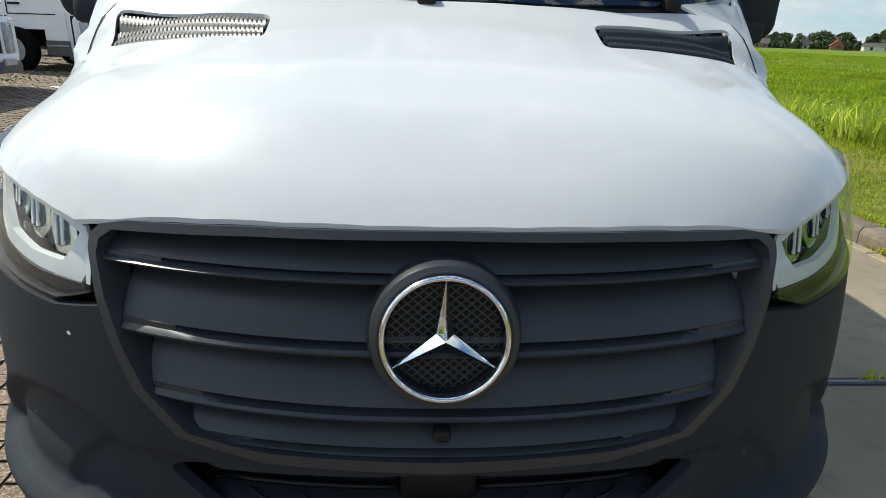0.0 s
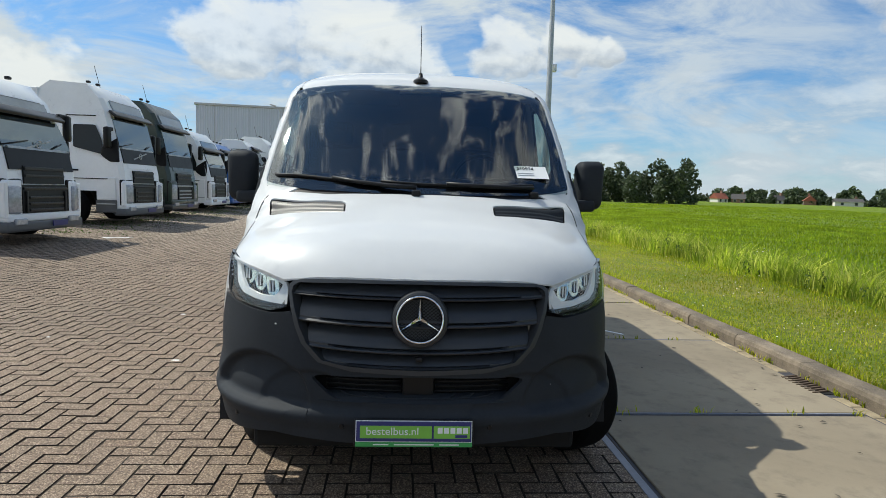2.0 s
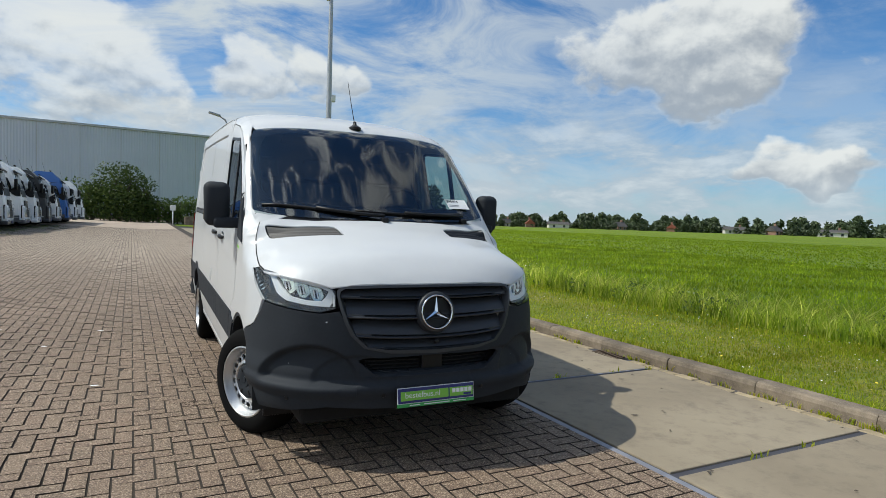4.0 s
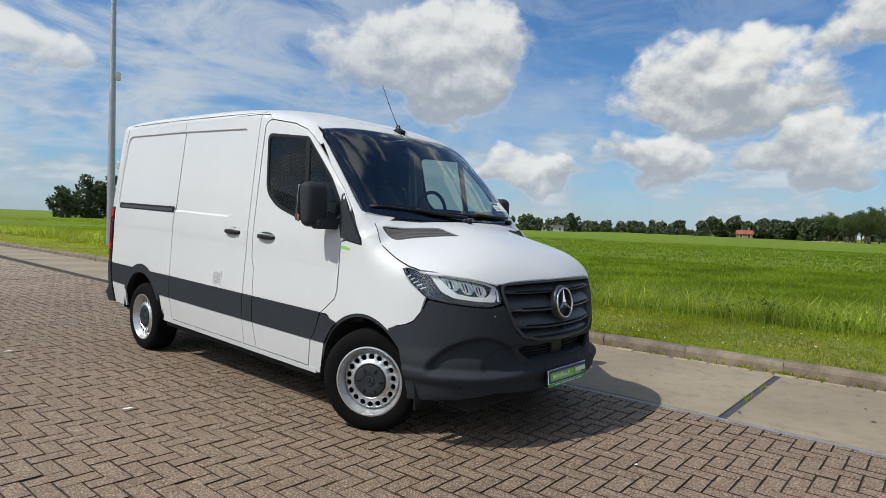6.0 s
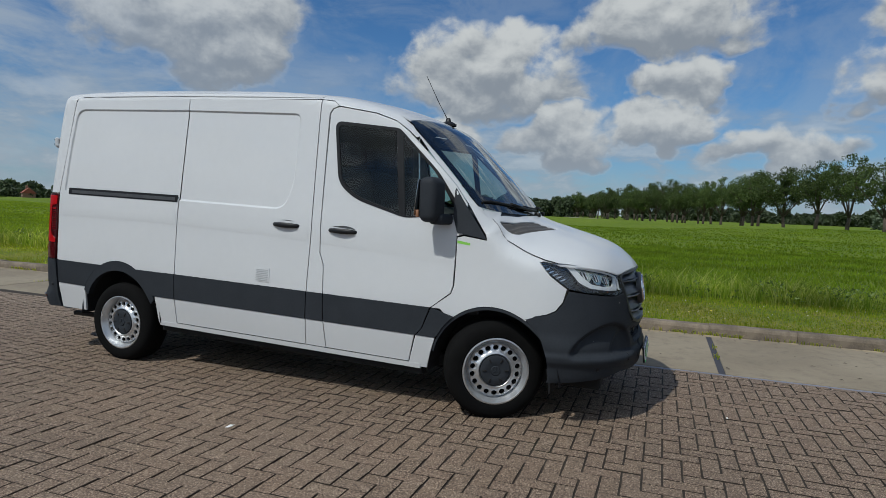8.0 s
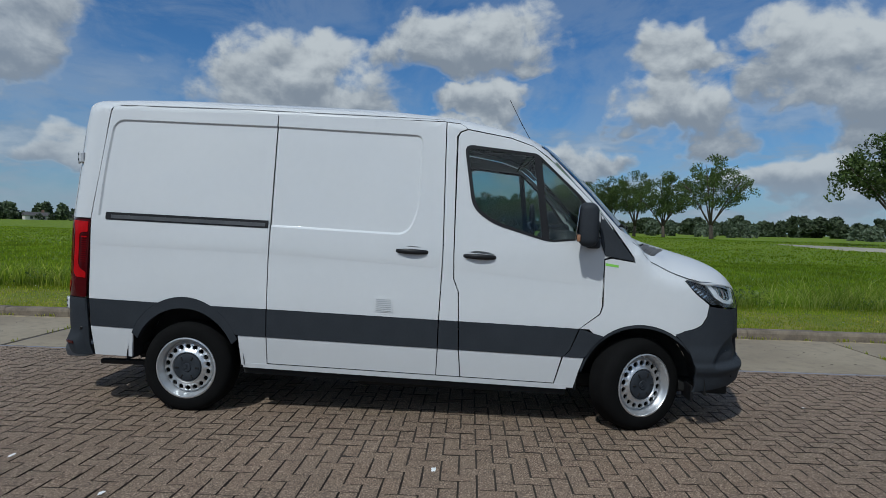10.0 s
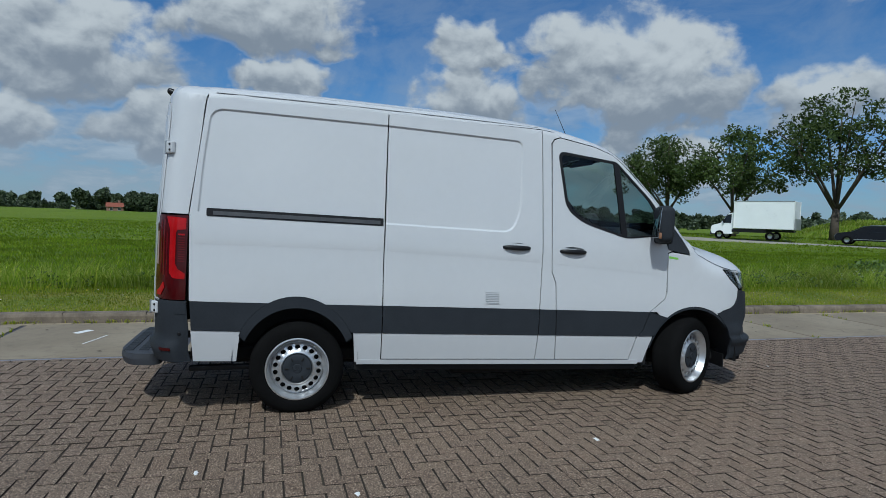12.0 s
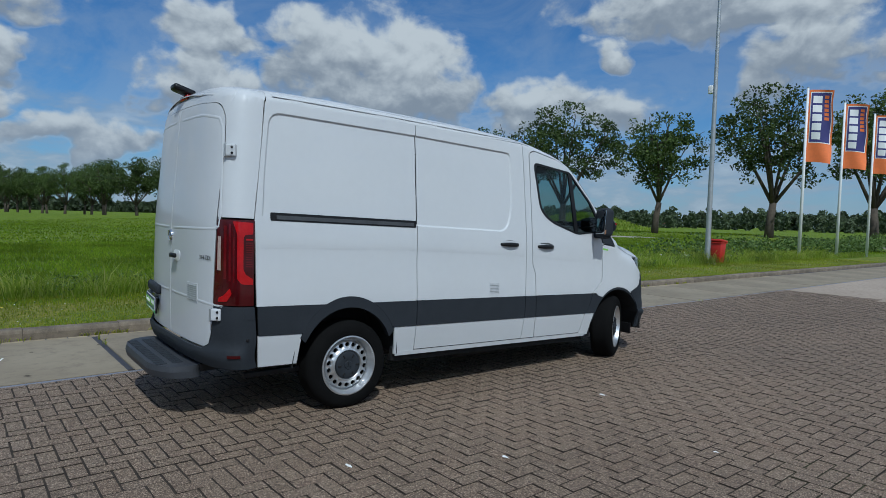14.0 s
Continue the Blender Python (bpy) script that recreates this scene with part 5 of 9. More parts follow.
# rear: doors, lamps, bumper, step
for s in (-1, 1):
    m = s > 0
    u0 = -0.62 * math.pi / 2
    pil = [(u0 - 0.060, 2.33), (u0 - 0.041, 2.238), (u0 - 0.039, 2.0), (u0 - 0.027, 1.75), (u0 - 0.007, 1.395), (tx(-0.83, 1.395), 1.395), (tx(-0.815, 1.9), 1.9), (tx(-0.793, 2.103), 2.103, 0.07), (tx(-0.722, 2.203), 2.203, 0.05), (tx(-0.40, 2.222), 2.222), (0.0, 2.23), (0.0, 2.325), (tx(-0.40, 2.325), 2.325), (tx(-0.72, 2.33), 2.33)]
    panel("rear_corner", [rounded(pil, 0.0, 5)], tailwrap, M_WHITE, van, "white rear corner pillar", step=0.05, lip=0.012, mirror=m)
    lamp_line = [(u0 - 0.012, 1.385), (tx(-0.835, 1.385), 1.38), (tx(-0.825, 0.79), 0.79), (u0 - 0.006, 0.79)]
    lamp = panel("tail_lamp", [rounded(lamp_line, 0.01)], tailwrap, M_DARKRED, van, "tall red tail lamp", step=0.03, out=0.006, lip=0.02, mirror=m)
    ui = tx(-0.842, 1.0)

    def lens(x, h):
        """A place on the lamp: x from the door to the side, h from foot to top."""
        return (ui + (u0 - 0.014 - ui) * x, 0.795 + 0.585 * h)
    bright = [lens(*p) for p in ((0.36, 0.985), (0.97, 0.975), (0.97, 0.84), (0.72, 0.83), (0.66, 0.80), (0.66, 0.42), (0.74, 0.36), (0.97, 0.31), (0.97, 0.24), (0.60, 0.25), (0.48, 0.31), (0.48, 0.83))]
    panel("red_lens", [rounded(bright, 0.012)], tailwrap, M_RED, lamp, "bright red lens band", step=0.03, out=0.010, lip=0.004, mirror=m)
    panel("red_lens", [rounded([lens(*p) for p in ((0.30, 0.20), (0.34, 0.13), (0.22, 0.035), (0.04, 0.03), (0.06, 0.08), (0.16, 0.11))], 0.008)], tailwrap, M_RED, lamp, "bright red lens band", step=0.03, out=0.010, lip=0.004, mirror=m)
    for x0, x1, h0, h1 in ((0.16, 0.22, 0.30, 0.93), (0.27, 0.32, 0.28, 0.95), (0.37, 0.41, 0.26, 0.80)):
        panel("inner_band", [[lens(x0, h0), lens(x1, h0), lens(x1, h1), lens(x0, h1)]], tailwrap, M_DEEPRED, lamp, step=0.1, out=0.008, lip=0.003, mirror=m)
    for k in range(11):
        h = 0.45 + 0.028 * k
        panel("rib", [[lens(0.74, h), lens(0.95, h), lens(0.95, h + 0.012), lens(0.74, h + 0.012)]], tailwrap, M_DEEPRED, lamp, step=0.2, out=0.009, lip=0.003, mirror=m)
    panel("bright_bar", [[lens(0.74, 0.765), lens(0.95, 0.765), lens(0.95, 0.785), lens(0.74, 0.785)]], tailwrap, M_RED, lamp, step=0.2, out=0.012, lip=0.004, mirror=m)
    panel("clear_lens", [[lens(0.03, 0.40), lens(0.10, 0.40), lens(0.10, 0.80), lens(0.04, 0.80)]], tailwrap, M_CLEARLENS, lamp, step=0.1, out=0.009, lip=0.003, mirror=m)
    hb = 0.828
    door = [(-0.004, 2.222), (tx(-0.40, 2.217), 2.217), (tx(-0.72, 2.197), 2.197, 0.05), (tx(-0.788, 2.10), 2.10, 0.07), (tx(-0.810, 1.9), 1.9), (tx(-0.823, 1.39), 1.39), (tx(-0.818, 0.78), 0.78), (tx(-0.80, 0.60), 0.60), (tx(-0.76, 0.50), 0.50), (tx(-0.70, 0.475), 0.475), (-0.004, 0.475)]
    rd = panel("rear_door", [rounded(door, 0.0, 5)], tailwrap, M_WHITE, van, "white rear door", step=0.05, out=0.004, lip=0.014, mirror=m)
    for pts in ([(-0.06, 2.13), (-0.35, 2.125), (-0.52, 2.09), (-0.555, 2.02), (-0.575, 1.42), (-0.56, 1.33), (-0.50, 1.31), (-0.05, 1.30)], [(-0.03, 0.80), (-0.30, 0.80), (-0.60, 0.775)]):
        bm = bmesh.new()
        prev = None
        pts = [(p[0] + (q[0] - p[0]) * i / 8, p[1] + (q[1] - p[1]) * i / 8) for p, q in zip(pts, pts[1:]) for i in range(8)] + [pts[-1]]
        for i, (u, z) in enumerate(pts):
            ua, za = pts[max(i - 1, 0)]
            ub, zb = pts[min(i + 1, len(pts) - 1)]
            d = Vector((ub - ua, zb - za)).normalized()
            row = [bm.verts.new(tailwrap(u - d.y * k, z + d.x * k, o)) for k, o in ((-0.012, 0.0035), (0.0, 0.0085), (0.012, 0.0035))]
            if prev:
                bm.faces.new((prev[0], prev[1], row[1], row[0]))
                bm.faces.new((prev[1], prev[2], row[2], row[1]))
            prev = row
        if m:
            bmesh.ops.transform(bm, matrix=Matrix.Diagonal((-1, 1, 1, 1)), verts=bm.verts)
        part("pressed_edge", bm, M_WHITE, rd, smooth=True)
    for z in (1.86, 0.72):
        c = tailwrap(tx(-0.86, z), z, 0.012)
        seat_m = Matrix.Translation(c) @ Euler((0, 0, radians(38))).to_matrix().to_4x4()
        if m:
            seat_m = Matrix.Diagonal((-1, 1, 1, 1)) @ seat_m
        bm = box(0.075, 0.036, 0.085, (0, 0, 0), 0.010)
        bmesh.ops.transform(bm, matrix=seat_m, verts=bm.verts)
        hinge = part("hinge", bm, M_WHITE, rd, "white door hinge")
        for k in (-1, 1):
            bm = lathe([(0.0, 0.006), (0.007, 0.005), (0.009, 0.0), (0.009, -0.01)], 12)
            bmesh.ops.transform(bm, matrix=seat_m @ Matrix.Translation((-0.018, 0.020, 0.020 * k)) @ Euler((0, 0, radians(90))).to_matrix().to_4x4(), verts=bm.verts)
            part("bolt", bm, M_BLACK, hinge)
        bm = box(0.016, 0.020, 0.095, (0.040, 0.012, 0), 0.006)
        bmesh.ops.transform(bm, matrix=seat_m, verts=bm.verts)
        part("knuckle", bm, M_GALV, hinge)
    if not m:
        u = tx(-0.11, 1.09)
        hb_ = rounded([(-0.155, 1.045), (-0.05, 1.045), (-0.05, 1.13), (-0.155, 1.13)], 0.04, 5)
        h = panel("handle_bowl", [hb_], tailwrap, M_SIGNWHITE, rd, out=0.006, lip=0.004, mirror=m)
        part("handle", box(0.12, 0.03, 0.035, tailwrap(-0.10, 1.087, 0.035), 0.010), M_BLACK, h, "black rear door handle", smooth=50)
        c = tailwrap(0.0, 1.235, 0.012)
        bm = lathe([(0.038, 0.004), (0.042, 0.008), (0.046, 0.004), (0.046, -0.008)], 32)
        bmesh.ops.transform(bm, matrix=Matrix.Translation(c) @ Euler((0, 0, radians(90))).to_matrix().to_4x4(), verts=bm.verts)
        rb = part("badge", bm, M_CHROME, rd, "small chrome star badge", smooth=True)
        bm = lathe([(0.0, -0.004), (0.041, -0.002)], 28)
        bmesh.ops.transform(bm, matrix=Matrix.Translation(c) @ Euler((0, 0, radians(90))).to_matrix().to_4x4(), verts=bm.verts)
        part("badge_back", bm, M_BLACK, rb)
        bm = bmesh.new()
        ap = bm.verts.new((0, 0.008, 0))
        tp = [bm.verts.new((0.038 * math.sin(k * 2 * math.pi / 3), 0.003, 0.038 * math.cos(k * 2 * math.pi / 3))) for k in range(3)]
        ve = [bm.verts.new((0.007 * math.sin((k + 0.5) * 2 * math.pi / 3), 0.002, 0.007 * math.cos((k + 0.5) * 2 * math.pi / 3))) for k in range(3)]
        for k in range(3):
            bm.faces.new((ap, tp[k], ve[k]))
            bm.faces.new((ap, ve[k], tp[(k + 1) % 3]))
        bmesh.ops.transform(bm, matrix=Matrix.Translation(c), verts=bm.verts)
        part("star", bm, M_CHROME, rb)
        p0, p1 = tailwrap(-0.53, 1.105), tailwrap(-0.35, 1.105)
        mt = Matrix.Translation(tailwrap(-0.44, 1.105, 0.008)) @ Euler((0, 0, math.atan2(p0.y - p1.y, p0.x - p1.x))).to_matrix().to_4x4()
        lettering("model_number", "314 CDI", 0.044, (0, 0, 0), M_GRILLE, rd, mt)
        vt = panel("rear_vent", [[(-0.37, 0.775), (-0.255, 0.775), (-0.255, 0.91), (-0.37, 0.91)]], tailwrap, M_WHITE, rd, "white louvred vent", out=0.008, lip=0.004, step=0.2)
        for k in range(8):
            z = 0.785 + 0.0145 * k
            panel("slot", [[(-0.36, z), (-0.265, z), (-0.265, z + 0.005), (-0.36, z + 0.005)]], tailwrap, M_GALV, vt, out=0.0095, lip=0.002, step=0.3)
    else:
        mt = Matrix.Translation(tailwrap(0.34, 0.635, 0.03)) @ Euler((radians(0), 0, radians(180 - 6))).to_matrix().to_4x4()
        sign_plate(mt, rd, "plate_holder")
        part("plate_lamp_bar", box(0.50, 0.05, 0.085, tailwrap(0.32, 0.77, 0.012), 0.025, (0, 0, -5)), M_PLASTIC, rd, "dark number lamp bar", smooth=50)
rb = [(0.0, 0.468), (tx(-0.70, 0.468), 0.468), (tx(-0.765, 0.495), 0.495), (tx(-0.808, 0.60), 0.60), (tx(-0.828, 0.782), 0.782), (-0.974 - 0.012, 0.782), (-0.974 - 0.026, 0.57), (-0.974 - 0.012, 0.345), (tx(-0.80, 0.345), 0.345), (tx(-0.40, 0.36), 0.36), (0.0, 0.36)]
rb_line = rb + [(-u, z) for u, z in reversed(rb[1:-1])]
rbump = panel("rear_bumper", [rb_line], lambda u, z, out=0.0: tailwrap(u, z, out + 0.035 * smooth(0.52, 0.44, z) * smooth(0.97, 0.80, abs(u))), M_PLASTIC, van, "dark grey plastic rear bumper", step=0.04, out=0.008, lip=0.02)
for s in (-1, 1):
    panel("reflector", [[(-0.80, 0.428), (-0.66, 0.428), (-0.66, 0.448), (-0.80, 0.448)]], tailwrap, M_DARKRED, rbump, "red reflector", out=0.05, lip=0.02, step=0.1, mirror=s > 0)
    panel("corner_cap", [[(-0.982, 0.778), (-0.84, 0.778), (-0.84, 0.69), (-0.982, 0.69)]], tailwrap, M_PLASTIC, rbump, out=0.011, lip=0.008, step=0.05, mirror=s > 0)
    bm = lathe([(0.0, 0.003), (0.009, 0.003), (0.012, 0.0), (0.012, -0.01)], 14)
    p, q = tailwrap(-0.90, 0.55, 0.010), tailwrap(-0.90, 0.55, 0.1)
    bmesh.ops.transform(bm, matrix=Matrix.Translation(p) @ (q - p).to_track_quat("X", "Z").to_matrix().to_4x4(), verts=bm.verts)
    if s > 0:
        bmesh.ops.transform(bm, matrix=Matrix.Diagonal((-1, 1, 1, 1)), verts=bm.verts)
    part("parking_sensor", bm, M_BLACK, rbump)
# step behind the bumper
bm = bmesh.new()
line = rounded([(-0.64, 5.44), (-0.62, 5.64), (-0.42, 5.75), (0.42, 5.75), (0.62, 5.64), (0.64, 5.44)], 0.12, 6)
lo = [bm.verts.new((x, y - 0.012, 0.318)) for x, y in line]
mid = [bm.verts.new((x, y, 0.365)) for x, y in line]
hi = [bm.verts.new((x * 0.995, y - 0.008, 0.405)) for x, y in line]
n = len(line)
for a, b in ((lo, mid), (mid, hi)):
    for k in range(n):
        bm.faces.new((a[k], a[(k + 1) % n], b[(k + 1) % n], b[k]))
bm.faces.new(hi)
bm.faces.new(list(reversed(lo)))
step_ob = part("rear_step", bm, material("grey_step_plastic", (0.034, 0.037, 0.044), 0.55, var=0.2, scale=4.0, bump=0.3, bump_scale=300.0), van, "grey plastic rear step")
for r, (y0, y1) in enumerate(((5.53, 5.60), (5.64, 5.71))):
    for k in range(14):
        x = -0.46 + k * 0.92 / 13
        part("tread", box(0.055, y1 - y0, 0.006, (x, (y0 + y1) / 2, 0.407), 0.002), M_PLASTIC, step_ob)
for x in (-0.45, 0.45):
    part("step_bracket", box(0.06, 0.45, 0.06, (x, 5.32, 0.345), 0.008), M_BLACK, step_ob)
# camera unit on the roof edge
bm = box(0.14, 0.17, 0.05, (0, 0, 0), 0.02)
for v in bm.verts:
    v.co.z += 0.25 * max(0, v.co.y) * 0.4
    v.co.x *= 1 - 0.9 * max(0.0, v.co.y)
bmesh.ops.transform(bm, matrix=pose(0, 5.41, 2.452, 14, 0, 0), verts=bm.verts)
cu = part("rear_camera", bm, M_BLACK, van, "black reversing camera with brake light", smooth=50)
part("brake_light", box(0.20, 0.10, 0.04, (0, 5.36, 2.395), 0.012), M_RED, cu, "red high brake light")
part("camera_foot", box(0.24, 0.14, 0.04, (0, 5.33, 2.375), 0.012), M_BLACK, cu)


# wheels
def build_wheel(name, at, turn):
    w = empty(name, at)
    w.parent = van
    w["label"] = "black tyre on a silver steel wheel"
    R = 0.348
    tyre = lathe([(0.232, 0.0), (0.240, -0.010), (0.262, -0.014), (0.300, -0.012), (0.325, 0.002), (0.338, 0.018), (0.346, 0.034), (R, 0.05), (R, 0.17), (0.346, 0.19), (0.325, 0.215), (0.262, 0.228), (0.232, 0.215)], 72)
    for v in tyre.verts:
        # the tread's blocks, and the flat where it stands
        r = math.hypot(v.co.y, v.co.z)
        if r > 0.344:
            a = math.atan2(v.co.z, v.co.y)
            k = 1 - 0.010 * (math.sin(a * 36) > 0.2)
            v.co.y *= k
            v.co.z *= k
        v.co.z = max(v.co.z, -R + 0.008)
    part("tyre", tyre, M_RUBBER, w, "black rubber tyre", smooth=35)
    bm = lathe([(0.236, 0.004), (0.233, -0.008), (0.224, -0.010), (0.218, 0.0), (0.214, 0.018), (0.205, 0.030), (0.200, 0.045), (0.196, 0.060), (0.190, 0.062)], 60)
    part("rim", bm, M_STEEL, w, "scuffed silver steel rim", smooth=40)
    # pierced disc
    bm = bmesh.new()
    holes, rr = 18, 0.0175
    n = holes * 10
    rings = []
    for r, x in ((0.192, 0.060), (0.188, 0.048), (0.181, 0.036)):
        rings.append([bm.verts.new((x, r * math.cos(2 * math.pi * k / n), r * math.sin(2 * math.pi * k / n))) for k in range(n)])
    inner = [[bm.verts.new((x, r * math.cos(2 * math.pi * k / n), r * math.sin(2 * math.pi * k / n))) for k in range(n)] for r, x in ((0.137, 0.024), (0.128, 0.016), (0.118, 0.013), (0.110, 0.022), (0.108, 0.04))]
    for ra, rb_ in list(zip(rings, rings[1:])) + list(zip(inner, inner[1:])):
        for k in range(n):
            bm.faces.new((ra[k], ra[(k + 1) % n], rb_[(k + 1) % n], rb_[k]))
    for h in range(holes):
        c = (h + 0.5) * 10
        ring = []
        for j in range(20):
            t = 2 * math.pi * j / 20
            r = 0.160 + rr * math.cos(t)
            a = 2 * math.pi * (c / n) + rr * 1.12 * math.sin(t) / 0.160
            ring.append(bm.verts.new((0.030, r * math.cos(a), r * math.sin(a))))
        back = [bm.verts.new((0.046, v.co.y, v.co.z)) for v in ring]
        for j in range(20):
            bm.faces.new((ring[j], ring[(j + 1) % 20], back[(j + 1) % 20], back[j]))
        lo_, hi_ = int(c - 5), int(c + 5)
        o = [rings[-1][k % n] for k in range(lo_, hi_ + 1)]
        i_ = [inner[0][k % n] for k in range(lo_, hi_ + 1)]
        # outer half, from the angle below the hole to the one above
        up = [ring[(15 + j) % 20] for j in range(11)]
        for a, b in ((o, up), ):
            for j in range(10):
                bm.faces.new((a[j], a[j + 1], b[j + 1], b[j]))
        dn = [ring[15 - j] for j in range(11)]
        for j in range(10):
            bm.faces.new((i_[j], i_[j + 1], dn[j + 1], dn[j]))
        bm.faces.new((o[0], up[0], i_[0]))
        bm.faces.new((o[-1], i_[-1], up[-1]))
    part("wheel_disc", bm, M_STEEL, w, "silver pierced wheel disc", smooth=35)
    # flat black disc stands in for the shade behind the wheel's holes
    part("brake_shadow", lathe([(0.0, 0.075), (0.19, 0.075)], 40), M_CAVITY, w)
    bm = lathe([(0.0, 0.006), (0.030, 0.004), (0.034, 0.010), (0.052, 0.006), (0.085, 0.006), (0.103, 0.012), (0.108, 0.024), (0.108, 0.04)], 48)
    cap = part("hub_cap", bm, M_PLASTIC, w, "dark grey hub cap", smooth=40)
    for k in range(6):
        a = 2 * math.pi * k / 6
        bm = box(0.012, 0.030, 0.011, (0.006, 0.078, 0), 0.004)
        bmesh.ops.transform(bm, matrix=Euler((a, 0, 0)).to_matrix().to_4x4(), verts=bm.verts)
        part("slot", bm, M_CAVITY, cap)
    for k in range(3):
        a = 2 * math.pi * k / 3
        bm = box(0.006, 0.005, 0.024, (0.004, 0, 0.012), 0.001)
        bmesh.ops.transform(bm, matrix=Euler((a, 0, 0)).to_matrix().to_4x4(), verts=bm.verts)
        part("star_ray", bm, M_PLASTIC, cap)
    w.matrix_local = pose(*at, 0, 0, turn)
    return w


build_wheel("wheel", (-0.972, RW[0], 0.34), 0)
build_wheel("wheel", (0.972, RW[0], 0.34), 180)
build_wheel("wheel", (-0.955, FW[0], 0.34), 26)
build_wheel("wheel", (0.955, FW[0], 0.34), 206)

# wheel housings, underbody
for c, rx in ((WF, 0.47), (WR, 0.46)):
    for s in (-1, 1):
        bm = bmesh.new()
        prev = None
        for k in range(25):
            a = math.pi * k / 24
            y, z = c[0] + rx * math.cos(a), 0.33 + 0.50 * math.sin(a) + RAKE * (c[0] - 2.7)
            row = [bm.verts.new((s * x, y, z)) for x in (0.975, 0.62)]
            if prev:
                bm.faces.new((prev[0], prev[1], row[1], row[0]))
            prev = row
        bm.faces.new([bm.verts.new((s * 0.62, c[0] + rx * math.cos(math.pi * k / 16), 0.33 + 0.50 * math.sin(math.pi * k / 16) + RAKE * (c[0] - 2.7))) for k in range(17)])
        part("wheel_housing", bm, M_LINER, van)
part("underbody", box(1.5, 4.9, 0.10, (0, 2.75, 0.36), 0.02, (radians(1.66) * 57.3, 0, 0)), M_CAVITY, van, "dark underbody")
for s in (-1, 1):
    part("inner_sill", box(0.05, 2.45, 0.12, (s * 0.90, 2.77, 0.33), 0.01, (1.66, 0, 0)), M_CAVITY, van)
part("front_floor", box(1.0, 0.6, 0.04, (0, 0.75, 0.37), 0.01), M_CAVITY, van)
# unseen underside parts, added to block light and deepen the shade below
part("unseen_tray", box(1.0, 0.9, 0.07, (0, 1.25, 0.27), 0.03, seg=2), M_CAVITY, van, "unseen black undertray blocking light under the van")
part("unseen_gearbox", box(0.42, 1.1, 0.22, (0, 2.1, 0.32), 0.08, seg=3), M_CAVITY, van, smooth=40)
part("unseen_tank", box(0.62, 1.25, 0.24, (-0.42, 2.55, 0.30), 0.07, seg=3), M_CAVITY, van, "unseen black tank blocking light under the van", smooth=40)
part("unseen_shaft", tube([(0, 2.6, 0.33), (0, 4.4, 0.34)], 0.04, 10), M_CAVITY, van)
part("unseen_exhaust", tube([(0.38, 1.5, 0.27), (0.38, 2.6, 0.26), (0.44, 3.7, 0.27), (0.34, 4.7, 0.33)], 0.035, 10), M_CAVITY, van)
for s in (-1, 1):
    part("unseen_rail", box(0.09, 4.3, 0.14, (s * 0.48, 2.9, 0.31), 0.015, (1.66, 0, 0)), M_CAVITY, van)
part("rear_axle", tube([(-0.75, RW[0], 0.34), (0.75, RW[0], 0.34)], 0.05, 12), M_BLACK, van)
part("silencer", box(0.3, 0.7, 0.18, (0.3, 4.95, 0.36), 0.06, seg=3), M_GALV, van, smooth=40)
for s in (-1, 1):
    part("mud_flap", box(0.20, 0.015, 0.12, (s * 0.80, 0.62, 0.275), 0.004), M_BLACK, van, "black rubber flap")
    bm = box(0.05, 0.5, 0.04, (s * 0.80, 4.95, 0.33), 0.01)
    part("tow_bracket", bm, M_BLACK, van)

# cab inside
part("bulkhead", box(1.70, 0.03, 1.75, (0, 2.46, 1.32), 0.01), M_INTERIOR, van, "dark bulkhead behind the seats")
part("cab_floor", box(1.75, 1.3, 0.04, (0, 1.8, 0.72), 0.01), M_INTERIOR, van)
bm = box(1.62, 0.62, 0.34, (0, 0, 0), 0.10, seg=4)
for v in bm.verts:
    if v.co.z > 0:
        v.co.z -= 0.10 * max(0.0, -v.co.y) / 0.31
bmesh.ops.transform(bm, matrix=pose(0, 1.34, 1.28, 4, 0, 0), verts=bm.verts)
dash = part("dashboard", bm, M_INTERIOR, van, "dark grey dashboard", smooth=50)
part("instrument_hood", box(0.36, 0.24, 0.10, (0.42, 1.50, 1.46), 0.04, (-8, 0, 0), 3), M_INTERIOR, dash, smooth=50)
part("screen", box(0.24, 0.03, 0.13, (0.02, 1.60, 1.44), 0.01, (-12, 0, 0)), M_BLACK, dash)
bm = lathe([(0.185 + 0.016 * math.cos(a), 0.016 * math.sin(a)) for a in [2 * math.pi * k / 10 for k in range(11)]], 36)
bmesh.ops.transform(bm, matrix=pose(0.42, 1.72, 1.50, 0, 0, 0) @ Euler((radians(-32), 0, radians(90))).to_matrix().to_4x4() @ Matrix.Identity(4), verts=bm.verts)
wheel_s = part("steering_wheel", bm, M_BLACK, van, "black steering wheel", smooth=True)
part("wheel_boss", box(0.30, 0.05, 0.10, (0.42, 1.71, 1.49), 0.02, (-30, 0, 0)), M_BLACK, wheel_s, smooth=50)
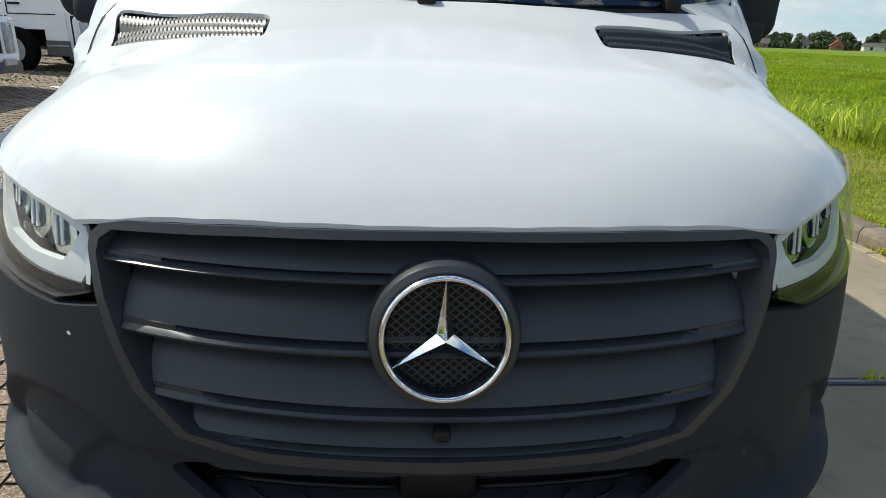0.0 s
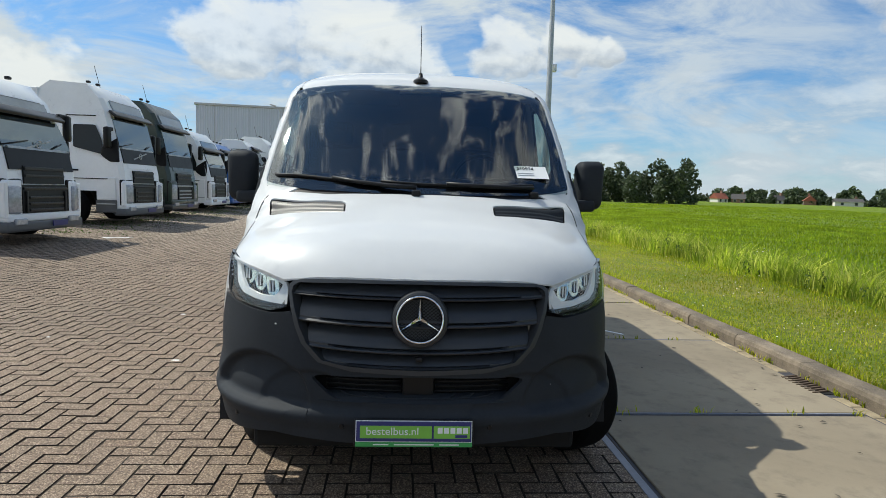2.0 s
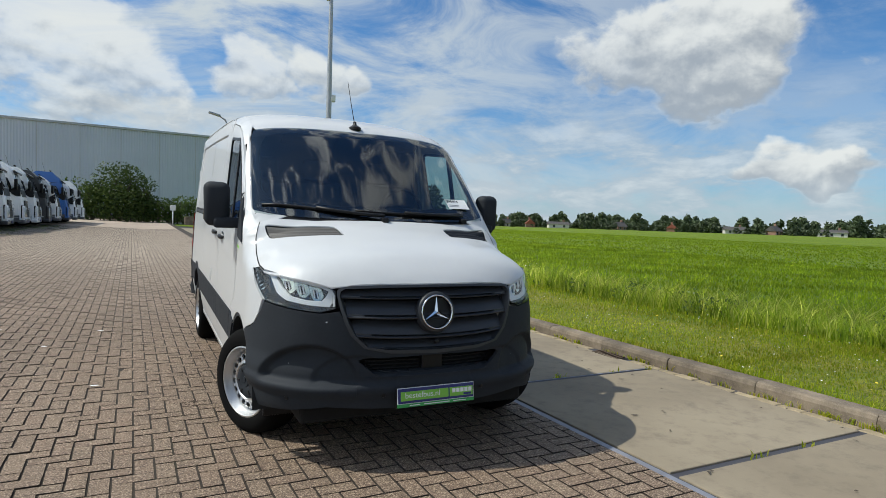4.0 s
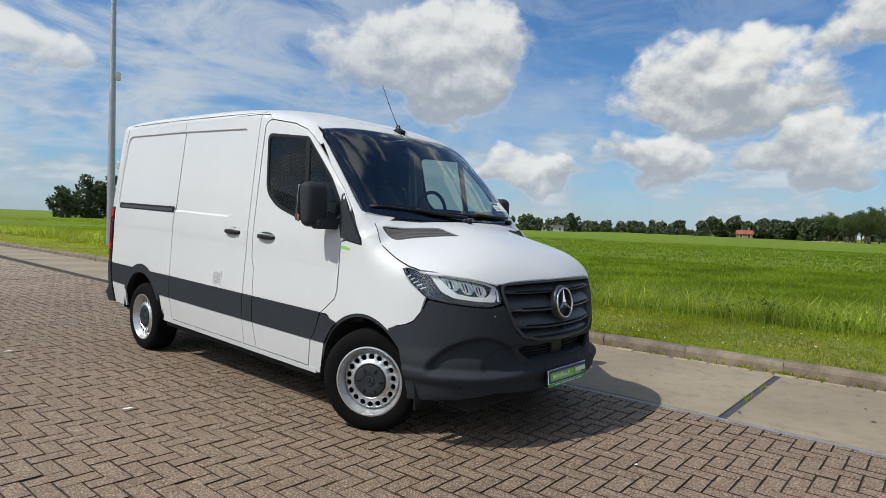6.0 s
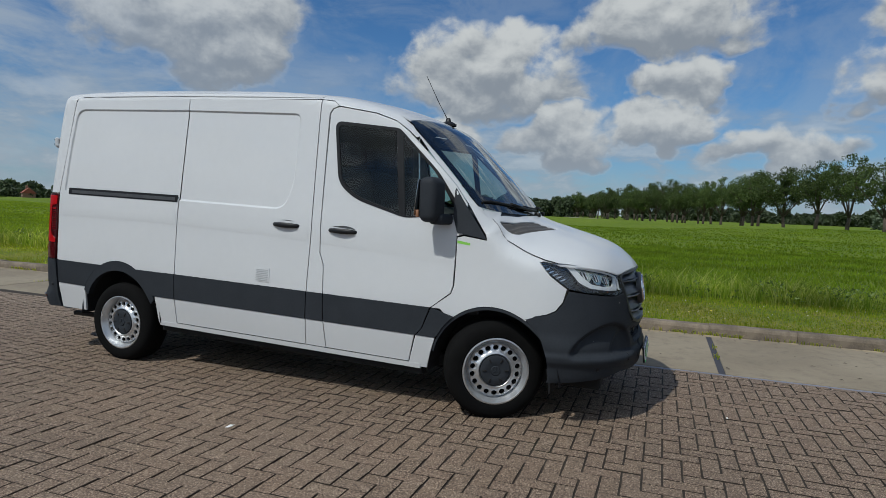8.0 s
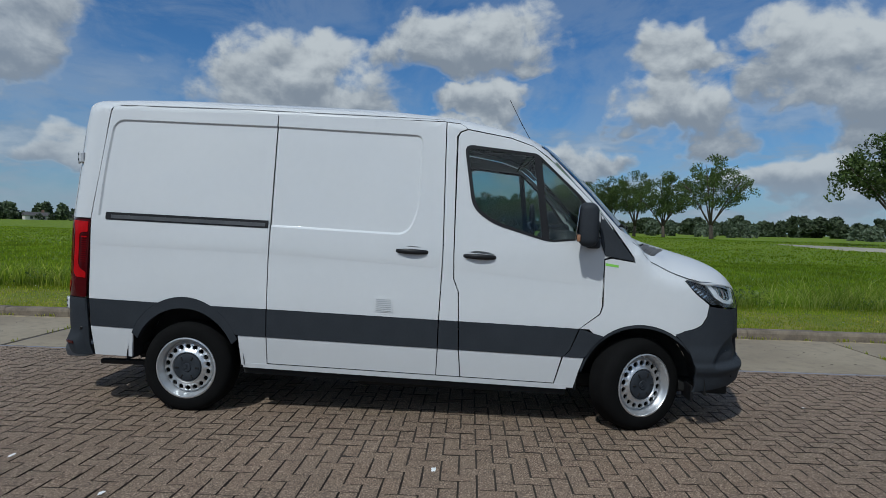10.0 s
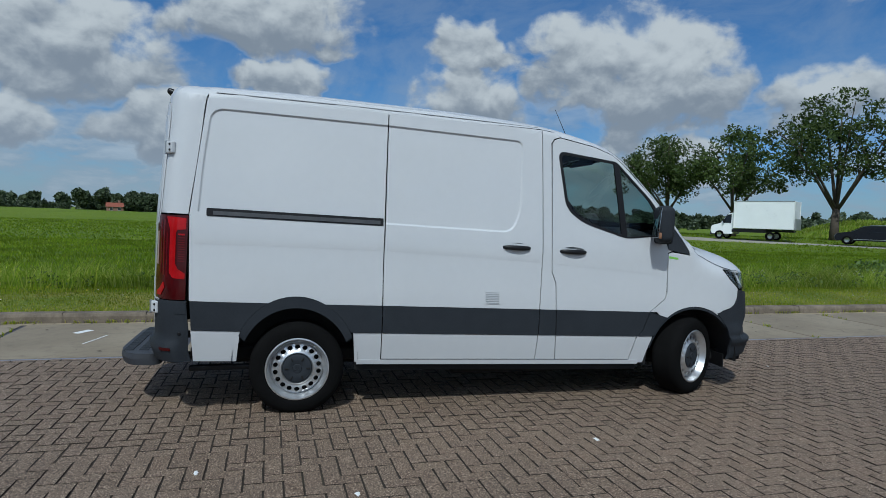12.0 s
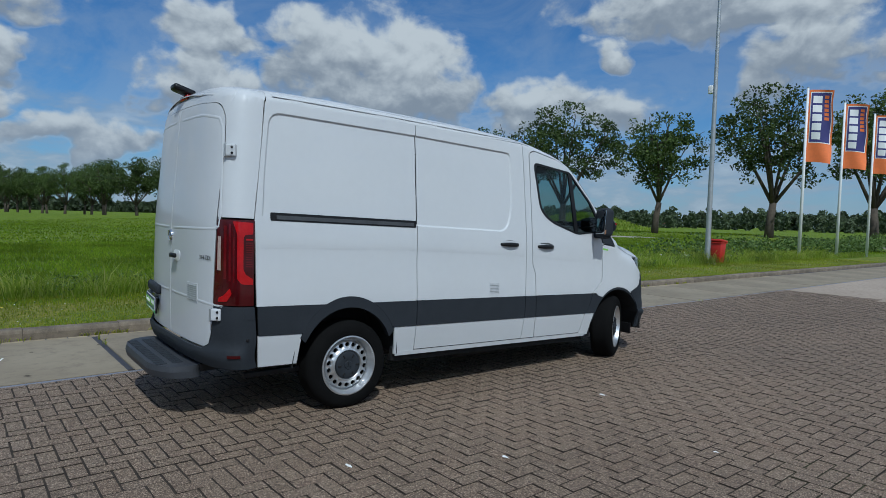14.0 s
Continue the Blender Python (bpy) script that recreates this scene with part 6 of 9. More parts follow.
for x in (0.45, -0.16, -0.62):
    seat = part("seat_cushion", box(0.46, 0.48, 0.16, (x, 2.02, 1.06), 0.05, seg=3), M_FABRIC, van, "dark fabric seat", smooth=50)
    part("seat_back", box(0.44, 0.14, 0.66, (x, 2.28, 1.42), 0.05, (-12, 0, 0), 3), M_FABRIC, seat, smooth=50)
    part("headrest", box(0.24, 0.10, 0.18, (x, 2.36, 1.86), 0.04, (-8, 0, 0), 3), M_FABRIC, seat, smooth=50)
    part("seat_base", box(0.40, 0.40, 0.28, (x, 2.02, 0.86), 0.02), M_INTERIOR, seat)
bm = panel_mesh([[(-0.74, 1.72), (0.74, 1.72), (0.74, 2.44), (-0.74, 2.44)]], crown, 0.08, -0.04, 0)
part("headlining", bm, M_FABRIC, van, "dark headlining")
for x in (-0.36, 0.36):
    part("sun_visor", box(0.44, 0.16, 0.015, (x, 1.80, 2.07), 0.005, (-35, 0, 0)), M_INTERIOR, van)
mst = Matrix.Translation(crown(0.664, 1.16, 0.012)) @ Euler((radians(-46), 0, radians(10))).to_matrix().to_4x4()
stk = flat("windscreen_sticker", 0.20, 0.105, (0, 0, 0), M_SIGNWHITE, ws, mst, 0.001, "white stock-number sticker")
lettering("stock_number", "310974", 0.036, (-0.035, -0.002, 0.028), M_BLACK, stk, mst)
for k in range(2):
    flat("bar", 0.10, 0.005, (-0.04, -0.0015, -0.012 - 0.016 * k), M_GALV, stk, mst, 0.001)
# ---- lawn, verge and plants ----


def blades(name, xy, height, width, mat, label, base, lean=0.35, category="grass"):
    """Many bent grass blades in one mesh: two triangles each."""
    n = len(xy)
    rng = np.random.default_rng(abs(int(xy[0][0] * 1000)) + n)
    a = rng.uniform(0, 2 * np.pi, n)
    h = height * rng.uniform(0.5, 1.25, n)
    w = width * rng.uniform(0.6, 1.4, n)
    z0 = np.array([base(x, y) for x, y in xy])
    dx, dy = np.cos(a) * w, np.sin(a) * w
    b = rng.uniform(0, 2 * np.pi, n)
    l = lean * h * rng.uniform(0.3, 1.3, n)
    p = np.empty((n, 5, 3))
    p[:, 0] = np.stack([xy[:, 0] - dx, xy[:, 1] - dy, z0 - 0.02], 1)
    p[:, 1] = np.stack([xy[:, 0] + dx, xy[:, 1] + dy, z0 - 0.02], 1)
    mx, my = xy[:, 0] + np.cos(b) * l * 0.35, xy[:, 1] + np.sin(b) * l * 0.35
    p[:, 2] = np.stack([mx + dx * 0.7, my + dy * 0.7, z0 + h * 0.6], 1)
    p[:, 3] = np.stack([mx - dx * 0.7, my - dy * 0.7, z0 + h * 0.6], 1)
    p[:, 4] = np.stack([xy[:, 0] + np.cos(b) * l, xy[:, 1] + np.sin(b) * l, z0 + h], 1)
    k = np.arange(n) * 5
    loops = np.stack([k, k + 1, k + 2, k + 3, k + 3, k + 2, k + 4], 1).ravel()
    me = bpy.data.meshes.new(name)
    me.vertices.add(5 * n)
    me.vertices.foreach_set("co", p.ravel())
    me.loops.add(7 * n)
    me.loops.foreach_set("vertex_index", loops.astype(np.int32))
    me.polygons.add(2 * n)
    starts = np.stack([np.arange(n) * 7, np.arange(n) * 7 + 4], 1).ravel()
    me.polygons.foreach_set("loop_start", starts.astype(np.int32))
    me.update(calc_edges=True)
    me.polygons.foreach_set("use_smooth", [False] * len(me.polygons))
    me.materials.append(mat)
    return tagged(new(name, me), label, category, kind="stuff")


def translucent(m, colour, share):
    """Leaves and blades let part of the light through."""
    nt = m.node_tree
    out = [n for n in nt.nodes if n.type == "OUTPUT_MATERIAL"][0]
    old = out.inputs["Surface"].links[0].from_socket
    tr, mx = nt.nodes.new("ShaderNodeBsdfTranslucent"), nt.nodes.new("ShaderNodeMixShader")
    nt.links.new(colour, tr.inputs["Color"])
    mx.inputs[0].default_value = share
    nt.links.new(old, mx.inputs[1])
    nt.links.new(tr.outputs[0], mx.inputs[2])
    nt.links.new(mx.outputs[0], out.inputs["Surface"])


def blade_mat(name, c0, c1, c2):
    def build(g, b, co):
        r = g.node("ShaderNodeNewGeometry").outputs["Random Per Island"]
        pos = g.node("ShaderNodeNewGeometry").outputs["Position"]
        c = g.ramp(r, [(0.0, c0), (0.55, c1), (1.0, c2)])
        f = g.range(g.noise(pos, 0.5, 4.0), 0.3, 0.7, 0.7, 1.3)
        c = g.node("ShaderNodeVectorMath", {0: c, "Scale": f}, operation="SCALE").outputs[0]
        g.tree.links.new(c, b.inputs["Base Color"])
        b.inputs["Roughness"].default_value, b.inputs["Specular IOR Level"].default_value = 0.6, 0.25
        thin.append(g.node("ShaderNodeVectorMath", {0: c, 1: (2.9, 2.6, 1.4)}, operation="MULTIPLY").outputs[0])
    thin = []
    m = material(name, build=build)
    translucent(m, thin[0], 0.70)
    return m


M_BLADE = blade_mat("lawn_blades", (0.115, 0.164, 0.013), (0.175, 0.220, 0.022), (0.252, 0.245, 0.071))
M_TALL = blade_mat("tall_blades", (0.091, 0.147, 0.018), (0.168, 0.224, 0.034), (0.294, 0.315, 0.128))
M_MEADOW = blade_mat("meadow_blades", (0.087, 0.143, 0.012), (0.122, 0.178, 0.015), (0.164, 0.217, 0.027))

rng = np.random.default_rng(7)
lawn_ys = spread(-60, 70, 0.0, 0.6, 1.12)
lawn = strip_sheet("lawn", [KERB1 - 0.01, 3.6, 4.2, 4.8, 5.4, LAWN + 0.3], lawn_ys, lambda x, y: 0.095 + 0.02 * noise.noise(Vector((x * 0.6, y * 0.6, 3))) - (0.0 if x < LAWN else 0.10), M_LAWN, "mown grass verge with daisies behind the kerb", "lawn")
for v in lawn.data.vertices:
    v.co.x += skew(v.co.y)


def lawn_z(x, y):
    return 0.095 + 0.02 * noise.noise(Vector((x * 0.6, y * 0.6, 3)))


def scatter(n, x0, x1, y0, y1, near=0.0, pull=1.0):
    """Random places, denser round the y nearest the camera's walk."""
    x = rng.uniform(x0, x1, n)
    y = near + (y1 - near) * rng.uniform(0, 1, n) ** pull
    half_n = int(n * (near - y0) / (y1 - y0))
    y[:half_n] = near - (near - y0) * rng.uniform(0, 1, half_n) ** pull
    return np.stack([x - 0.015 * np.clip(y, -25, 25), y], 1)


blades("lawn_grass", scatter(70000, KERB1 + 0.01, LAWN + 0.1, -26, 34, 1.0, 1.5), 0.032, 0.006, M_BLADE, "short mown grass blades", lawn_z)
edge = scatter(5000, KERB1, KERB1 + 0.08, -22, 30, 1.0, 1.3)
blades("kerb_grass", edge, 0.075, 0.005, M_BLADE, "ragged grass along the kerb", lawn_z, 0.7)
blades("tall_grass", scatter(70000, LAWN - 0.1, LAWN + 2.6, -32, 45, 1.0, 1.4), 0.30, 0.008, M_TALL, "rough tall grass along the ditch", field_height, 0.6)
blades("meadow_grass", scatter(140000, LAWN + 2.2, 26, -45, 60, 1.0, 1.25), 0.10, 0.018, M_MEADOW, "meadow grass blades", field_height, 0.5)
blades("meadow_grass", scatter(110000, 22, 75, -60, 120, 5.0, 1.0), 0.085, 0.045, M_MEADOW, "meadow grass blades", field_height, 0.5)
# nettles and reeds in clumps
clumps = []
for k in range(420):
    cy = rng.uniform(-28, 40)
    cx = LAWN + rng.uniform(0.1, 1.9) - 0.015 * np.clip(cy, -25, 25)
    m = rng.integers(18, 60)
    clumps.append(np.stack([rng.normal(cx, 0.18, m), rng.normal(cy, 0.30, m)], 1))
for k in range(240):
    cy = -6 - 34 * rng.uniform() ** 0.8
    cx = LAWN + 0.9 + rng.uniform(0.0, 3.2) + 0.12 * max(0.0, -cy - 10)
    m = rng.integers(30, 80)
    clumps.append(np.stack([rng.normal(cx, 0.3, m), rng.normal(cy, 0.4, m)], 1))
blades("ditch_reeds", np.concatenate(clumps), 0.48, 0.012, M_TALL, "clumps of reed and nettle along the ditch", field_height, 0.75, "reeds")


def dots(name, xy, size, z, mat, label, category):
    """Small flower heads: little flat hexagons."""
    verts, faces = [], []
    for i, (x, y) in enumerate(xy):
        s = size * rng.uniform(0.6, 1.3)
        zz = z(x, y)
        tx_, ty_ = rng.uniform(-0.5, 0.5, 2)
        for k in range(6):
            a = k * math.pi / 3
            dx, dy = s * math.cos(a), s * math.sin(a)
            verts.append((x + dx, y + dy, zz + dx * tx_ + dy * ty_))
        faces.append(tuple(range(6 * i, 6 * i + 6)))
    return tagged(mesh_object(name, verts, faces, mat), label, category, kind="stuff")


M_PETAL = material("white_petals", (0.75, 0.75, 0.70), 0.7, var=0.05)
M_YELLOW = material("yellow_petals", (0.65, 0.50, 0.04), 0.7, var=0.05)
dots("daisies", scatter(1000, KERB1 + 0.1, LAWN, -20, 28, 1.0, 1.2), 0.007, lambda x, y: lawn_z(x, y) + 0.045, M_PETAL, "white daisies in the mown verge", "flowers")
dots("dandelions", scatter(160, KERB1 + 0.1, LAWN, -20, 28, 1.0, 1.2), 0.012, lambda x, y: lawn_z(x, y) + 0.05, M_YELLOW, "yellow flowers in the verge", "flowers")
umb = []
for k in range(10):
    cy, cx = rng.uniform(-22, 34), LAWN + rng.uniform(0.1, 1.6)
    umb.append(np.stack([rng.normal(cx - 0.015 * cy, 0.09, 22), rng.normal(cy, 0.09, 22)], 1))
dots("white_umbels", np.concatenate(umb), 0.012, lambda x, y: field_height(x, y) + rng.uniform(0.3, 0.5), M_PETAL, "white flower heads among the tall grass", "flowers")


# ---- trees ----
def leaf_cloud(centres, radii, per, size, seed, squash=0.8):
    r = np.random.default_rng(seed)
    out = []
    for c, rad in zip(centres, radii):
        m = max(6, int(per * (rad / 1.0) ** 2))
        d = r.normal(0, 1, (m, 3))
        d /= np.linalg.norm(d, axis=1)[:, None]
        p = d * (rad * r.uniform(0.45, 1.05, m) ** 0.6)[:, None]
        p[:, 2] *= squash
        out.append(np.array(c) + p)
    p = np.concatenate(out)
    m = len(p)
    u = r.normal(0, 1, (m, 3))
    u /= np.linalg.norm(u, axis=1)[:, None]
    w = np.cross(u, r.normal(0, 1, (m, 3)))
    w /= np.linalg.norm(w, axis=1)[:, None]
    s = (size * r.uniform(0.5, 1.3, m))[:, None]
    quad = np.stack([p - u * s, p + w * s * 0.55, p + u * s, p - w * s * 0.55], 1)
    return quad


def quads_object(name, quad, mat, parent=None):
    m = len(quad)
    me = bpy.data.meshes.new(name)
    me.vertices.add(4 * m)
    me.vertices.foreach_set("co", quad.reshape(-1))
    me.loops.add(4 * m)
    me.loops.foreach_set("vertex_index", np.arange(4 * m, dtype=np.int32))
    me.polygons.add(m)
    me.polygons.foreach_set("loop_start", (np.arange(m) * 4).astype(np.int32))
    me.update(calc_edges=True)
    me.polygons.foreach_set("use_smooth", [False] * len(me.polygons))
    me.materials.append(mat)
    ob = new(name, me)
    ob.parent = parent
    return ob


def join_tubes(tubes):
    bm = bmesh.new()
    for pts, r0, r1, n in tubes:
        t = tube(pts, r0, n, r1 / r0)
        me = bpy.data.meshes.new("tmp")
        t.to_mesh(me)
        t.free()
        bm.from_mesh(me)
        bpy.data.meshes.remove(me)
    return bm


def leaf_mat(name, dark, light):
    def build(g, b, co):
        r = g.node("ShaderNodeNewGeometry").outputs["Random Per Island"]
        o = g.node("ShaderNodeObjectInfo").outputs["Random"]
        c = g.mix(r, dark, light)
        c = g.node("ShaderNodeVectorMath", {0: c, "Scale": g.range(o, 0.0, 1.0, 0.75, 1.2, smooth=False)}, operation="SCALE").outputs[0]
        g.tree.links.new(c, b.inputs["Base Color"])
        b.inputs["Roughness"].default_value, b.inputs["Specular IOR Level"].default_value = 0.55, 0.3
        thin.append(c)
    thin = []
    m = material(name, build=build)
    translucent(m, thin[0], 0.25)
    return m


M_AVENUE = leaf_mat("avenue_leaves", (0.030, 0.058, 0.012), (0.105, 0.150, 0.034))
# far woods lighter and bluer: distance haze is mixed into the leaf colour
M_WOOD = leaf_mat("hazy_wood_leaves", (0.044, 0.067, 0.033), (0.108, 0.14, 0.070))
M_PALE = leaf_mat("willow_leaves", (0.06, 0.085, 0.05), (0.13, 0.16, 0.10))
M_DOCK = leaf_mat("verge_leaves", (0.10, 0.165, 0.030), (0.22, 0.30, 0.075))
M_WEED = leaf_mat("weed_leaves", (0.050, 0.095, 0.018), (0.14, 0.20, 0.05))
M_HEDGE = leaf_mat("hedge_leaves", (0.030, 0.065, 0.012), (0.115, 0.165, 0.035))


def build_tree(at, height, spread_r, seed, label, group, leaves=M_AVENUE):
    """A short trunk, rising limbs, twigs, and leaves in small clumps round the twig ends."""
    r = random.Random(seed)
    t = empty("tree", at, label, "tree", group)
    fork = height * r.uniform(0.20, 0.27)
    lean = Vector((r.uniform(-0.3, 0.3), r.uniform(-0.3, 0.3), 0))
    trunk_r = height * 0.0245
    head = lean + Vector((0, 0, fork))
    tubes = [([(0, 0, -0.2), lean * 0.3 + Vector((0, 0, fork * 0.5)), head], trunk_r * 1.2, trunk_r * 0.85, 10)]
    tips, rads = [], []
    n = r.randint(6, 8)
    for k in range(n):
        a = 2 * math.pi * (k + r.uniform(-0.3, 0.3)) / n
        out = (0.35 if k % 3 == 0 else 0.92) * r.uniform(0.85, 1.05)
        reach = spread_r * out
        top_z = height * (0.95 - 0.33 * out ** 2) * r.uniform(0.95, 1.02)
        end = Vector((math.cos(a) * reach, math.sin(a) * reach, top_z))
        start = lean * r.uniform(0.75, 1.0) + Vector((0, 0, fork * r.uniform(0.9, 1.02)))
        # limbs leave steeply and bend outwards
        m1 = start.lerp(end, 0.35) + Vector((0, 0, height * 0.035))
        m2 = start.lerp(end, 0.7) + Vector((0, 0, height * 0.05))
        limb = [start, m1, m2, end]
        tubes.append((limb, trunk_r * r.uniform(0.42, 0.58), trunk_r * 0.07, 7))
        for j in range(r.randint(7, 9)):
            u = 0.30 + 0.70 * (j + r.random()) / 9
            b = limb[1].lerp(limb[2], (u - 0.35) / 0.35) if u < 0.7 else limb[2].lerp(limb[3], (u - 0.7) / 0.3)
            dirn = Vector((r.gauss(0, 1), r.gauss(0, 1), r.uniform(-0.25, 1.1))).normalized()
            outward = Vector((b.x, b.y, 0)) / max(spread_r, 0.1)
            q = b + (dirn + outward * 0.5).normalized() * spread_r * r.uniform(0.22, 0.42)
            tubes.append(([b, b.lerp(q, 0.5) + Vector((0, 0, 0.12)), q], trunk_r * 0.17, trunk_r * 0.04, 5))
            for i in range(r.randint(4, 6)):
                c = b.lerp(q, r.uniform(0.55, 1.05)) + Vector((r.gauss(0, 0.5), r.gauss(0, 0.5), r.gauss(0.1, 0.4))) * spread_r * 0.16
                roof = height * (0.99 - 0.36 * (math.hypot(c.x, c.y) / spread_r) ** 2)
                c.z = min(c.z, roof)
                if c.z > fork * 1.45:
                    tips.append(c)
                    rads.append(r.uniform(0.38, 0.78))
    # the leafy dome that closes the top
    for k in range(int(9 * spread_r)):
        a, u = r.uniform(0, 2 * math.pi), math.sqrt(r.uniform(0, 1))
        x, y = math.cos(a) * spread_r * u, math.sin(a) * spread_r * u
        tips.append(Vector((x, y, height * (0.98 - 0.36 * u ** 2) - abs(r.gauss(0, 0.07)) * height)))
        rads.append(r.uniform(0.4, 0.85))
    part("trunk", join_tubes(tubes), M_BARK, t, "grey-brown trunk with spreading limbs", smooth=True)
    quads_object("crown", leaf_cloud([tuple(p) for p in tips], rads, 92, 0.155, seed), leaves, t)
    return t


AV = [(13.6, -56.5), (20.6, -52.0), (28.8, -46.2), (36.2, -41.2), (42.9, -36.7), (48.3, -33.0)]
models = []
for k, (x, y) in enumerate(AV):
    models.append(build_tree((x, y, field_height(x, y) - 0.05), (14.0, 14.4, 12.4, 13.1, 10.3, 10.2)[k], (5.6, 5.9, 4.4, 5.8, 4.6, 4.6)[k], 40 + k, "broad roadside tree with bare forked limbs", "avenue trees"))
r_ = random.Random(3)
for k in range(34):
    for row in (0, 1):
        x, y = 82.0 + 8.3 * k + row * 3.0, -30.0 + 2.87 * k - row * 7.5
        x, y = x + r_.uniform(-2.2, 2.2), y + r_.uniform(-1.5, 1.5)
        pick, grown, turned = r_.randrange(1, 6), r_.uniform(0.84, 1.14), r_.uniform(0, 360)
        if r_.random() < 0.12 or row == 1 and k < 7:
            continue
        t = copy_thing(models[pick], pose(x, y, field_height(x, y) - 0.05, 0, 0, turned))
        s = grown * 11.0 / (14.0, 14.4, 12.4, 13.1, 10.3, 10.2)[pick]
        t.scale = (s * 0.94, s * 0.94, s)
for k in range(1, 4):
    x, y = 13.6 - 7.6 * k, -56.5 - 4.6 * k
    copy_thing(models[k], pose(x, y, 0, 0, 0, 70 * k))


def wood(name, azimuths, dist, height, step, mat, label, seed, width=9.0, size=1.1, per=26, gap=0.0, group=""):
    """A far belt of trees: uneven crowns of leaf clumps on short trunks."""
    r = random.Random(seed)
    cs, rs = [], []
    a = azimuths[0]
    while a < azimuths[1]:
        d = dist * r.uniform(0.94, 1.06)
        if r.random() > gap:
            h = height * r.uniform(0.65, 1.15)
            x, y = d * math.cos(radians(a)), d * math.sin(radians(a))
            w = width * r.uniform(0.35, 0.6)
            for z in (0.12, 0.3, 0.5, 0.72, 0.88):
                k = 1 - abs(z - 0.5) * 0.9
                cs.append((x + r.uniform(-1, 1) * w * 0.35, y + r.uniform(-1, 1) * w * 0.35, h * z - 0.4))
                rs.append(w * k * 0.62)
        a += math.degrees(step / dist) * r.uniform(0.6, 1.4)
    ob = quads_object(name, leaf_cloud(cs, rs, per / 2.0, size, seed, 0.85), mat)
    return tagged(ob, label, "trees", group, "stuff")


wood("far_trees", (64.2, 74.5), 150, 9.2, 1.5, M_WOOD, "dark clump of tall trees beyond the meadow", 11, 6.5, 0.42, 120)
wood("far_trees", (22, 63), 330, 8.0, 5.5, M_WOOD, "distant line of trees beyond the meadow", 12, 8.0, 0.9, 40, 0.3)
wood("far_hedge", (18, 66), 318, 3.6, 2.6, M_WOOD, "low distant hedge beyond the meadow", 22, 7.0, 0.7, 30)
wood("far_trees", (18, 62), 420, 8.0, 6.0, M_WOOD, "distant line of trees beyond the meadow", 13, 12.0, 1.4, 30, 0.1)
wood("far_trees", (-18, 9), 440, 8.5, 6.0, M_WOOD, "distant wooded horizon behind the avenue", 23, 13.0, 1.5, 30)
wood("far_trees", (9.5, 17.5), 300, 8.6, 2.2, M_WOOD, "rounded wood on the horizon", 14, 11.0, 0.8, 70)
wood("far_trees", (-80, -14), 430, 11.0, 6.0, M_WOOD, "distant wooded horizon behind the road", 15, 13.0, 1.5, 34)
wood("willow_scrub", (-52, -14), 240, 5.5, 5.0, M_PALE, "pale willow scrub beyond the road", 16, 8.0, 0.7, 36, 0.3)
wood("far_trees", (-84, -46), 290, 9.0, 3.4, M_WOOD, "line of poplars beyond the fields", 17, 7.5, 0.75, 34, 0.12)
wood("far_trees", (80, 100), 520, 10.0, 8.0, M_WOOD, "distant wooded horizon", 18, 14.0, 1.6, 30)
wood("far_trees", (-180, -84), 420, 10.0, 12.0, M_WOOD, "distant wooded horizon", 19, 14.0, 1.8, 20)
wood("far_trees", (112, 180), 420, 10.0, 12.0, M_WOOD, "distant wooded horizon", 20, 14.0, 1.8, 20)


def bush(at, rx, ry, h, seed, label):
    r = random.Random(seed)
    b = empty("bush", at, label, "bush")
    cs, rs = [], []
    for k in range(int(14 * rx * h / 6) + 12):
        a, u = r.uniform(0, 6.28), math.sqrt(r.random())
        z = r.uniform(0.1, 0.92) * h * (1 - 0.45 * u * u)
        cs.append((math.cos(a) * rx * u, math.sin(a) * ry * u, z))
        rs.append(r.uniform(0.5, 0.95) * min(1.3, h * 0.3))
    quads_object("foliage", leaf_cloud(cs, rs, 90, 0.15, seed), M_HEDGE, b)
    stems = [([(r.uniform(-rx, rx) * 0.4, r.uniform(-ry, ry) * 0.4, -0.1), (r.uniform(-rx, rx) * 0.6, r.uniform(-ry, ry) * 0.6, h * 0.7)], 0.06, 0.03, 5) for _ in range(5)]
    part("stems", join_tubes(stems), M_BARK, b)


# green mound beside the road
mx_, my_ = 47.5, -58.0
verts, faces = [], []
for j in range(13):
    for i in range(33):
        a, u = 2 * math.pi * i / 32, j / 12
        rr = 10.5 * u
        verts.append((mx_ + rr * math.cos(a) * 1.4, my_ + rr * math.sin(a), 2.7 * (1 - smooth(0, 1, u)) + 0.4 * noise.noise(Vector((rr * math.cos(a) * 0.3, rr * math.sin(a) * 0.3, 1))) * (1 - u) - 0.1))
for j in range(12):
    for i in range(32):
        faces.append((j * 33 + i, j * 33 + i + 1, (j + 1) * 33 + i + 1, (j + 1) * 33 + i))
tagged(mesh_object("mound", verts, faces, M_FIELD, smooth=True), "low grassy mound of earth beside the road", "mound", kind="structure")
mg = np.stack([rng.normal(mx_, 6.5, 5000), rng.normal(my_, 4.2, 5000)], 1)
blades("mound_grass", mg, 0.35, 0.05, M_TALL, "rough weeds on the mound", lambda x, y: 2.6 * (1 - smooth(0, 1, min(1.0, math.hypot((x - mx_) / 1.4, y - my_) / 10.5))), 0.5)

# leafy weeds in the rough strip behind the mown verge
wr = random.Random(37)
cs, rs = [], []
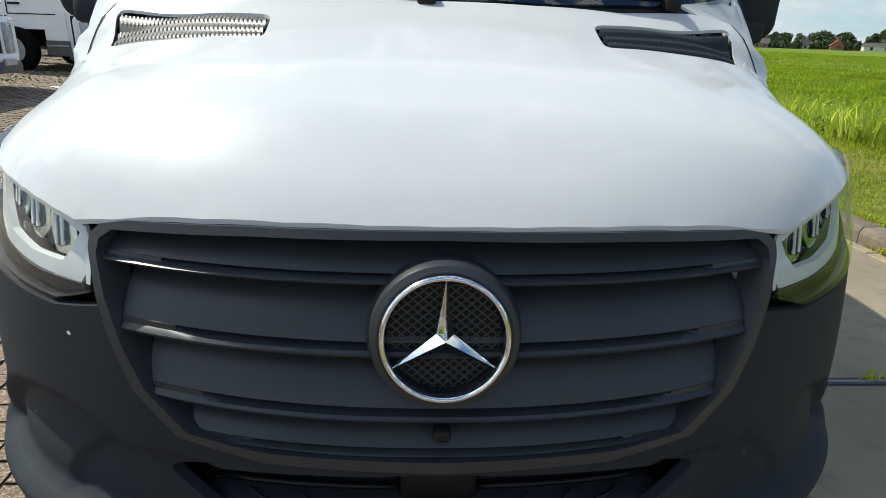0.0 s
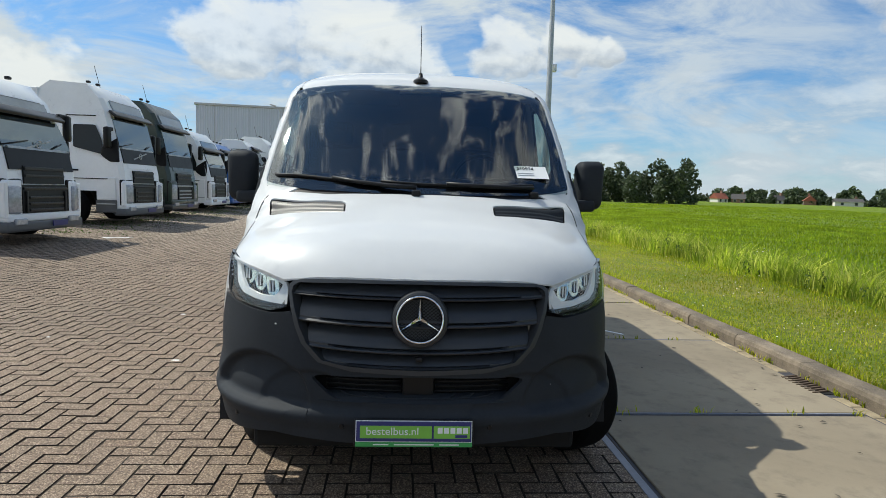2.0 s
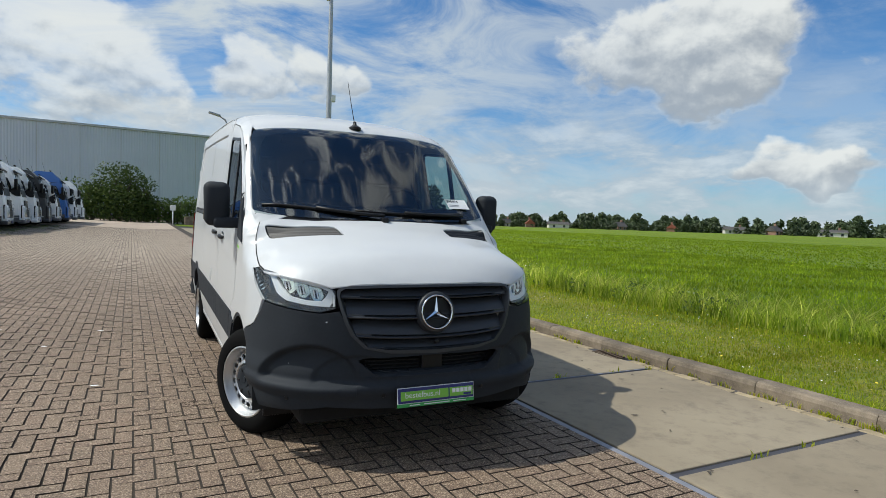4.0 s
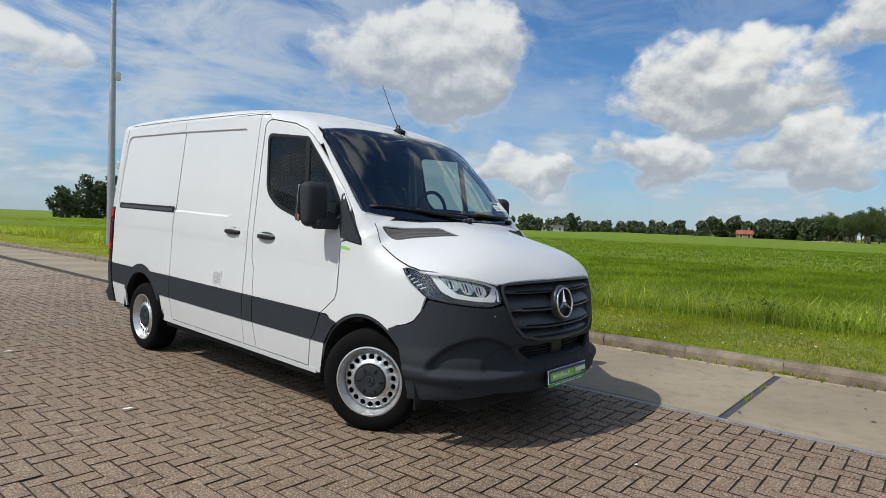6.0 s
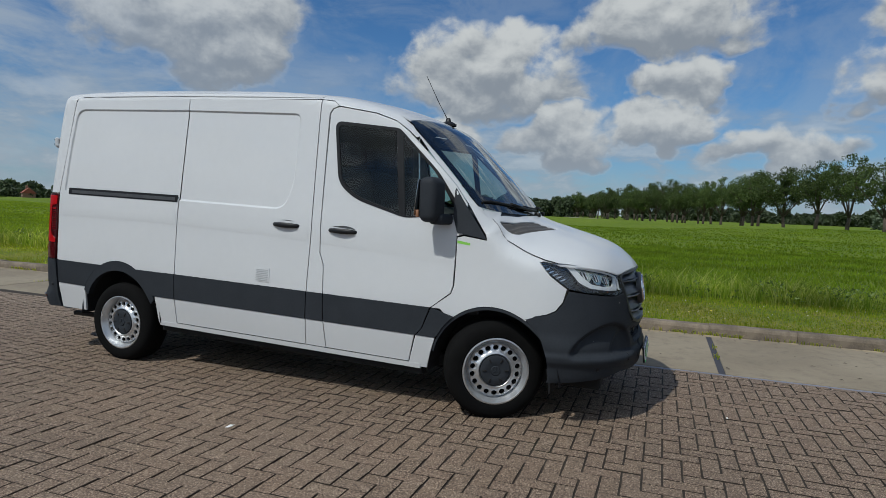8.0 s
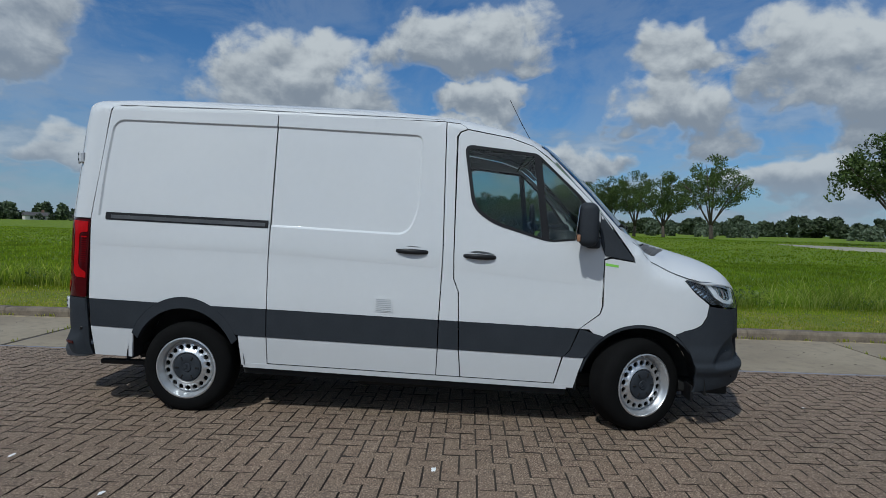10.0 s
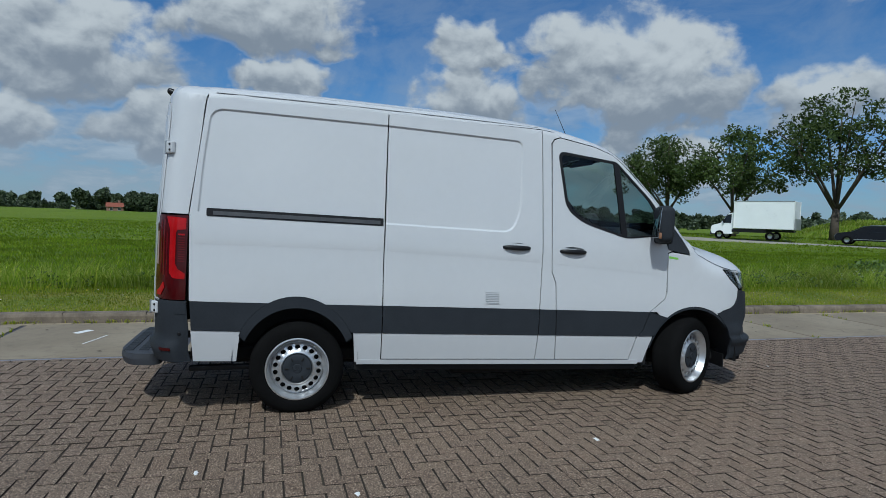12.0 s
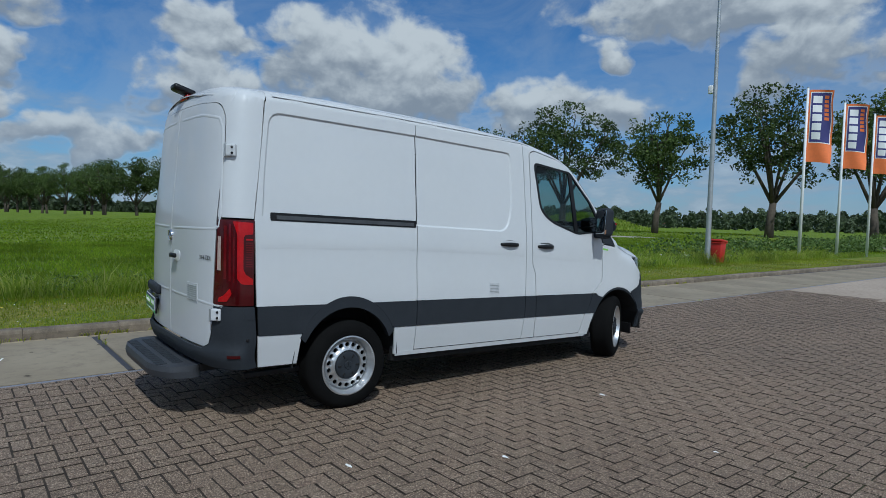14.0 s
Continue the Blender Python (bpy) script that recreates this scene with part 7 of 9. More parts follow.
for k in range(420):
    y = 1.0 + (wr.random() ** 1.4) * wr.choice((-24.0, 30.0))
    patchy = 0.5 + 0.5 * math.sin(y * 1.3 + 2.0 * math.sin(y * 0.37))
    x = LAWN + 0.05 + wr.random() ** 1.3 * 1.9 + skew(y)
    cs.append((x, y, field_height(x, y) + wr.uniform(0.03, 0.16 + 0.22 * patchy)))
    rs.append(wr.uniform(0.10, 0.24))
tagged(quads_object("verge_weeds", leaf_cloud(cs, rs, 1100, 0.034, 37, 0.7), M_DOCK), "leafy weeds behind the mown verge", "weeds", kind="stuff")

# rank weeds along the far ditch
wr = random.Random(61)
cs, rs = [], []
for k in range(420):
    y = -13.5 - 52 * wr.random() ** 0.9
    x = 8.6 + wr.uniform(0.0, 3.4) - 0.03 * (y + 14)
    grown = min(1.0, (-13.0 - y) / 7.0)
    rad = wr.uniform(0.28, 0.55)
    cs.append((x, y, field_height(x, y) + wr.uniform(0.1, 0.85) * grown * (0.55 + 0.45 * math.sin(y * 0.7) ** 2)))
    rs.append(rad)
tagged(quads_object("ditch_weeds", leaf_cloud(cs, rs, 260, 0.085, 61, 0.75), M_WEED), "rank green weeds along the ditch", "weeds", kind="stuff")

# the lane on the dyke in front of the avenue
lane_pts = [(-30.0, -77.0), (10.5, -51.9), (45.2, -28.4), (78.0, -24.6), (160.0, 4.5), (330.0, 63.0)]
lane_v, lane_f = [], []
for k, (x, y) in enumerate(lane_pts):
    x2, y2 = lane_pts[min(k + 1, len(lane_pts) - 1)]
    x1, y1 = lane_pts[max(k - 1, 0)]
    d = Vector((x2 - x1, y2 - y1)).normalized()
    for o in (-1.4, 1.4):
        lane_v.append((x - d.y * o, y + d.x * o, field_height(x, y) + 0.14))
    for o in (-2.2, 2.2):
        lane_v.append((x - d.y * o, y + d.x * o, field_height(x, y) - 0.3))
for k in range(len(lane_pts) - 1):
    a, b = 4 * k, 4 * k + 4
    lane_f += [(a, a + 1, b + 1, b), (a + 2, a, b, b + 2), (a + 1, a + 3, b + 3, b + 1)]
M_ASPHALT = material("pale_asphalt", (0.27, 0.255, 0.21), 0.85, var=0.15, scale=0.8)
tagged(mesh_object("far_road", lane_v, lane_f, M_ASPHALT), "narrow pale asphalt road along the avenue", "road", kind="structure")


def road_wheel(parent, x, y, r, wide):
    w = empty("wheel")
    w.parent = parent
    w.matrix_local = pose(x, y, r, 0, 0, 90 if y > 0 else -90)
    part("tyre", lathe([(r * 0.62, 0.0), (r * 0.9, -0.01), (r, 0.04), (r, wide - 0.03), (r * 0.9, wide), (r * 0.6, wide)], 28), M_RUBBER, w, smooth=40)
    part("rim", lathe([(0.0, 0.03), (r * 0.3, 0.02), (r * 0.5, 0.05), (r * 0.62, 0.01)], 24), M_STEEL, w, smooth=40)
    w.matrix_local = pose(x, y, r, 0, 0, 180 + (-90 if y > 0 else 90))


def swept(profile, width, taper=0.0, base=0.0):
    """A side outline drawn across the width, its upper part narrowed."""
    hi = max(z for _, z in profile)
    bm = bmesh.new()
    rows = []
    for k in (-1.0, -0.93, 0.93, 1.0):
        rows.append([bm.verts.new((x * (1.0 if abs(k) < 0.95 else 0.985), k * width / 2 * (1 - taper * max(0.0, z - base) / max(hi - base, 0.01)), z - (0.0 if abs(k) < 0.95 else 0.02))) for x, z in profile])
    n = len(profile)
    for a, b in zip(rows, rows[1:]):
        for i in range(n):
            bm.faces.new((a[i], a[(i + 1) % n], b[(i + 1) % n], b[i]))
    bm.faces.new(rows[0][::-1])
    bm.faces.new(rows[-1])
    return bm


def box_truck(at, turn):
    """A light lorry with a white box, its nose along +x."""
    t = empty("box_truck", at, "white light box truck on the road along the avenue", "truck", turn=turn)
    cab_line = rounded([(1.35, 0.45), (3.05, 0.45), (3.15, 0.75), (3.05, 1.12), (2.35, 1.32), (1.72, 2.18), (1.35, 2.24)], 0.10, 4)
    cab_b = part("cab", swept(cab_line, 2.0, 0.14, 1.2), M_TWHITE, t, smooth=35)
    glass_line = rounded([(2.30, 1.36), (1.80, 2.06), (1.50, 2.10), (1.50, 1.36)], 0.06, 3)
    part("side_window", swept(glass_line, 1.94, 0.05, 1.3), M_TRUCKSIDE, t, "dark cab window")
    part("windscreen", box(0.03, 1.55, 0.92, (2.09, 0, 1.74), 0.01, (0, -36, 0)), M_TRUCKSIDE, t, "dark windscreen")
    part("grille", box(0.06, 1.1, 0.22, (3.12, 0, 0.86), 0.02), M_BLACK, t)
    part("bumper", box(0.20, 1.96, 0.26, (3.08, 0, 0.48), 0.05, seg=3), M_TGREY_, t, smooth=50)
    for k in (-1, 1):
        part("headlamp", box(0.22, 0.30, 0.18, (2.98, k * 0.78, 1.0), 0.04, seg=3), M_LAMPBOWL, t, smooth=50)
        part("mirror", box(0.10, 0.18, 0.30, (2.05, k * 1.10, 1.52), 0.03), M_BLACK, t)
        road_wheel(t, 2.35, k * 0.98, 0.35, 0.22)
        road_wheel(t, -1.55, k * 0.98, 0.35, 0.24)
    bx = part("cargo_box", box(4.5, 2.16, 2.28, (-0.98, 0, 2.06), 0.03), M_TWHITE, t, "white cargo box")
    for x in (-3.22, 1.26):
        for k in (-1, 1):
            part("corner_post", box(0.07, 0.07, 2.26, (x, k * 1.07, 2.06), 0.01), M_WHITEPOLE, bx)
    for k in (-1, 1):
        part("roof_edge", box(4.5, 0.06, 0.08, (-0.98, k * 1.07, 3.18), 0.01), M_GALV, bx)
        part("side_guard", box(2.6, 0.04, 0.22, (0.1, k * 1.0, 0.72), 0.01), M_BLACK, t)
    part("chassis", box(5.8, 0.8, 0.16, (-0.2, 0, 0.78), 0.02), M_BLACK, t)
    part("tail_lift", box(0.08, 2.0, 0.9, (-3.30, 0, 1.35), 0.02), M_GALV, t)


M_TGREY_ = material("lorry_bumper", (0.06, 0.062, 0.066), 0.5, var=0.12)
M_CARBLACK = material("black_car_paint", (0.006, 0.006, 0.007), 0.3, var=0.1, coat=0.25, spec=0.2)


def estate_car(at, turn):
    """A dark car, its nose along +x."""
    t = empty("car", at, "black estate car on the road along the avenue", "car", turn=turn)
    line = rounded([(-2.25, 0.32), (2.20, 0.30), (2.30, 0.62), (2.05, 0.86), (1.15, 0.98), (0.35, 1.42), (-1.75, 1.46), (-2.20, 1.02), (-2.30, 0.70)], 0.14, 4)
    part("body", swept(line, 1.82, 0.26, 0.95), M_CARBLACK, t, smooth=40)
    for a, b in (((0.30, 0.98), (-0.85, 1.36)), ((-0.92, 0.98), (-1.80, 1.36))):
        win = rounded([(a[0] + 0.62 if a[0] > 0 else a[0], a[1]), (a[0], b[1]), (b[0], b[1]), (b[0] - 0.04, a[1])], 0.05, 3)
        part("side_window", swept(win, 1.80, 0.20, 0.95), M_TRUCKSIDE, t, "dark side window")
    part("windscreen", box(0.02, 1.35, 0.80, (0.86, 0, 1.20), 0.005, (0, -62, 0)), M_TRUCKSIDE, t, "sloping windscreen")
    for k in (-1, 1):
        part("roof_rail", tube([(0.1, k * 0.62, 1.46), (-0.8, k * 0.62, 1.50), (-1.7, k * 0.62, 1.48)], 0.02, 6), M_STEEL, t)
        part("headlamp", box(0.26, 0.34, 0.14, (2.12, k * 0.66, 0.70), 0.04), M_LAMPBOWL, t, smooth=50)
        part("tail_lamp", box(0.16, 0.26, 0.22, (-2.22, k * 0.70, 0.88), 0.03), M_RED, t, smooth=50)
        part("sill_strip", box(2.3, 0.02, 0.03, (-0.1, k * 0.905, 0.40), 0.005), M_STEEL, t)
        road_wheel(t, 1.42, k * 0.90, 0.33, 0.20)
        road_wheel(t, -1.40, k * 0.90, 0.33, 0.20)


# ---- posts, flags, cabinet ----


def lamp_post(at, height, label, cam_z, arm, rad=0.14):
    p = empty("lamp_post", at, label, "lamp post")
    part("pole", tube([(0, 0, -0.1), (0, 0, height * 0.5), (0, 0, height)], rad, 14, 0.5), M_GALV, p, "tapered galvanised pole", smooth=40)
    part("pole_door", box(0.10, 0.02, 0.35, (0, -0.14, 0.75), 0.005), M_GALV, p)
    c = part("camera_box", box(0.22, 0.16, 0.32, (0.16, -0.02, cam_z), 0.04, seg=3), M_WHITEPOLE, p, "small white camera", smooth=50)
    part("bracket", box(0.16, 0.06, 0.06, (0.04, 0, cam_z), 0.01), M_GALV, p)
    if arm:
        part("antenna_panel", box(0.16, 0.12, 0.42, (-0.12, 0, height * 0.86), 0.03), M_GALV, p)
    part("lamp_head", box(0.6, 0.22, 0.12, (0.25, 0, height), 0.04, seg=3), M_GALV, p, smooth=50)


lamp_post((5.62, 23.0, 0.09), 12.6, "tall grey lamp post with a camera on the verge", 6.51, True, 0.15)
lamp_post((6.9, -15.6, 0.07), 11.4, "tall grey lamp post with a camera beside a red bin", 6.6, False, 0.105)

for at, h in (((3.02, 36.0, lift(3.02, 36)), 6.65), ((-14.6, 67.6, lift(-14.6, 67.6)), 9.0)):
    lamp = empty("street_lamp", at, "grey street lamp with a curved arm", "street lamp", "street lamps")
    part("pole", tube([(0, 0, -0.1), (0, 0, 4), (0, 0, h), (-0.18, 0, h + 0.32), (-0.5, 0, h + 0.5)], 0.08, 10, 0.5), M_GALV, lamp, smooth=True)
    part("lamp_head", box(0.7, 0.26, 0.14, (-0.78, 0, h + 0.6), 0.05, (0, 14, 0), 3), M_GALV, lamp, "grey lamp head", smooth=50)

cab = empty("utility_cabinet", (4.95, 18.0, 0.09), "weathered pale grey utility cabinet on the verge", "cabinet")
part("body", box(0.95, 0.42, 1.15, (0, 0, 0.575), 0.015), M_CABINET, cab)
part("lid", box(1.0, 0.48, 0.06, (0, 0, 1.17), 0.012), M_CABINET, cab)
for x in (-0.235, 0.235):
    d = part("door", box(0.45, 0.02, 1.0, (x, -0.215, 0.58), 0.004), M_CABINET, cab)
    part("lock", box(0.02, 0.02, 0.08, (x * 0.3, -0.23, 0.6), 0.004), M_BLACK, d)
bush((4.25, 17.9, 0.08), 0.5, 0.5, 0.5, 77, "dark weeds at the foot of the lamp post")

binr = empty("waste_bin", (6.78, -16.15, 0.07), "red plastic waste bin fixed to the lamp post", "bin")
bm = box(0.46, 0.42, 0.72, (0, 0, 0.46), 0.04)
for v in bm.verts:
    k = 0.82 + 0.18 * (v.co.z - 0.1) / 0.75
    v.co.x, v.co.y = v.co.x * k, v.co.y * k
part("body", bm, M_BINRED, binr, smooth=50)
part("lid", box(0.54, 0.50, 0.10, (0, 0, 0.86), 0.04, (8, 0, 0), 3), M_BINRED, binr, smooth=50)
part("rim", box(0.50, 0.46, 0.05, (0, 0, 0.79), 0.015), M_BINRED, binr)
part("foot", box(0.36, 0.34, 0.12, (0, 0, 0.06), 0.01), M_BINRED, binr)


def flag_pole(at, h):
    f = empty("flag_pole", at, "white flag pole with an orange and navy banner", "flag pole", "flag poles")
    part("pole", tube([(0, 0, -0.1), (0, 0, h * 0.5), (0, 0, h)], 0.080, 12, 0.6), M_WHITEPOLE, f, "white pole", smooth=True)
    part("cap", lathe([(0.0, 0.05), (0.05, 0.03), (0.05, -0.02)], 12), M_GALV, f).matrix_local = pose(0, 0, h, 0, -90, 0)

    def cloth(name, u0, u1, z0, z1, mat, parent, off, label=""):
        bm = bmesh.new()
        rows = []
        nx_, nz = max(2, int((u1 - u0) * 14)), max(2, int((z1 - z0) * 8))
        for j in range(nz + 1):
            z = z0 + (z1 - z0) * j / nz
            row = []
            for i in range(nx_ + 1):
                u = u0 + (u1 - u0) * i / nx_
                wv = 0.13 * u * math.sin(3.6 * u + 1.7 * z) + 0.09 * u * math.sin(2.6 * z)
                row.append(bm.verts.new((0.06 + u - 0.05 * u * math.sin(1.9 * z) ** 2, wv + off, z - 0.14 * u * u)))
            rows.append(row)
        for a, b in zip(rows, rows[1:]):
            for i in range(nx_):
                fc = bm.faces.new((a[i], a[i + 1], b[i + 1], b[i]))
                fc.smooth = True
        return part(name, bm, mat, parent, label, smooth=True)

    top_z, w = h - 0.10, 1.02
    flag = cloth("banner", 0, w, top_z - 3.35, top_z, M_ORANGE, f, 0.0, "orange banner")
    for s in (-1, 1):
        cloth("navy_field", 0.10, w - 0.10, top_z - 2.42, top_z - 0.14, M_NAVY, flag, s * 0.006)
        cloth("white_edge", 0.07, w - 0.07, top_z - 2.46, top_z - 0.10, M_SIGNWHITE, flag, s * 0.003)
        for k in range(5):
            z0 = top_z - 2.30 + 0.42 * k
            cloth("bar", 0.18, 0.56, z0, z0 + 0.33, M_SIGNWHITE, flag, s * 0.011)
        for k in range(6):
            cloth("bar", 0.66, 0.84, top_z - 1.40 + 0.20 * k, top_z - 1.26 + 0.20 * k, M_ORANGE, flag, s * 0.011)
    for k in range(4):
        part("ring", box(0.08, 0.02, 0.02, (0.05, 0, top_z - 0.05 - k * 0.75), 0.004), M_GALV, f)
    f.matrix_world = pose(*at, 0, 0, -168)
    return f


for x, y, h in ((7.1, -24.4, 8.1), (7.3, -29.6, 8.2), (7.5, -34.8, 8.3)):
    flag_pole((x, y, field_height(x, y)), h)

# ---- warehouse, hedge, houses ----


def cladding(g, b, co):
    n1 = g.noise(co, 0.15, 4.0)
    sep = g.node("ShaderNodeSeparateXYZ", {0: co})
    wave = g.math("SINE", g.math("MULTIPLY", sep.outputs[0], 2 * math.pi / 0.3))
    c = g.mix(g.range(n1, 0.3, 0.7), (0.47, 0.52, 0.605), (0.52, 0.57, 0.655))
    g.tree.links.new(c, b.inputs["Base Color"])
    bn = g.node("ShaderNodeBump", {"Height": wave, "Strength": 0.5, "Distance": 0.03})
    g.tree.links.new(bn.outputs[0], b.inputs["Normal"])
    b.inputs["Roughness"].default_value = 0.5


M_CLAD = material("grey_cladding", build=cladding)
hall = empty("warehouse", (-10.6, 82.7, 0.3), "large grey metal-clad warehouse behind the trucks", "warehouse", turn=7.1)
part("wall", box(35.4, 20.0, 11.8, (0, 10, 5.6)), M_CLAD, hall, "grey ribbed wall")
part("roof", box(35.8, 20.4, 0.3, (0, 10, 11.5), 0.05), M_GALV, hall)
part("plinth", box(35.6, 0.2, 0.8, (0, -0.1, 0.3)), M_KERB, hall)
for k in range(8):
    part("cladding_seam", box(0.06, 0.04, 11.0, (-15.4 + 4.4 * k, -0.02, 5.8)), M_GALV, hall)
for k in range(9):
    a = k / 8
    bush((-6.6 + 11.6 * a + 0.4 * math.sin(k * 7), 68.5 + 0.5 * math.cos(k * 5), 0.35), 1.9, 1.4, (5.0, 6.2, 6.4, 5.2, 3.2, 3.0, 3.2, 2.8, 3.1)[k], 90 + k, "dense green bush in front of the warehouse")
post = empty("sign_post", (1.0, 60.0, lift(1.0, 60)), "small white round sign on a post", "sign")
part("post", tube([(0, 0, -0.1), (0, 0, 1.4)], 0.05, 8), M_WHITEPOLE, post)
part("disc", box(0.5, 0.05, 0.5, (0, 0, 1.6), 0.02), M_WHITEPOLE, post)
for x in (2.5, 3.4):
    bl = empty("concrete_block", (x, 61.0, lift(0, 61)), "pale concrete block at the end of the yard", "block")
    part("block", box(0.8, 0.8, 0.8, (0, 0, 0.4), 0.05), M_KERB, bl)

M_ROOFRED = material("red_tiles", (0.25, 0.075, 0.045), 0.8, var=0.2, scale=2.0)
M_ROOFDK = material("dark_tiles", (0.07, 0.065, 0.065), 0.8, var=0.2, scale=2.0)
M_BRICK = material("house_brick", (0.26, 0.15, 0.11), 0.85, var=0.15, scale=3.0)
M_RENDER = material("pale_render", (0.62, 0.60, 0.56), 0.8, var=0.08, scale=2.0)
M_PANE = material("dark_pane", (0.03, 0.035, 0.04), 0.15, var=0.1)


def house(az, dist, w, d, h, ridge, roof_m, wall_m, turn):
    w, d, h, ridge = w * 0.45, d * 0.5, h * 0.62, ridge * 0.5
    x, y = dist * math.cos(radians(az)), dist * math.sin(radians(az))
    ho = empty("house", (x, y, -0.1), "small house with a pitched roof beyond the meadow", "house", "houses across the meadow", turn=turn)
    part("wall", box(w, d, h, (0, 0, h / 2)), wall_m, ho)
    bm = bmesh.new()
    vs = [bm.verts.new(p) for p in ((-w / 2 - 0.3, -d / 2 - 0.4, h - 0.2), (w / 2 + 0.3, -d / 2 - 0.4, h - 0.2), (w / 2 + 0.3, d / 2 + 0.4, h - 0.2), (-w / 2 - 0.3, d / 2 + 0.4, h - 0.2), (-w / 2 - 0.3, 0, h + ridge), (w / 2 + 0.3, 0, h + ridge))]
    for f in ((0, 1, 5, 4), (2, 3, 4, 5), (0, 4, 3), (1, 2, 5), (0, 3, 2, 1)):
        bm.faces.new([vs[i] for i in f])
    rf = part("roof", bm, roof_m, ho)
    part("chimney", box(0.8, 0.8, 1.6, (w * 0.28, 0.3, h + ridge + 0.2)), M_BRICK, rf)
    for k in range(max(2, int(w / 3.5))):
        for s in (-1, 1):
            wn = part("window", box(1.2, 0.12, 1.3, (-w / 2 + (k + 0.5) * w / max(2, int(w / 3.5)), s * d / 2, h * 0.5)), M_RENDER, ho)
            part("pane", box(1.0, 0.16, 1.1, (-w / 2 + (k + 0.5) * w / max(2, int(w / 3.5)), s * d / 2, h * 0.5)), M_PANE, wn)


for az, dist, w, d, h, ridge, rm, wm, turn in ((62.3, 290, 13, 9, 3.0, 4.5, M_ROOFRED, M_RENDER, 20), (60.8, 300, 12, 9, 3.2, 4.0, M_ROOFDK, M_BRICK, -30), (57.8, 310, 10, 8, 3.0, 4.2, M_ROOFDK, M_RENDER, 10), (55.6, 300, 14, 9, 3.2, 4.2, M_ROOFRED, M_BRICK, 60), (53.0, 300, 22, 10, 3.4, 2.2, M_ROOFDK, M_RENDER, -25), (47.5, 310, 12, 9, 3.2, 4.2, M_ROOFDK, M_BRICK, 0), (43.0, 315, 14, 9, 3.0, 4.0, M_ROOFRED, M_BRICK, 40), (38.0, 310, 20, 10, 3.4, 2.4, M_ROOFDK, M_RENDER, -40), (35.0, 300, 13, 9, 3.2, 4.2, M_ROOFDK, M_BRICK, 10), (31.0, 310, 26, 11, 3.5, 2.0, M_ROOFDK, M_RENDER, -50), (14.5, 280, 13, 8, 3.4, 3.0, M_ROOFRED, M_BRICK, -70), (-58.0, 330, 16, 9, 2.6, 1.6, M_ROOFRED, M_RENDER, 20)):
    house(az, dist, w, d, h, ridge, rm, wm, turn)


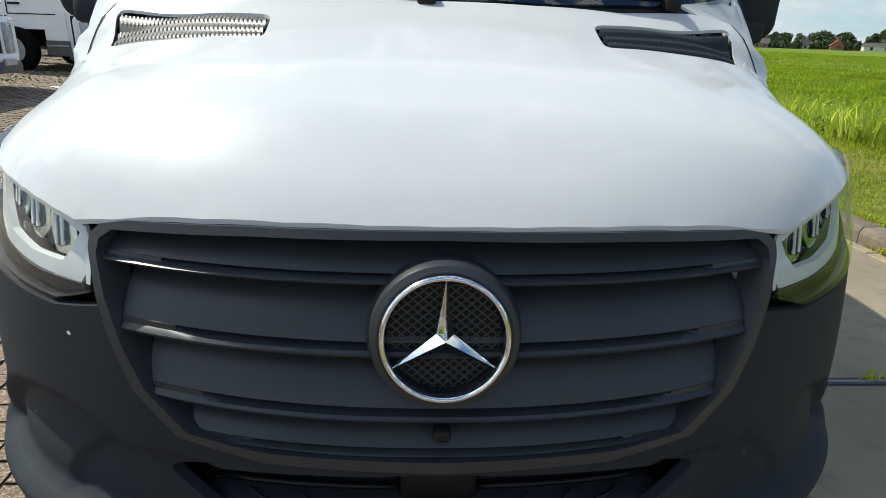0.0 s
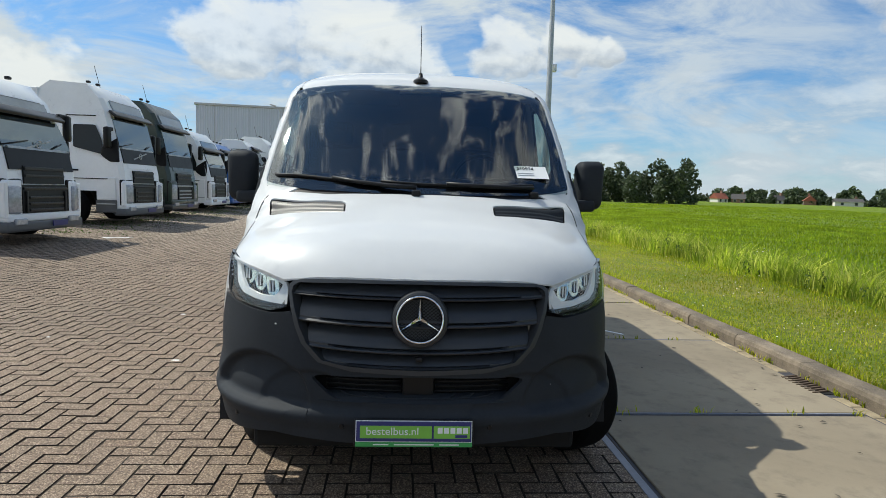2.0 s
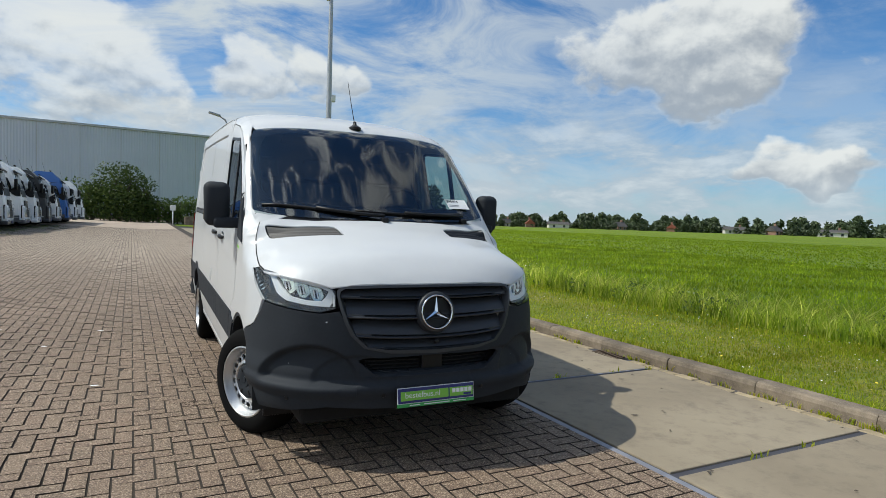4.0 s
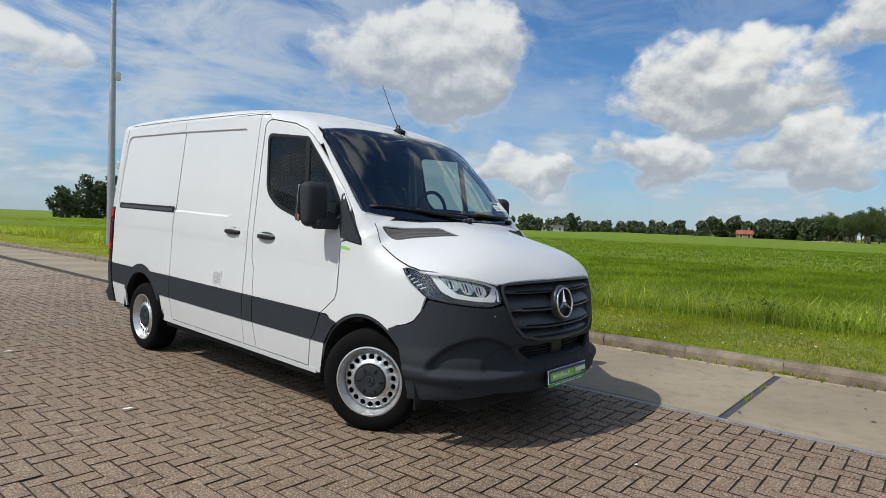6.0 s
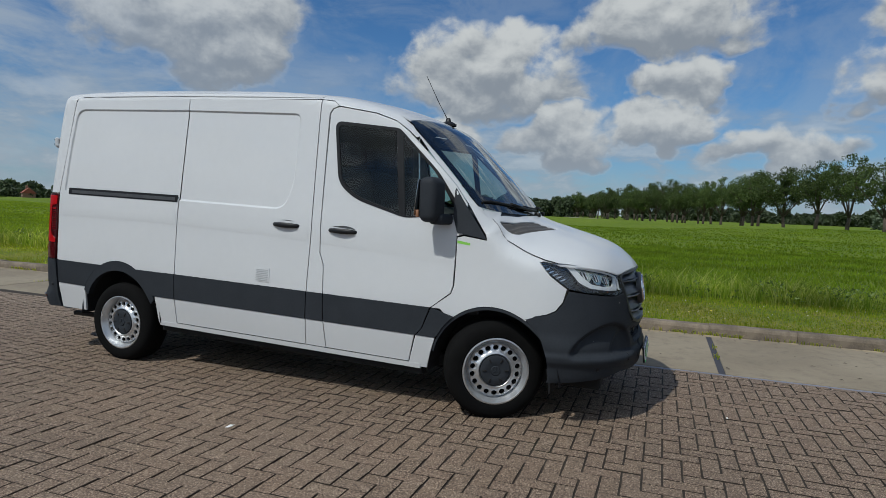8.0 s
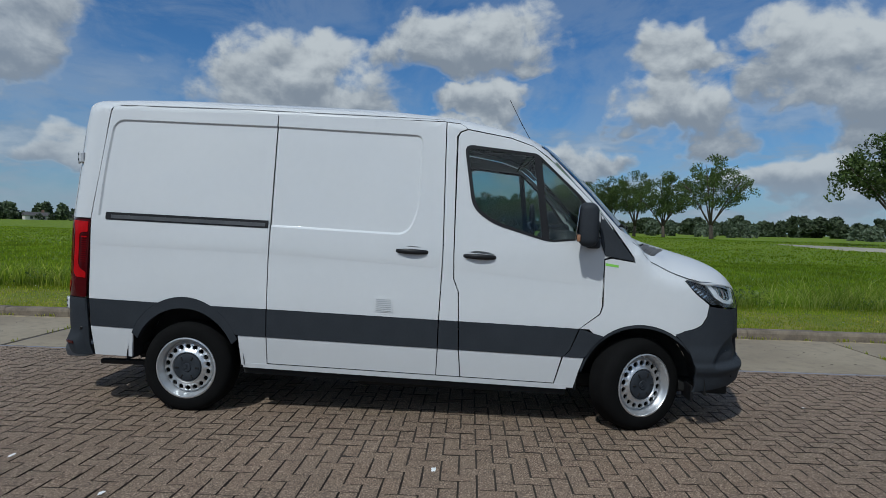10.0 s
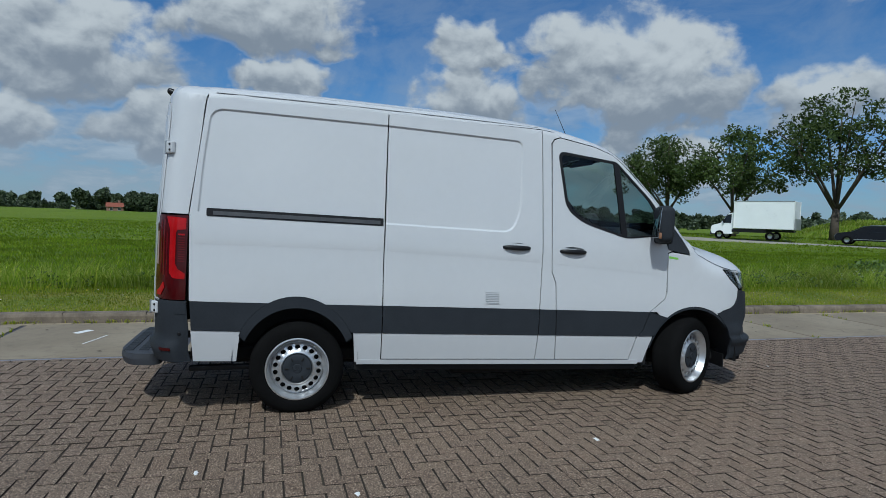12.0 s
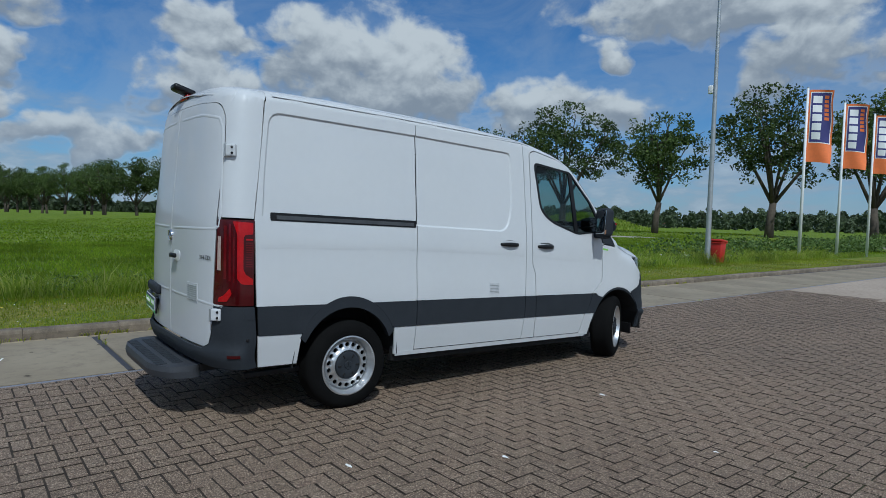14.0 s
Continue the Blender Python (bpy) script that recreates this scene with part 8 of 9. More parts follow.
# ---- trucks ----
def truck(at, turn, H, paint, low, label, deflector=True, slash=False, bars=None):
    """A tractor unit, nose at the local origin, looking along +x."""
    t = empty("truck", at, label, "truck", "parked trucks", turn=turn)
    W = 1.25
    bars = bars or M_TGRILLE
    # cab: side profile swept across, narrowed a little towards the top and the nose
    prof = [(-2.25, 0.95), (-2.25, H - (0.25 if deflector else 0.1)), (-1.9, H), (-0.95, H - 0.06), (-0.55, H - 0.42), (-0.42, H - 0.72), (-0.14, 1.95), (-0.03, 1.45), (0.0, 0.9), (0.0, 0.45), (-0.35, 0.40), (-0.40, 0.95)]

    def wid(x, z):
        return W * (1 - 0.06 * max(0.0, (z - 1.9) / 2.0)) * (1 - 0.05 * max(0.0, min(1.0, (x + 0.6) / 0.6)))
    bm = bmesh.new()
    L = [[bm.verts.new((x - (0.10 if abs(k) > 0.95 and x > -0.7 else 0.0), k * wid(x, z), z)) for x, z in prof] for k in (-1, -0.9, -0.45, 0, 0.45, 0.9, 1)]
    n = len(prof)
    for a, b in zip(L, L[1:]):
        for i in range(n):
            f = bm.faces.new((a[i], a[(i + 1) % n], b[(i + 1) % n], b[i]))
    bm.faces.new(list(reversed(L[0])))
    bm.faces.new(L[-1])
    cabp = part("cab", bm, paint, t, smooth=28)
    zs = H - 0.72
    # windscreen, on the sloping front
    def on_front(z):
        for (x0, z0), (x1, z1) in zip(prof[3:9], prof[4:9]):
            if z1 <= z <= z0:
                return x0 + (x1 - x0) * (z0 - z) / (z0 - z1)
        return 0.0
    def front_sheet(name, z0, z1, y0, y1, mat, out, parent, label=""):
        bm = bmesh.new()
        rows = [[bm.verts.new((on_front(z) + out - (0.09 if abs(y) > 1.1 else 0.0), y * wid(-0.3, z) / W, z)) for y in np.linspace(y0, y1, 9)] for z in np.linspace(z0, z1, 6)]
        for a, b in zip(rows, rows[1:]):
            for i in range(8):
                bm.faces.new((a[i], a[i + 1], b[i + 1], b[i]))
        ex = bmesh.ops.extrude_face_region(bm, geom=bm.faces[:])
        bmesh.ops.translate(bm, vec=(-0.05, 0, 0), verts=[g_ for g_ in ex["geom"] if isinstance(g_, bmesh.types.BMVert)])
        return part(name, bm, mat, parent, label)
    zw0, zw1 = (2.14, 2.92) if H > 3.4 else (1.86, 2.44) if H > 3.2 else (2.0, 2.52)
    front_sheet("screen_surround", zw0 - 0.26, zw1 + 0.06, -1.21, 1.21, M_TBLACK, 0.012, cabp)
    front_sheet("windscreen", zw0, zw1, -1.1, 1.1, M_TRUCKGLASS, 0.03, t, "dark sloping windscreen")
    part("sun_visor", box(0.24, 2.3, 0.08, (on_front(zw1) + 0.06, 0, zw1 + 0.12), 0.035, (0, 38, 0), 3), M_VISOR, t, "dark tinted sun visor", smooth=50)
    if H > 3.2:
        front_sheet("roof_window", zw1 + 0.20, min(H - 0.46, zw1 + 0.52), -0.95, 0.95, M_TROOF, 0.03, t, "pale roof window")
        front_sheet("roof_hood", zw1 + 0.10, min(H - 0.44, zw1 + 0.60), -1.12, 1.12, M_VISOR, 0.012, t, "black hood round the roof window")
    if slash:
        bar_ = part("badge_slash", box(0.02, 0.82, 0.035, (on_front(1.95) + 0.05, 0.0, 1.95), 0.008, (14, 0, 0)), M_GALV, t, "bright diagonal badge bar")
        part("badge_ring", lathe([(0.055, 0.0), (0.075, 0.012), (0.09, 0.0), (0.075, -0.012)], 24), M_GALV, bar_).matrix_local = pose(on_front(1.95) + 0.06, 0, 1.95)
    front_sheet("nose_panel", 1.58, zw0 - 0.40, -1.12, 1.12, paint, 0.02, t)
    front_sheet("dark_nose_band", zw0 - 0.42, zw0 - 0.02, -1.05, 1.05, M_TBLACK, 0.026, t, "black panel below the windscreen")
    front_sheet("silver_strip", zw0 - 0.03, zw0 + 0.015, -0.95, 0.95, M_GALV, 0.036, t)
    for k in (-1, 1):
        part("wiper", tube([(on_front(zw0) + 0.05, k * 0.75 - 0.35, zw0 + 0.02), (on_front(zw0 + 0.1) + 0.06, k * 0.55 + 0.2, zw0 + 0.14)], 0.014, 5), M_TBLACK, t)
    g_ = front_sheet("grille", 0.62, 1.16, -0.74, 0.74, M_TBLACK, 0.03, t, "black lower grille")
    up_ = front_sheet("upper_grille", 1.18, 1.53, -0.66, 0.66, M_TBLACK, 0.034, t, "black upper grille")
    part("grille_bar", box(0.03, 1.26, 0.05, (on_front(1.33) + 0.045, 0, 1.33), 0.012), M_TGRILLE, up_)
    part("grille_bar", box(0.03, 1.26, 0.07, (on_front(1.47) + 0.045, 0, 1.47), 0.012), M_TGRILLE, up_)
    for z in (0.68, 0.80, 0.92, 1.09):
        part("grille_bar", box(0.04, 1.10 if z < 1 else 1.42, 0.05, (on_front(z) + 0.045, 0, z), 0.014), bars, g_)
    for s in (-1, 1):
        part("grille_edge", box(0.05, 0.05, 0.42, (0.04, s * 0.62, 0.83), 0.015), M_TGRILLE, g_)
    part("bumper", box(0.34, 2.46, 0.20, (-0.10, 0, 0.38), 0.05, seg=3), low, t, "bumper", smooth=50)
    part("bumper_face", box(0.30, 2.40, 0.16, (-0.10, 0, 0.545), 0.04, seg=3), paint, t, smooth=50)
    for s in (-1, 1):
        hl = part("headlamp", box(0.16, 0.30, 0.52, (0.0, s * 0.98, 0.88), 0.05, (0, 0, s * 14), 3), M_TRUCKLAMP, t, "tall headlamp", smooth=50)
        part("lamp_trim", box(0.12, 0.10, 0.66, (-0.02, s * 1.18, 0.88), 0.03), paint, t)
        part("fog_lamp", box(0.06, 0.34, 0.12, (0.07, s * 0.86, 0.47), 0.02), M_TRUCKLAMP, t)
        part("lamp_surround", box(0.10, 0.46, 0.66, (-0.035, s * 0.98, 0.92), 0.04, (0, 0, s * 10), 3), paint, t, smooth=50)
        part("lamp_gap", box(0.08, 0.50, 0.70, (-0.045, s * 0.975, 0.92), 0.03, (0, 0, s * 10), 2), M_TBLACK, t)
        sw = bmesh.new()
        wl = rounded([(-0.17, zw0 + 0.25), (-0.13, zw0 - 0.40), (-0.34, zw0 - 0.40), (-0.54, zw0 - 0.26), (-0.62, zw0 - 0.10), (-0.50, zw0 + 0.02)], 0.04)
        v0 = [sw.verts.new((x, s * (wid(x, z) + 0.007 - (0.0 if x < -0.3 else 0.05 * (x + 0.3) / 0.3)), z)) for x, z in wl]
        v1 = [sw.verts.new((x, s * (wid(x, z) - 0.06), z)) for x, z in wl]
        sw.faces.new(v0)
        for i in range(len(wl)):
            sw.faces.new((v0[i], v0[(i + 1) % len(wl)], v1[(i + 1) % len(wl)], v1[i]))
        part("dark_door_trim", sw, M_TBLACK, t, "black trim below the side window")
        # side window and door
        dr = bmesh.new()
        wl = rounded([(-0.56, zw0 - 0.20), (-1.30, zw0 - 0.02), (-1.30, zw0 + 0.58), (-0.72, zw0 + 0.58), (-0.54, zw0 + 0.12)], 0.06)
        v0 = [dr.verts.new((x, s * (wid(x, z) + 0.012), z)) for x, z in wl]
        v1 = [dr.verts.new((x, s * (wid(x, z) - 0.02), z)) for x, z in wl]
        dr.faces.new(v0)
        for i in range(len(wl)):
            dr.faces.new((v0[i], v0[(i + 1) % len(wl)], v1[(i + 1) % len(wl)], v1[i]))
        part("side_window", dr, M_TRUCKSIDE, t, "dark side window")
        ol = [(-0.42, 1.28), (-1.48, 1.28), (-1.48, zw0 + 0.82), (-0.70, zw0 + 0.82)]
        for (x0, z0), (x1, z1) in zip(ol, ol[1:]):
            part("door_gap", tube([(x0, s * (wid(x0, z0) + 0.002), z0), (x1, s * (wid(x1, z1) + 0.002), z1)], 0.012, 5), M_TBLACK, t)
        part("door_handle", box(0.26, 0.03, 0.05, (-1.30, s * (W + 0.012), 1.50), 0.01), M_TBLACK, t)
        mr = part("mirror", box(0.14, 0.20, 0.56, (-0.32, s * 1.40, 2.38), 0.05, (0, 0, s * 10), 3), M_TBLACK, t, "tall black mirror", smooth=50)
        part("mirror_arm", box(0.08, 0.30, 0.10, (-0.34, s * 1.25, 2.62), 0.02), M_TBLACK, mr)
        # side skirt, wheels
        part("step_panel", box(0.56, 0.05, 0.34, (-0.47, s * 1.21, 0.54), 0.02), low, t)
        part("step_strip", box(0.50, 0.02, 0.035, (-0.47, s * 1.242, 0.60), 0.008), M_GALV, t)
        part("lower_door", box(0.52, 0.05, 0.62, (-0.47, s * 1.205, 1.02), 0.02), paint, t)
        part("side_skirt", box(2.9, 0.05, 0.62, (-3.6, s * 1.2, 0.72), 0.02), low, t)
        for x, wd in ((-1.38, 0.30), (-5.1, 0.56)):
            wh = empty("wheel", (0, 0, 0))
            wh.parent = t
            wh["label"] = "large truck wheel"
            wh.matrix_local = pose(x, s * 1.20, 0.5, 0, 0, 90 * s)
            part("tyre", lathe([(0.29, 0.0), (0.34, -0.02), (0.46, -0.01), (0.50, 0.03), (0.50, wd - 0.03), (0.44, wd), (0.3, wd)], 32), M_RUBBER, wh, smooth=40)
            part("rim", lathe([(0.0, 0.06), (0.10, 0.04), (0.13, 0.10), (0.24, 0.10), (0.28, 0.02), (0.30, 0.0)], 28), M_GALV, wh, smooth=40)
        bm = bmesh.new()
        prev = None
        for k in range(15):
            a = math.pi * k / 14
            row = [bm.verts.new((-1.38 + 0.62 * math.cos(a), s * y, 0.55 + 0.60 * math.sin(a))) for y in (1.22, 0.7)]
            if prev:
                bm.faces.new((prev[0], prev[1], row[1], row[0]))
            prev = row
        part("mudguard", bm, M_TBLACK, t)
    part("wheel_gap", box(1.12, 0.9, 0.62, (-1.38, 0, 0.85), 0.05), M_CAVITY, t)
    part("chassis", box(5.6, 0.9, 0.30, (-3.3, 0, 0.85), 0.03), M_TBLACK, t)
    if deflector:
        for s in (-1, 1):
            part("side_fairing", box(0.9, 0.05, H - 1.2, (-2.65, s * 1.20, (H + 1.2) / 2 - 0.2), 0.02), paint, t)
    for k in range(4 if H < 3.3 else 2):
        part("roof_lamp", box(0.10, 0.12, 0.07, (-1.12, -0.75 + 0.5 * k, H + 0.05), 0.025), M_TBLACK, t)
    part("roof_aerial", tube([(-1.5, 0.7, H - 0.05), (-1.7, 0.7, H + 0.75)], 0.008, 5), M_TBLACK, t)
    part("fifth_wheel", box(0.9, 0.9, 0.12, (-5.0, 0, 1.12), 0.03), M_TBLACK, t)
    part("number_plate", box(0.02, 0.50, 0.11, (0.085, 0.35, 0.40), 0.003), M_BLUE, t, "blue advertising plate")
    return t


M_TBLACK = material("truck_black_plastic", (0.007, 0.0072, 0.008), 0.4, var=0.2, scale=6.0, spec=0.25)
M_TRUCKGLASS = material("truck_glass", (0.19, 0.235, 0.25), 0.04, metal=0.75, var=0.12, scale=0.6, spec=0.8)
M_TGRILLE = material("truck_grille", (0.011, 0.0115, 0.0125), 0.4, var=0.2, scale=6.0)
M_TROOF = material("truck_roof_window", (0.28, 0.32, 0.35), 0.08, metal=0.4, var=0.2, scale=1.0, spec=0.8)
M_TRUCKSIDE = material("truck_side_glass", (0.012, 0.014, 0.016), 0.05, var=0.2, scale=0.8, spec=0.4)
M_VISOR = material("smoked_visor", (0.006, 0.006, 0.007), 0.35, var=0.2)
M_TRUCKLAMP = material("truck_lamp_glass", (0.40, 0.42, 0.45), 0.2, metal=0.2, var=0.3, scale=14.0, coat=0.5)
M_TWHITE = material("truck_white", (0.88, 0.90, 0.91), 0.3, var=0.05, scale=1.0, coat=0.4)
M_TGREEN = material("truck_green", (0.012, 0.028, 0.02), 0.3, var=0.1, coat=0.4)
M_TBLUE = material("truck_blue", (0.03, 0.13, 0.42), 0.3, var=0.08, coat=0.4)
M_TDARK = material("truck_dark", (0.03, 0.032, 0.036), 0.35, var=0.1, coat=0.4)
box_truck((37.2, -33.8, field_height(37.2, -33.8) + 0.14), 34)
estate_car((30.4, -38.4, field_height(30.4, -38.4) + 0.14), 34)
M_TGREY = material("truck_bumper_grey", (0.10, 0.105, 0.11), 0.5, var=0.12)
row = [
    (-7.27, 10.12, 3.28, M_TWHITE, M_TGREY, "white low-roof tractor unit with a black grille", False),
    (-7.76, 15.85, 3.86, M_TWHITE, M_TGREY, "tall white tractor unit with a black grille", True),
    (-7.98, 19.68, 3.9, M_TGREEN, M_TDARK, "dark green tractor unit with bright grille", True),
    (-8.16, 24.35, 3.35, M_TWHITE, M_TWHITE, "white tractor unit with pale bumper", True),
    (-8.12, 27.2, 3.05, M_TBLUE, M_TBLUE, "low tractor unit with blue panels", False),
    (-7.85, 31.3, 3.45, M_TWHITE, M_TGREY, "white tractor unit with grey bumper", True),
    (-7.62, 34.4, 3.85, M_TWHITE, M_TDARK, "white tractor unit with dark bumper", True),
    (-7.38, 37.6, 3.6, M_TWHITE, M_TGREY, "white tractor unit", True),
    (-7.17, 40.5, 3.5, M_TWHITE, M_TWHITE, "white tractor unit with pale bumper", True),
    (-6.95, 43.4, 3.5, M_TDARK, M_TDARK, "dark tractor unit", True),
    (-6.72, 46.4, 3.3, M_TWHITE, M_TGREY, "white tractor unit", False),
    (-6.48, 49.7, 3.75, M_TBLUE, M_TDARK, "blue tractor unit", True),
    (-6.24, 52.8, 3.3, M_TWHITE, M_TGREY, "white tractor unit", False),
    (-6.00, 56.0, 3.4, M_TWHITE, M_TGREY, "white tractor unit", True)]
for x, y, H, pm, lm, lab, dfl in row:
    truck((x, y, lift(x, y) - 0.01), -1 if y < 30 else 3, H, pm, lm, lab + " parked in a row", dfl, y < 16 or 31 < y < 32, M_GALV if 19 < y < 20 else None)
# moss and grass in the joints before the trucks
moss = []
for k in range(260):
    cy = rng.uniform(12.0, 44.0)
    cx = rng.normal(-8.2, 0.7) + (0.07 * (cy - 28) if cy > 28 else 0.0)
    moss.append(np.stack([rng.normal(cx, 0.22, 16), rng.normal(cy, 0.20, 16)], 1))
blades("yard_moss", np.concatenate(moss), 0.03, 0.02, M_HEDGE, "moss and short grass in the paving joints before the trucks", lambda x, y: lift(x, y) + 0.004, 0.9)

for x, y, sx, sy, a in ((-6.62, 11.6, 0.55, 0.09, 20), (-6.45, 11.72, 0.09, 0.30, -35), (-6.75, 11.45, 0.09, 0.30, 50)):
    tagged(mesh_object("paint_mark", [(-sx / 2, -sy / 2, 0), (sx / 2, -sy / 2, 0), (sx / 2, sy / 2, 0), (-sx / 2, sy / 2, 0), (-sx / 2, -sy / 2, -0.002), (sx / 2, -sy / 2, -0.002), (sx / 2, sy / 2, -0.002), (-sx / 2, sy / 2, -0.002)], [(0, 1, 2, 3), (0, 4, 5, 1), (1, 5, 6, 2), (2, 6, 7, 3), (3, 7, 4, 0)], M_SIGNWHITE), "worn white paint stroke on the brick yard", "road marking").matrix_world = pose(x, y, lift(x, y) + 0.013, 0, 0, a)

# ---- concrete lane, kerb and brick paving, piece by piece ----
def slab_mesh(sx, sy, h, bev):
    """A block with chamfered upper edges, its top at z = 0."""
    x, y = sx / 2, sy / 2
    v = [(-x, -y, -h), (x, -y, -h), (x, y, -h), (-x, y, -h), (-x, -y, -bev), (x, -y, -bev), (x, y, -bev), (-x, y, -bev), (-x + bev, -y + bev, 0), (x - bev, -y + bev, 0), (x - bev, y - bev, 0), (-x + bev, y - bev, 0)]
    f = [(0, 1, 5, 4), (1, 2, 6, 5), (2, 3, 7, 6), (3, 0, 4, 7), (4, 5, 9, 8), (5, 6, 10, 9), (6, 7, 11, 10), (7, 4, 8, 11), (8, 9, 10, 11)]
    return v, f


def shared(name, v, f, mat):
    me = bpy.data.meshes.new(name)
    me.from_pydata(v, [], f)
    me.materials.append(mat)
    return me


lane = tagged(new("road"), "concrete slab lane between brick paving and kerb", "road", kind="structure")
mesh_object("lane_bed", [(EDGE - 0.06 + skew(y), y, -0.008) if i == 0 else (KERB1 + skew(y), y, -0.008) for y in range(-60, 72, 2) for i in (0, 1)], [(2 * k, 2 * k + 1, 2 * k + 3, 2 * k + 2) for k in range(65)], M_BITUMEN, lane)
pr = random.Random(21)
JOINT = -0.62
for k in range(-12, 30):
    y0 = JOINT + 2.055 * k
    gap = 0.045 if k in (0, 3) else 0.018
    me = shared("slab", *slab_mesh(GUT - EDGE - 0.05, 2.055 - gap * 2, 0.05, 0.004), M_CONCRETE)
    o = new("slab", me)
    o.parent = lane
    o.matrix_local = pose((EDGE + GUT) / 2 + 0.01 + skew(y0 + 1.03), y0 + 1.03, 0.004 + pr.uniform(-0.002, 0.002), pr.uniform(-0.08, 0.08), pr.uniform(-0.08, 0.08), 0.86)
    if k in (1, 2):
        e = mesh_object("joint_edging", *slab_mesh(GUT - EDGE - 0.06, 0.014, 0.02, 0.002), M_EDGING, lane)
        e.matrix_local = pose((EDGE + GUT) / 2 + skew(y0), y0 - 0.008, 0.006, 0, 0, 0.86)
v, f = [], []
for i, y in enumerate(range(-60, 72, 2)):
    x = EDGE + skew(y)
    v += [(x - 0.045, y, 0.004), (x - 0.001, y, 0.006), (x - 0.001, y, -0.03), (x - 0.045, y, -0.03)]
    if i:
        a, b = 4 * (i - 1), 4 * i
        f += [(a, a + 1, b + 1, b), (a + 1, a + 2, b + 2, b + 1), (a + 3, a, b, b + 3)]
mesh_object("edging_strip", v, f, M_EDGING, lane)["label"] = "bluish steel edging strip"
# white paint mark, leaves and litter on the lane
for x, y, sx, sy, a in ((2.48, 6.81, 0.09, 0.22, 61), (2.13, 3.78, 0.03, 0.25, 42), (2.0, 6.55, 0.015, 0.5, 75)):
    o = mesh_object("paint_mark", *slab_mesh(sx, sy, 0.004, 0.001), M_SIGNWHITE, lane)
    o.matrix_local = pose(x, y, 0.0085, 0, 0, a)
v, f = [], []
for k in range(90):
    x, y, s = pr.uniform(EDGE + 0.1, GUT), pr.uniform(-5, 9), pr.uniform(0.012, 0.035)
    a = pr.uniform(0, 6.28)
    i = len(v)
    v += [(x + s * math.cos(a), y + s * math.sin(a), 0.012), (x + 0.4 * s * math.cos(a + 1.6), y + 0.4 * s * math.sin(a + 1.6), 0.016), (x - s * math.cos(a), y - s * math.sin(a), 0.012), (x - 0.4 * s * math.cos(a + 1.6), y - 0.4 * s * math.sin(a + 1.6), 0.013)]
    f.append((i, i + 1, i + 2, i + 3))
tagged(mesh_object("leaf_litter", v, f, M_BARK), "small brown leaves scattered on the concrete", "leaves", kind="stuff")

# kerb stones
kerb = tagged(new("kerb"), "weathered concrete kerb along the verge", "kerb", kind="structure")
kv, kf = [], []
prof = [(0.0, -0.05), (0.0, 0.075), (0.012, 0.105), (0.03, 0.118), (0.165, 0.122), (0.17, 0.06)]
for yy in (-0.495, 0.495):
    for px, pz in prof:
        kv.append((px, yy, pz))
n = len(prof)
kf = [(i, i + 1, n + i + 1, n + i) for i in range(n - 1)] + [tuple(range(n - 1, -1, -1)), tuple(range(n, 2 * n))]
kme = shared("kerb_stone", kv, kf, M_KERB)
for k in range(-30, 62):
    y = -0.60 + 0.98 * k + 0.49
    o = new("kerb_stone", kme)
    o.parent = kerb
    o.matrix_local = pose(KERB0 + skew(y) + pr.uniform(-0.006, 0.006), y, pr.uniform(-0.008, 0.004), pr.uniform(-0.3, 0.3), pr.uniform(-1, 1), 0.86 + pr.uniform(-0.35, 0.35))
    o.scale = (1, 0.985, 1)
# gutter bricks beside the kerb
M_CLINKER = material("yellow_clinker", (0.29, 0.235, 0.15), 0.85, var=0.3, scale=9.0, random=0.25)
gme = shared("brick", *slab_mesh(0.095, 0.205, 0.06, 0.008), M_CLINKER)
for k in range(-60, 110):
    y = 0.212 * k
    if not 1.86 < y < 2.34:
        o = new("brick", gme)
        o.parent = kerb
        o.matrix_local = pose(GUT + 0.058 + skew(y), y, pr.uniform(-0.006, 0.002), pr.uniform(-1, 1), pr.uniform(-1.5, 1.5), 0.86 + pr.uniform(-1.5, 1.5))
drain = tagged(new("drain_grate"), "rusty iron drain grate in the gutter", "drain")
drain.matrix_world = pose(GUT + 0.01 + skew(2.1), 2.1, 0.0, 0, 0, 0.86)
M_RUST = material("rusty_iron", (0.11, 0.075, 0.05), 0.8, metal=0.3, var=0.3, scale=12.0)
part("frame", box(0.20, 0.46, 0.02, (0, 0, -0.012), 0.004), M_CAVITY, drain)
for k in range(9):
    part("bar", box(0.17, 0.022, 0.02, (0, -0.19 + 0.0475 * k, 0.0), 0.004, (0, 0, 18)), M_RUST, drain)
weeds = []
for k in range(120):
    y = rng.uniform(-8, 16)
    weeds.append(np.stack([rng.normal(KERB0 + skew(y) - 0.012, 0.015, 12), rng.normal(y, 0.05, 12)], 1))
for k in range(-2, 7):
    y0 = JOINT + 2.055 * k
    for j in range(2 if k in (0, 3) else 5):
        x = rng.uniform(EDGE, GUT)
        weeds.append(np.stack([rng.normal(x, 0.05, 7), rng.normal(y0 + skew(y0) * 0, 0.012, 7)], 1))
blades("gutter_weeds", np.concatenate(weeds), 0.045, 0.006, M_BLADE, "small weeds along the foot of the kerb", lambda x, y: 0.0, 0.9)

# herringbone brick paving of the yard
yard = tagged(new("paving"), "brown-grey brick paving laid in herringbone", "paving", kind="structure")
BL, BW = 0.212, 0.106
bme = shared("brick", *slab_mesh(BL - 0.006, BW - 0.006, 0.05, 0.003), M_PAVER)
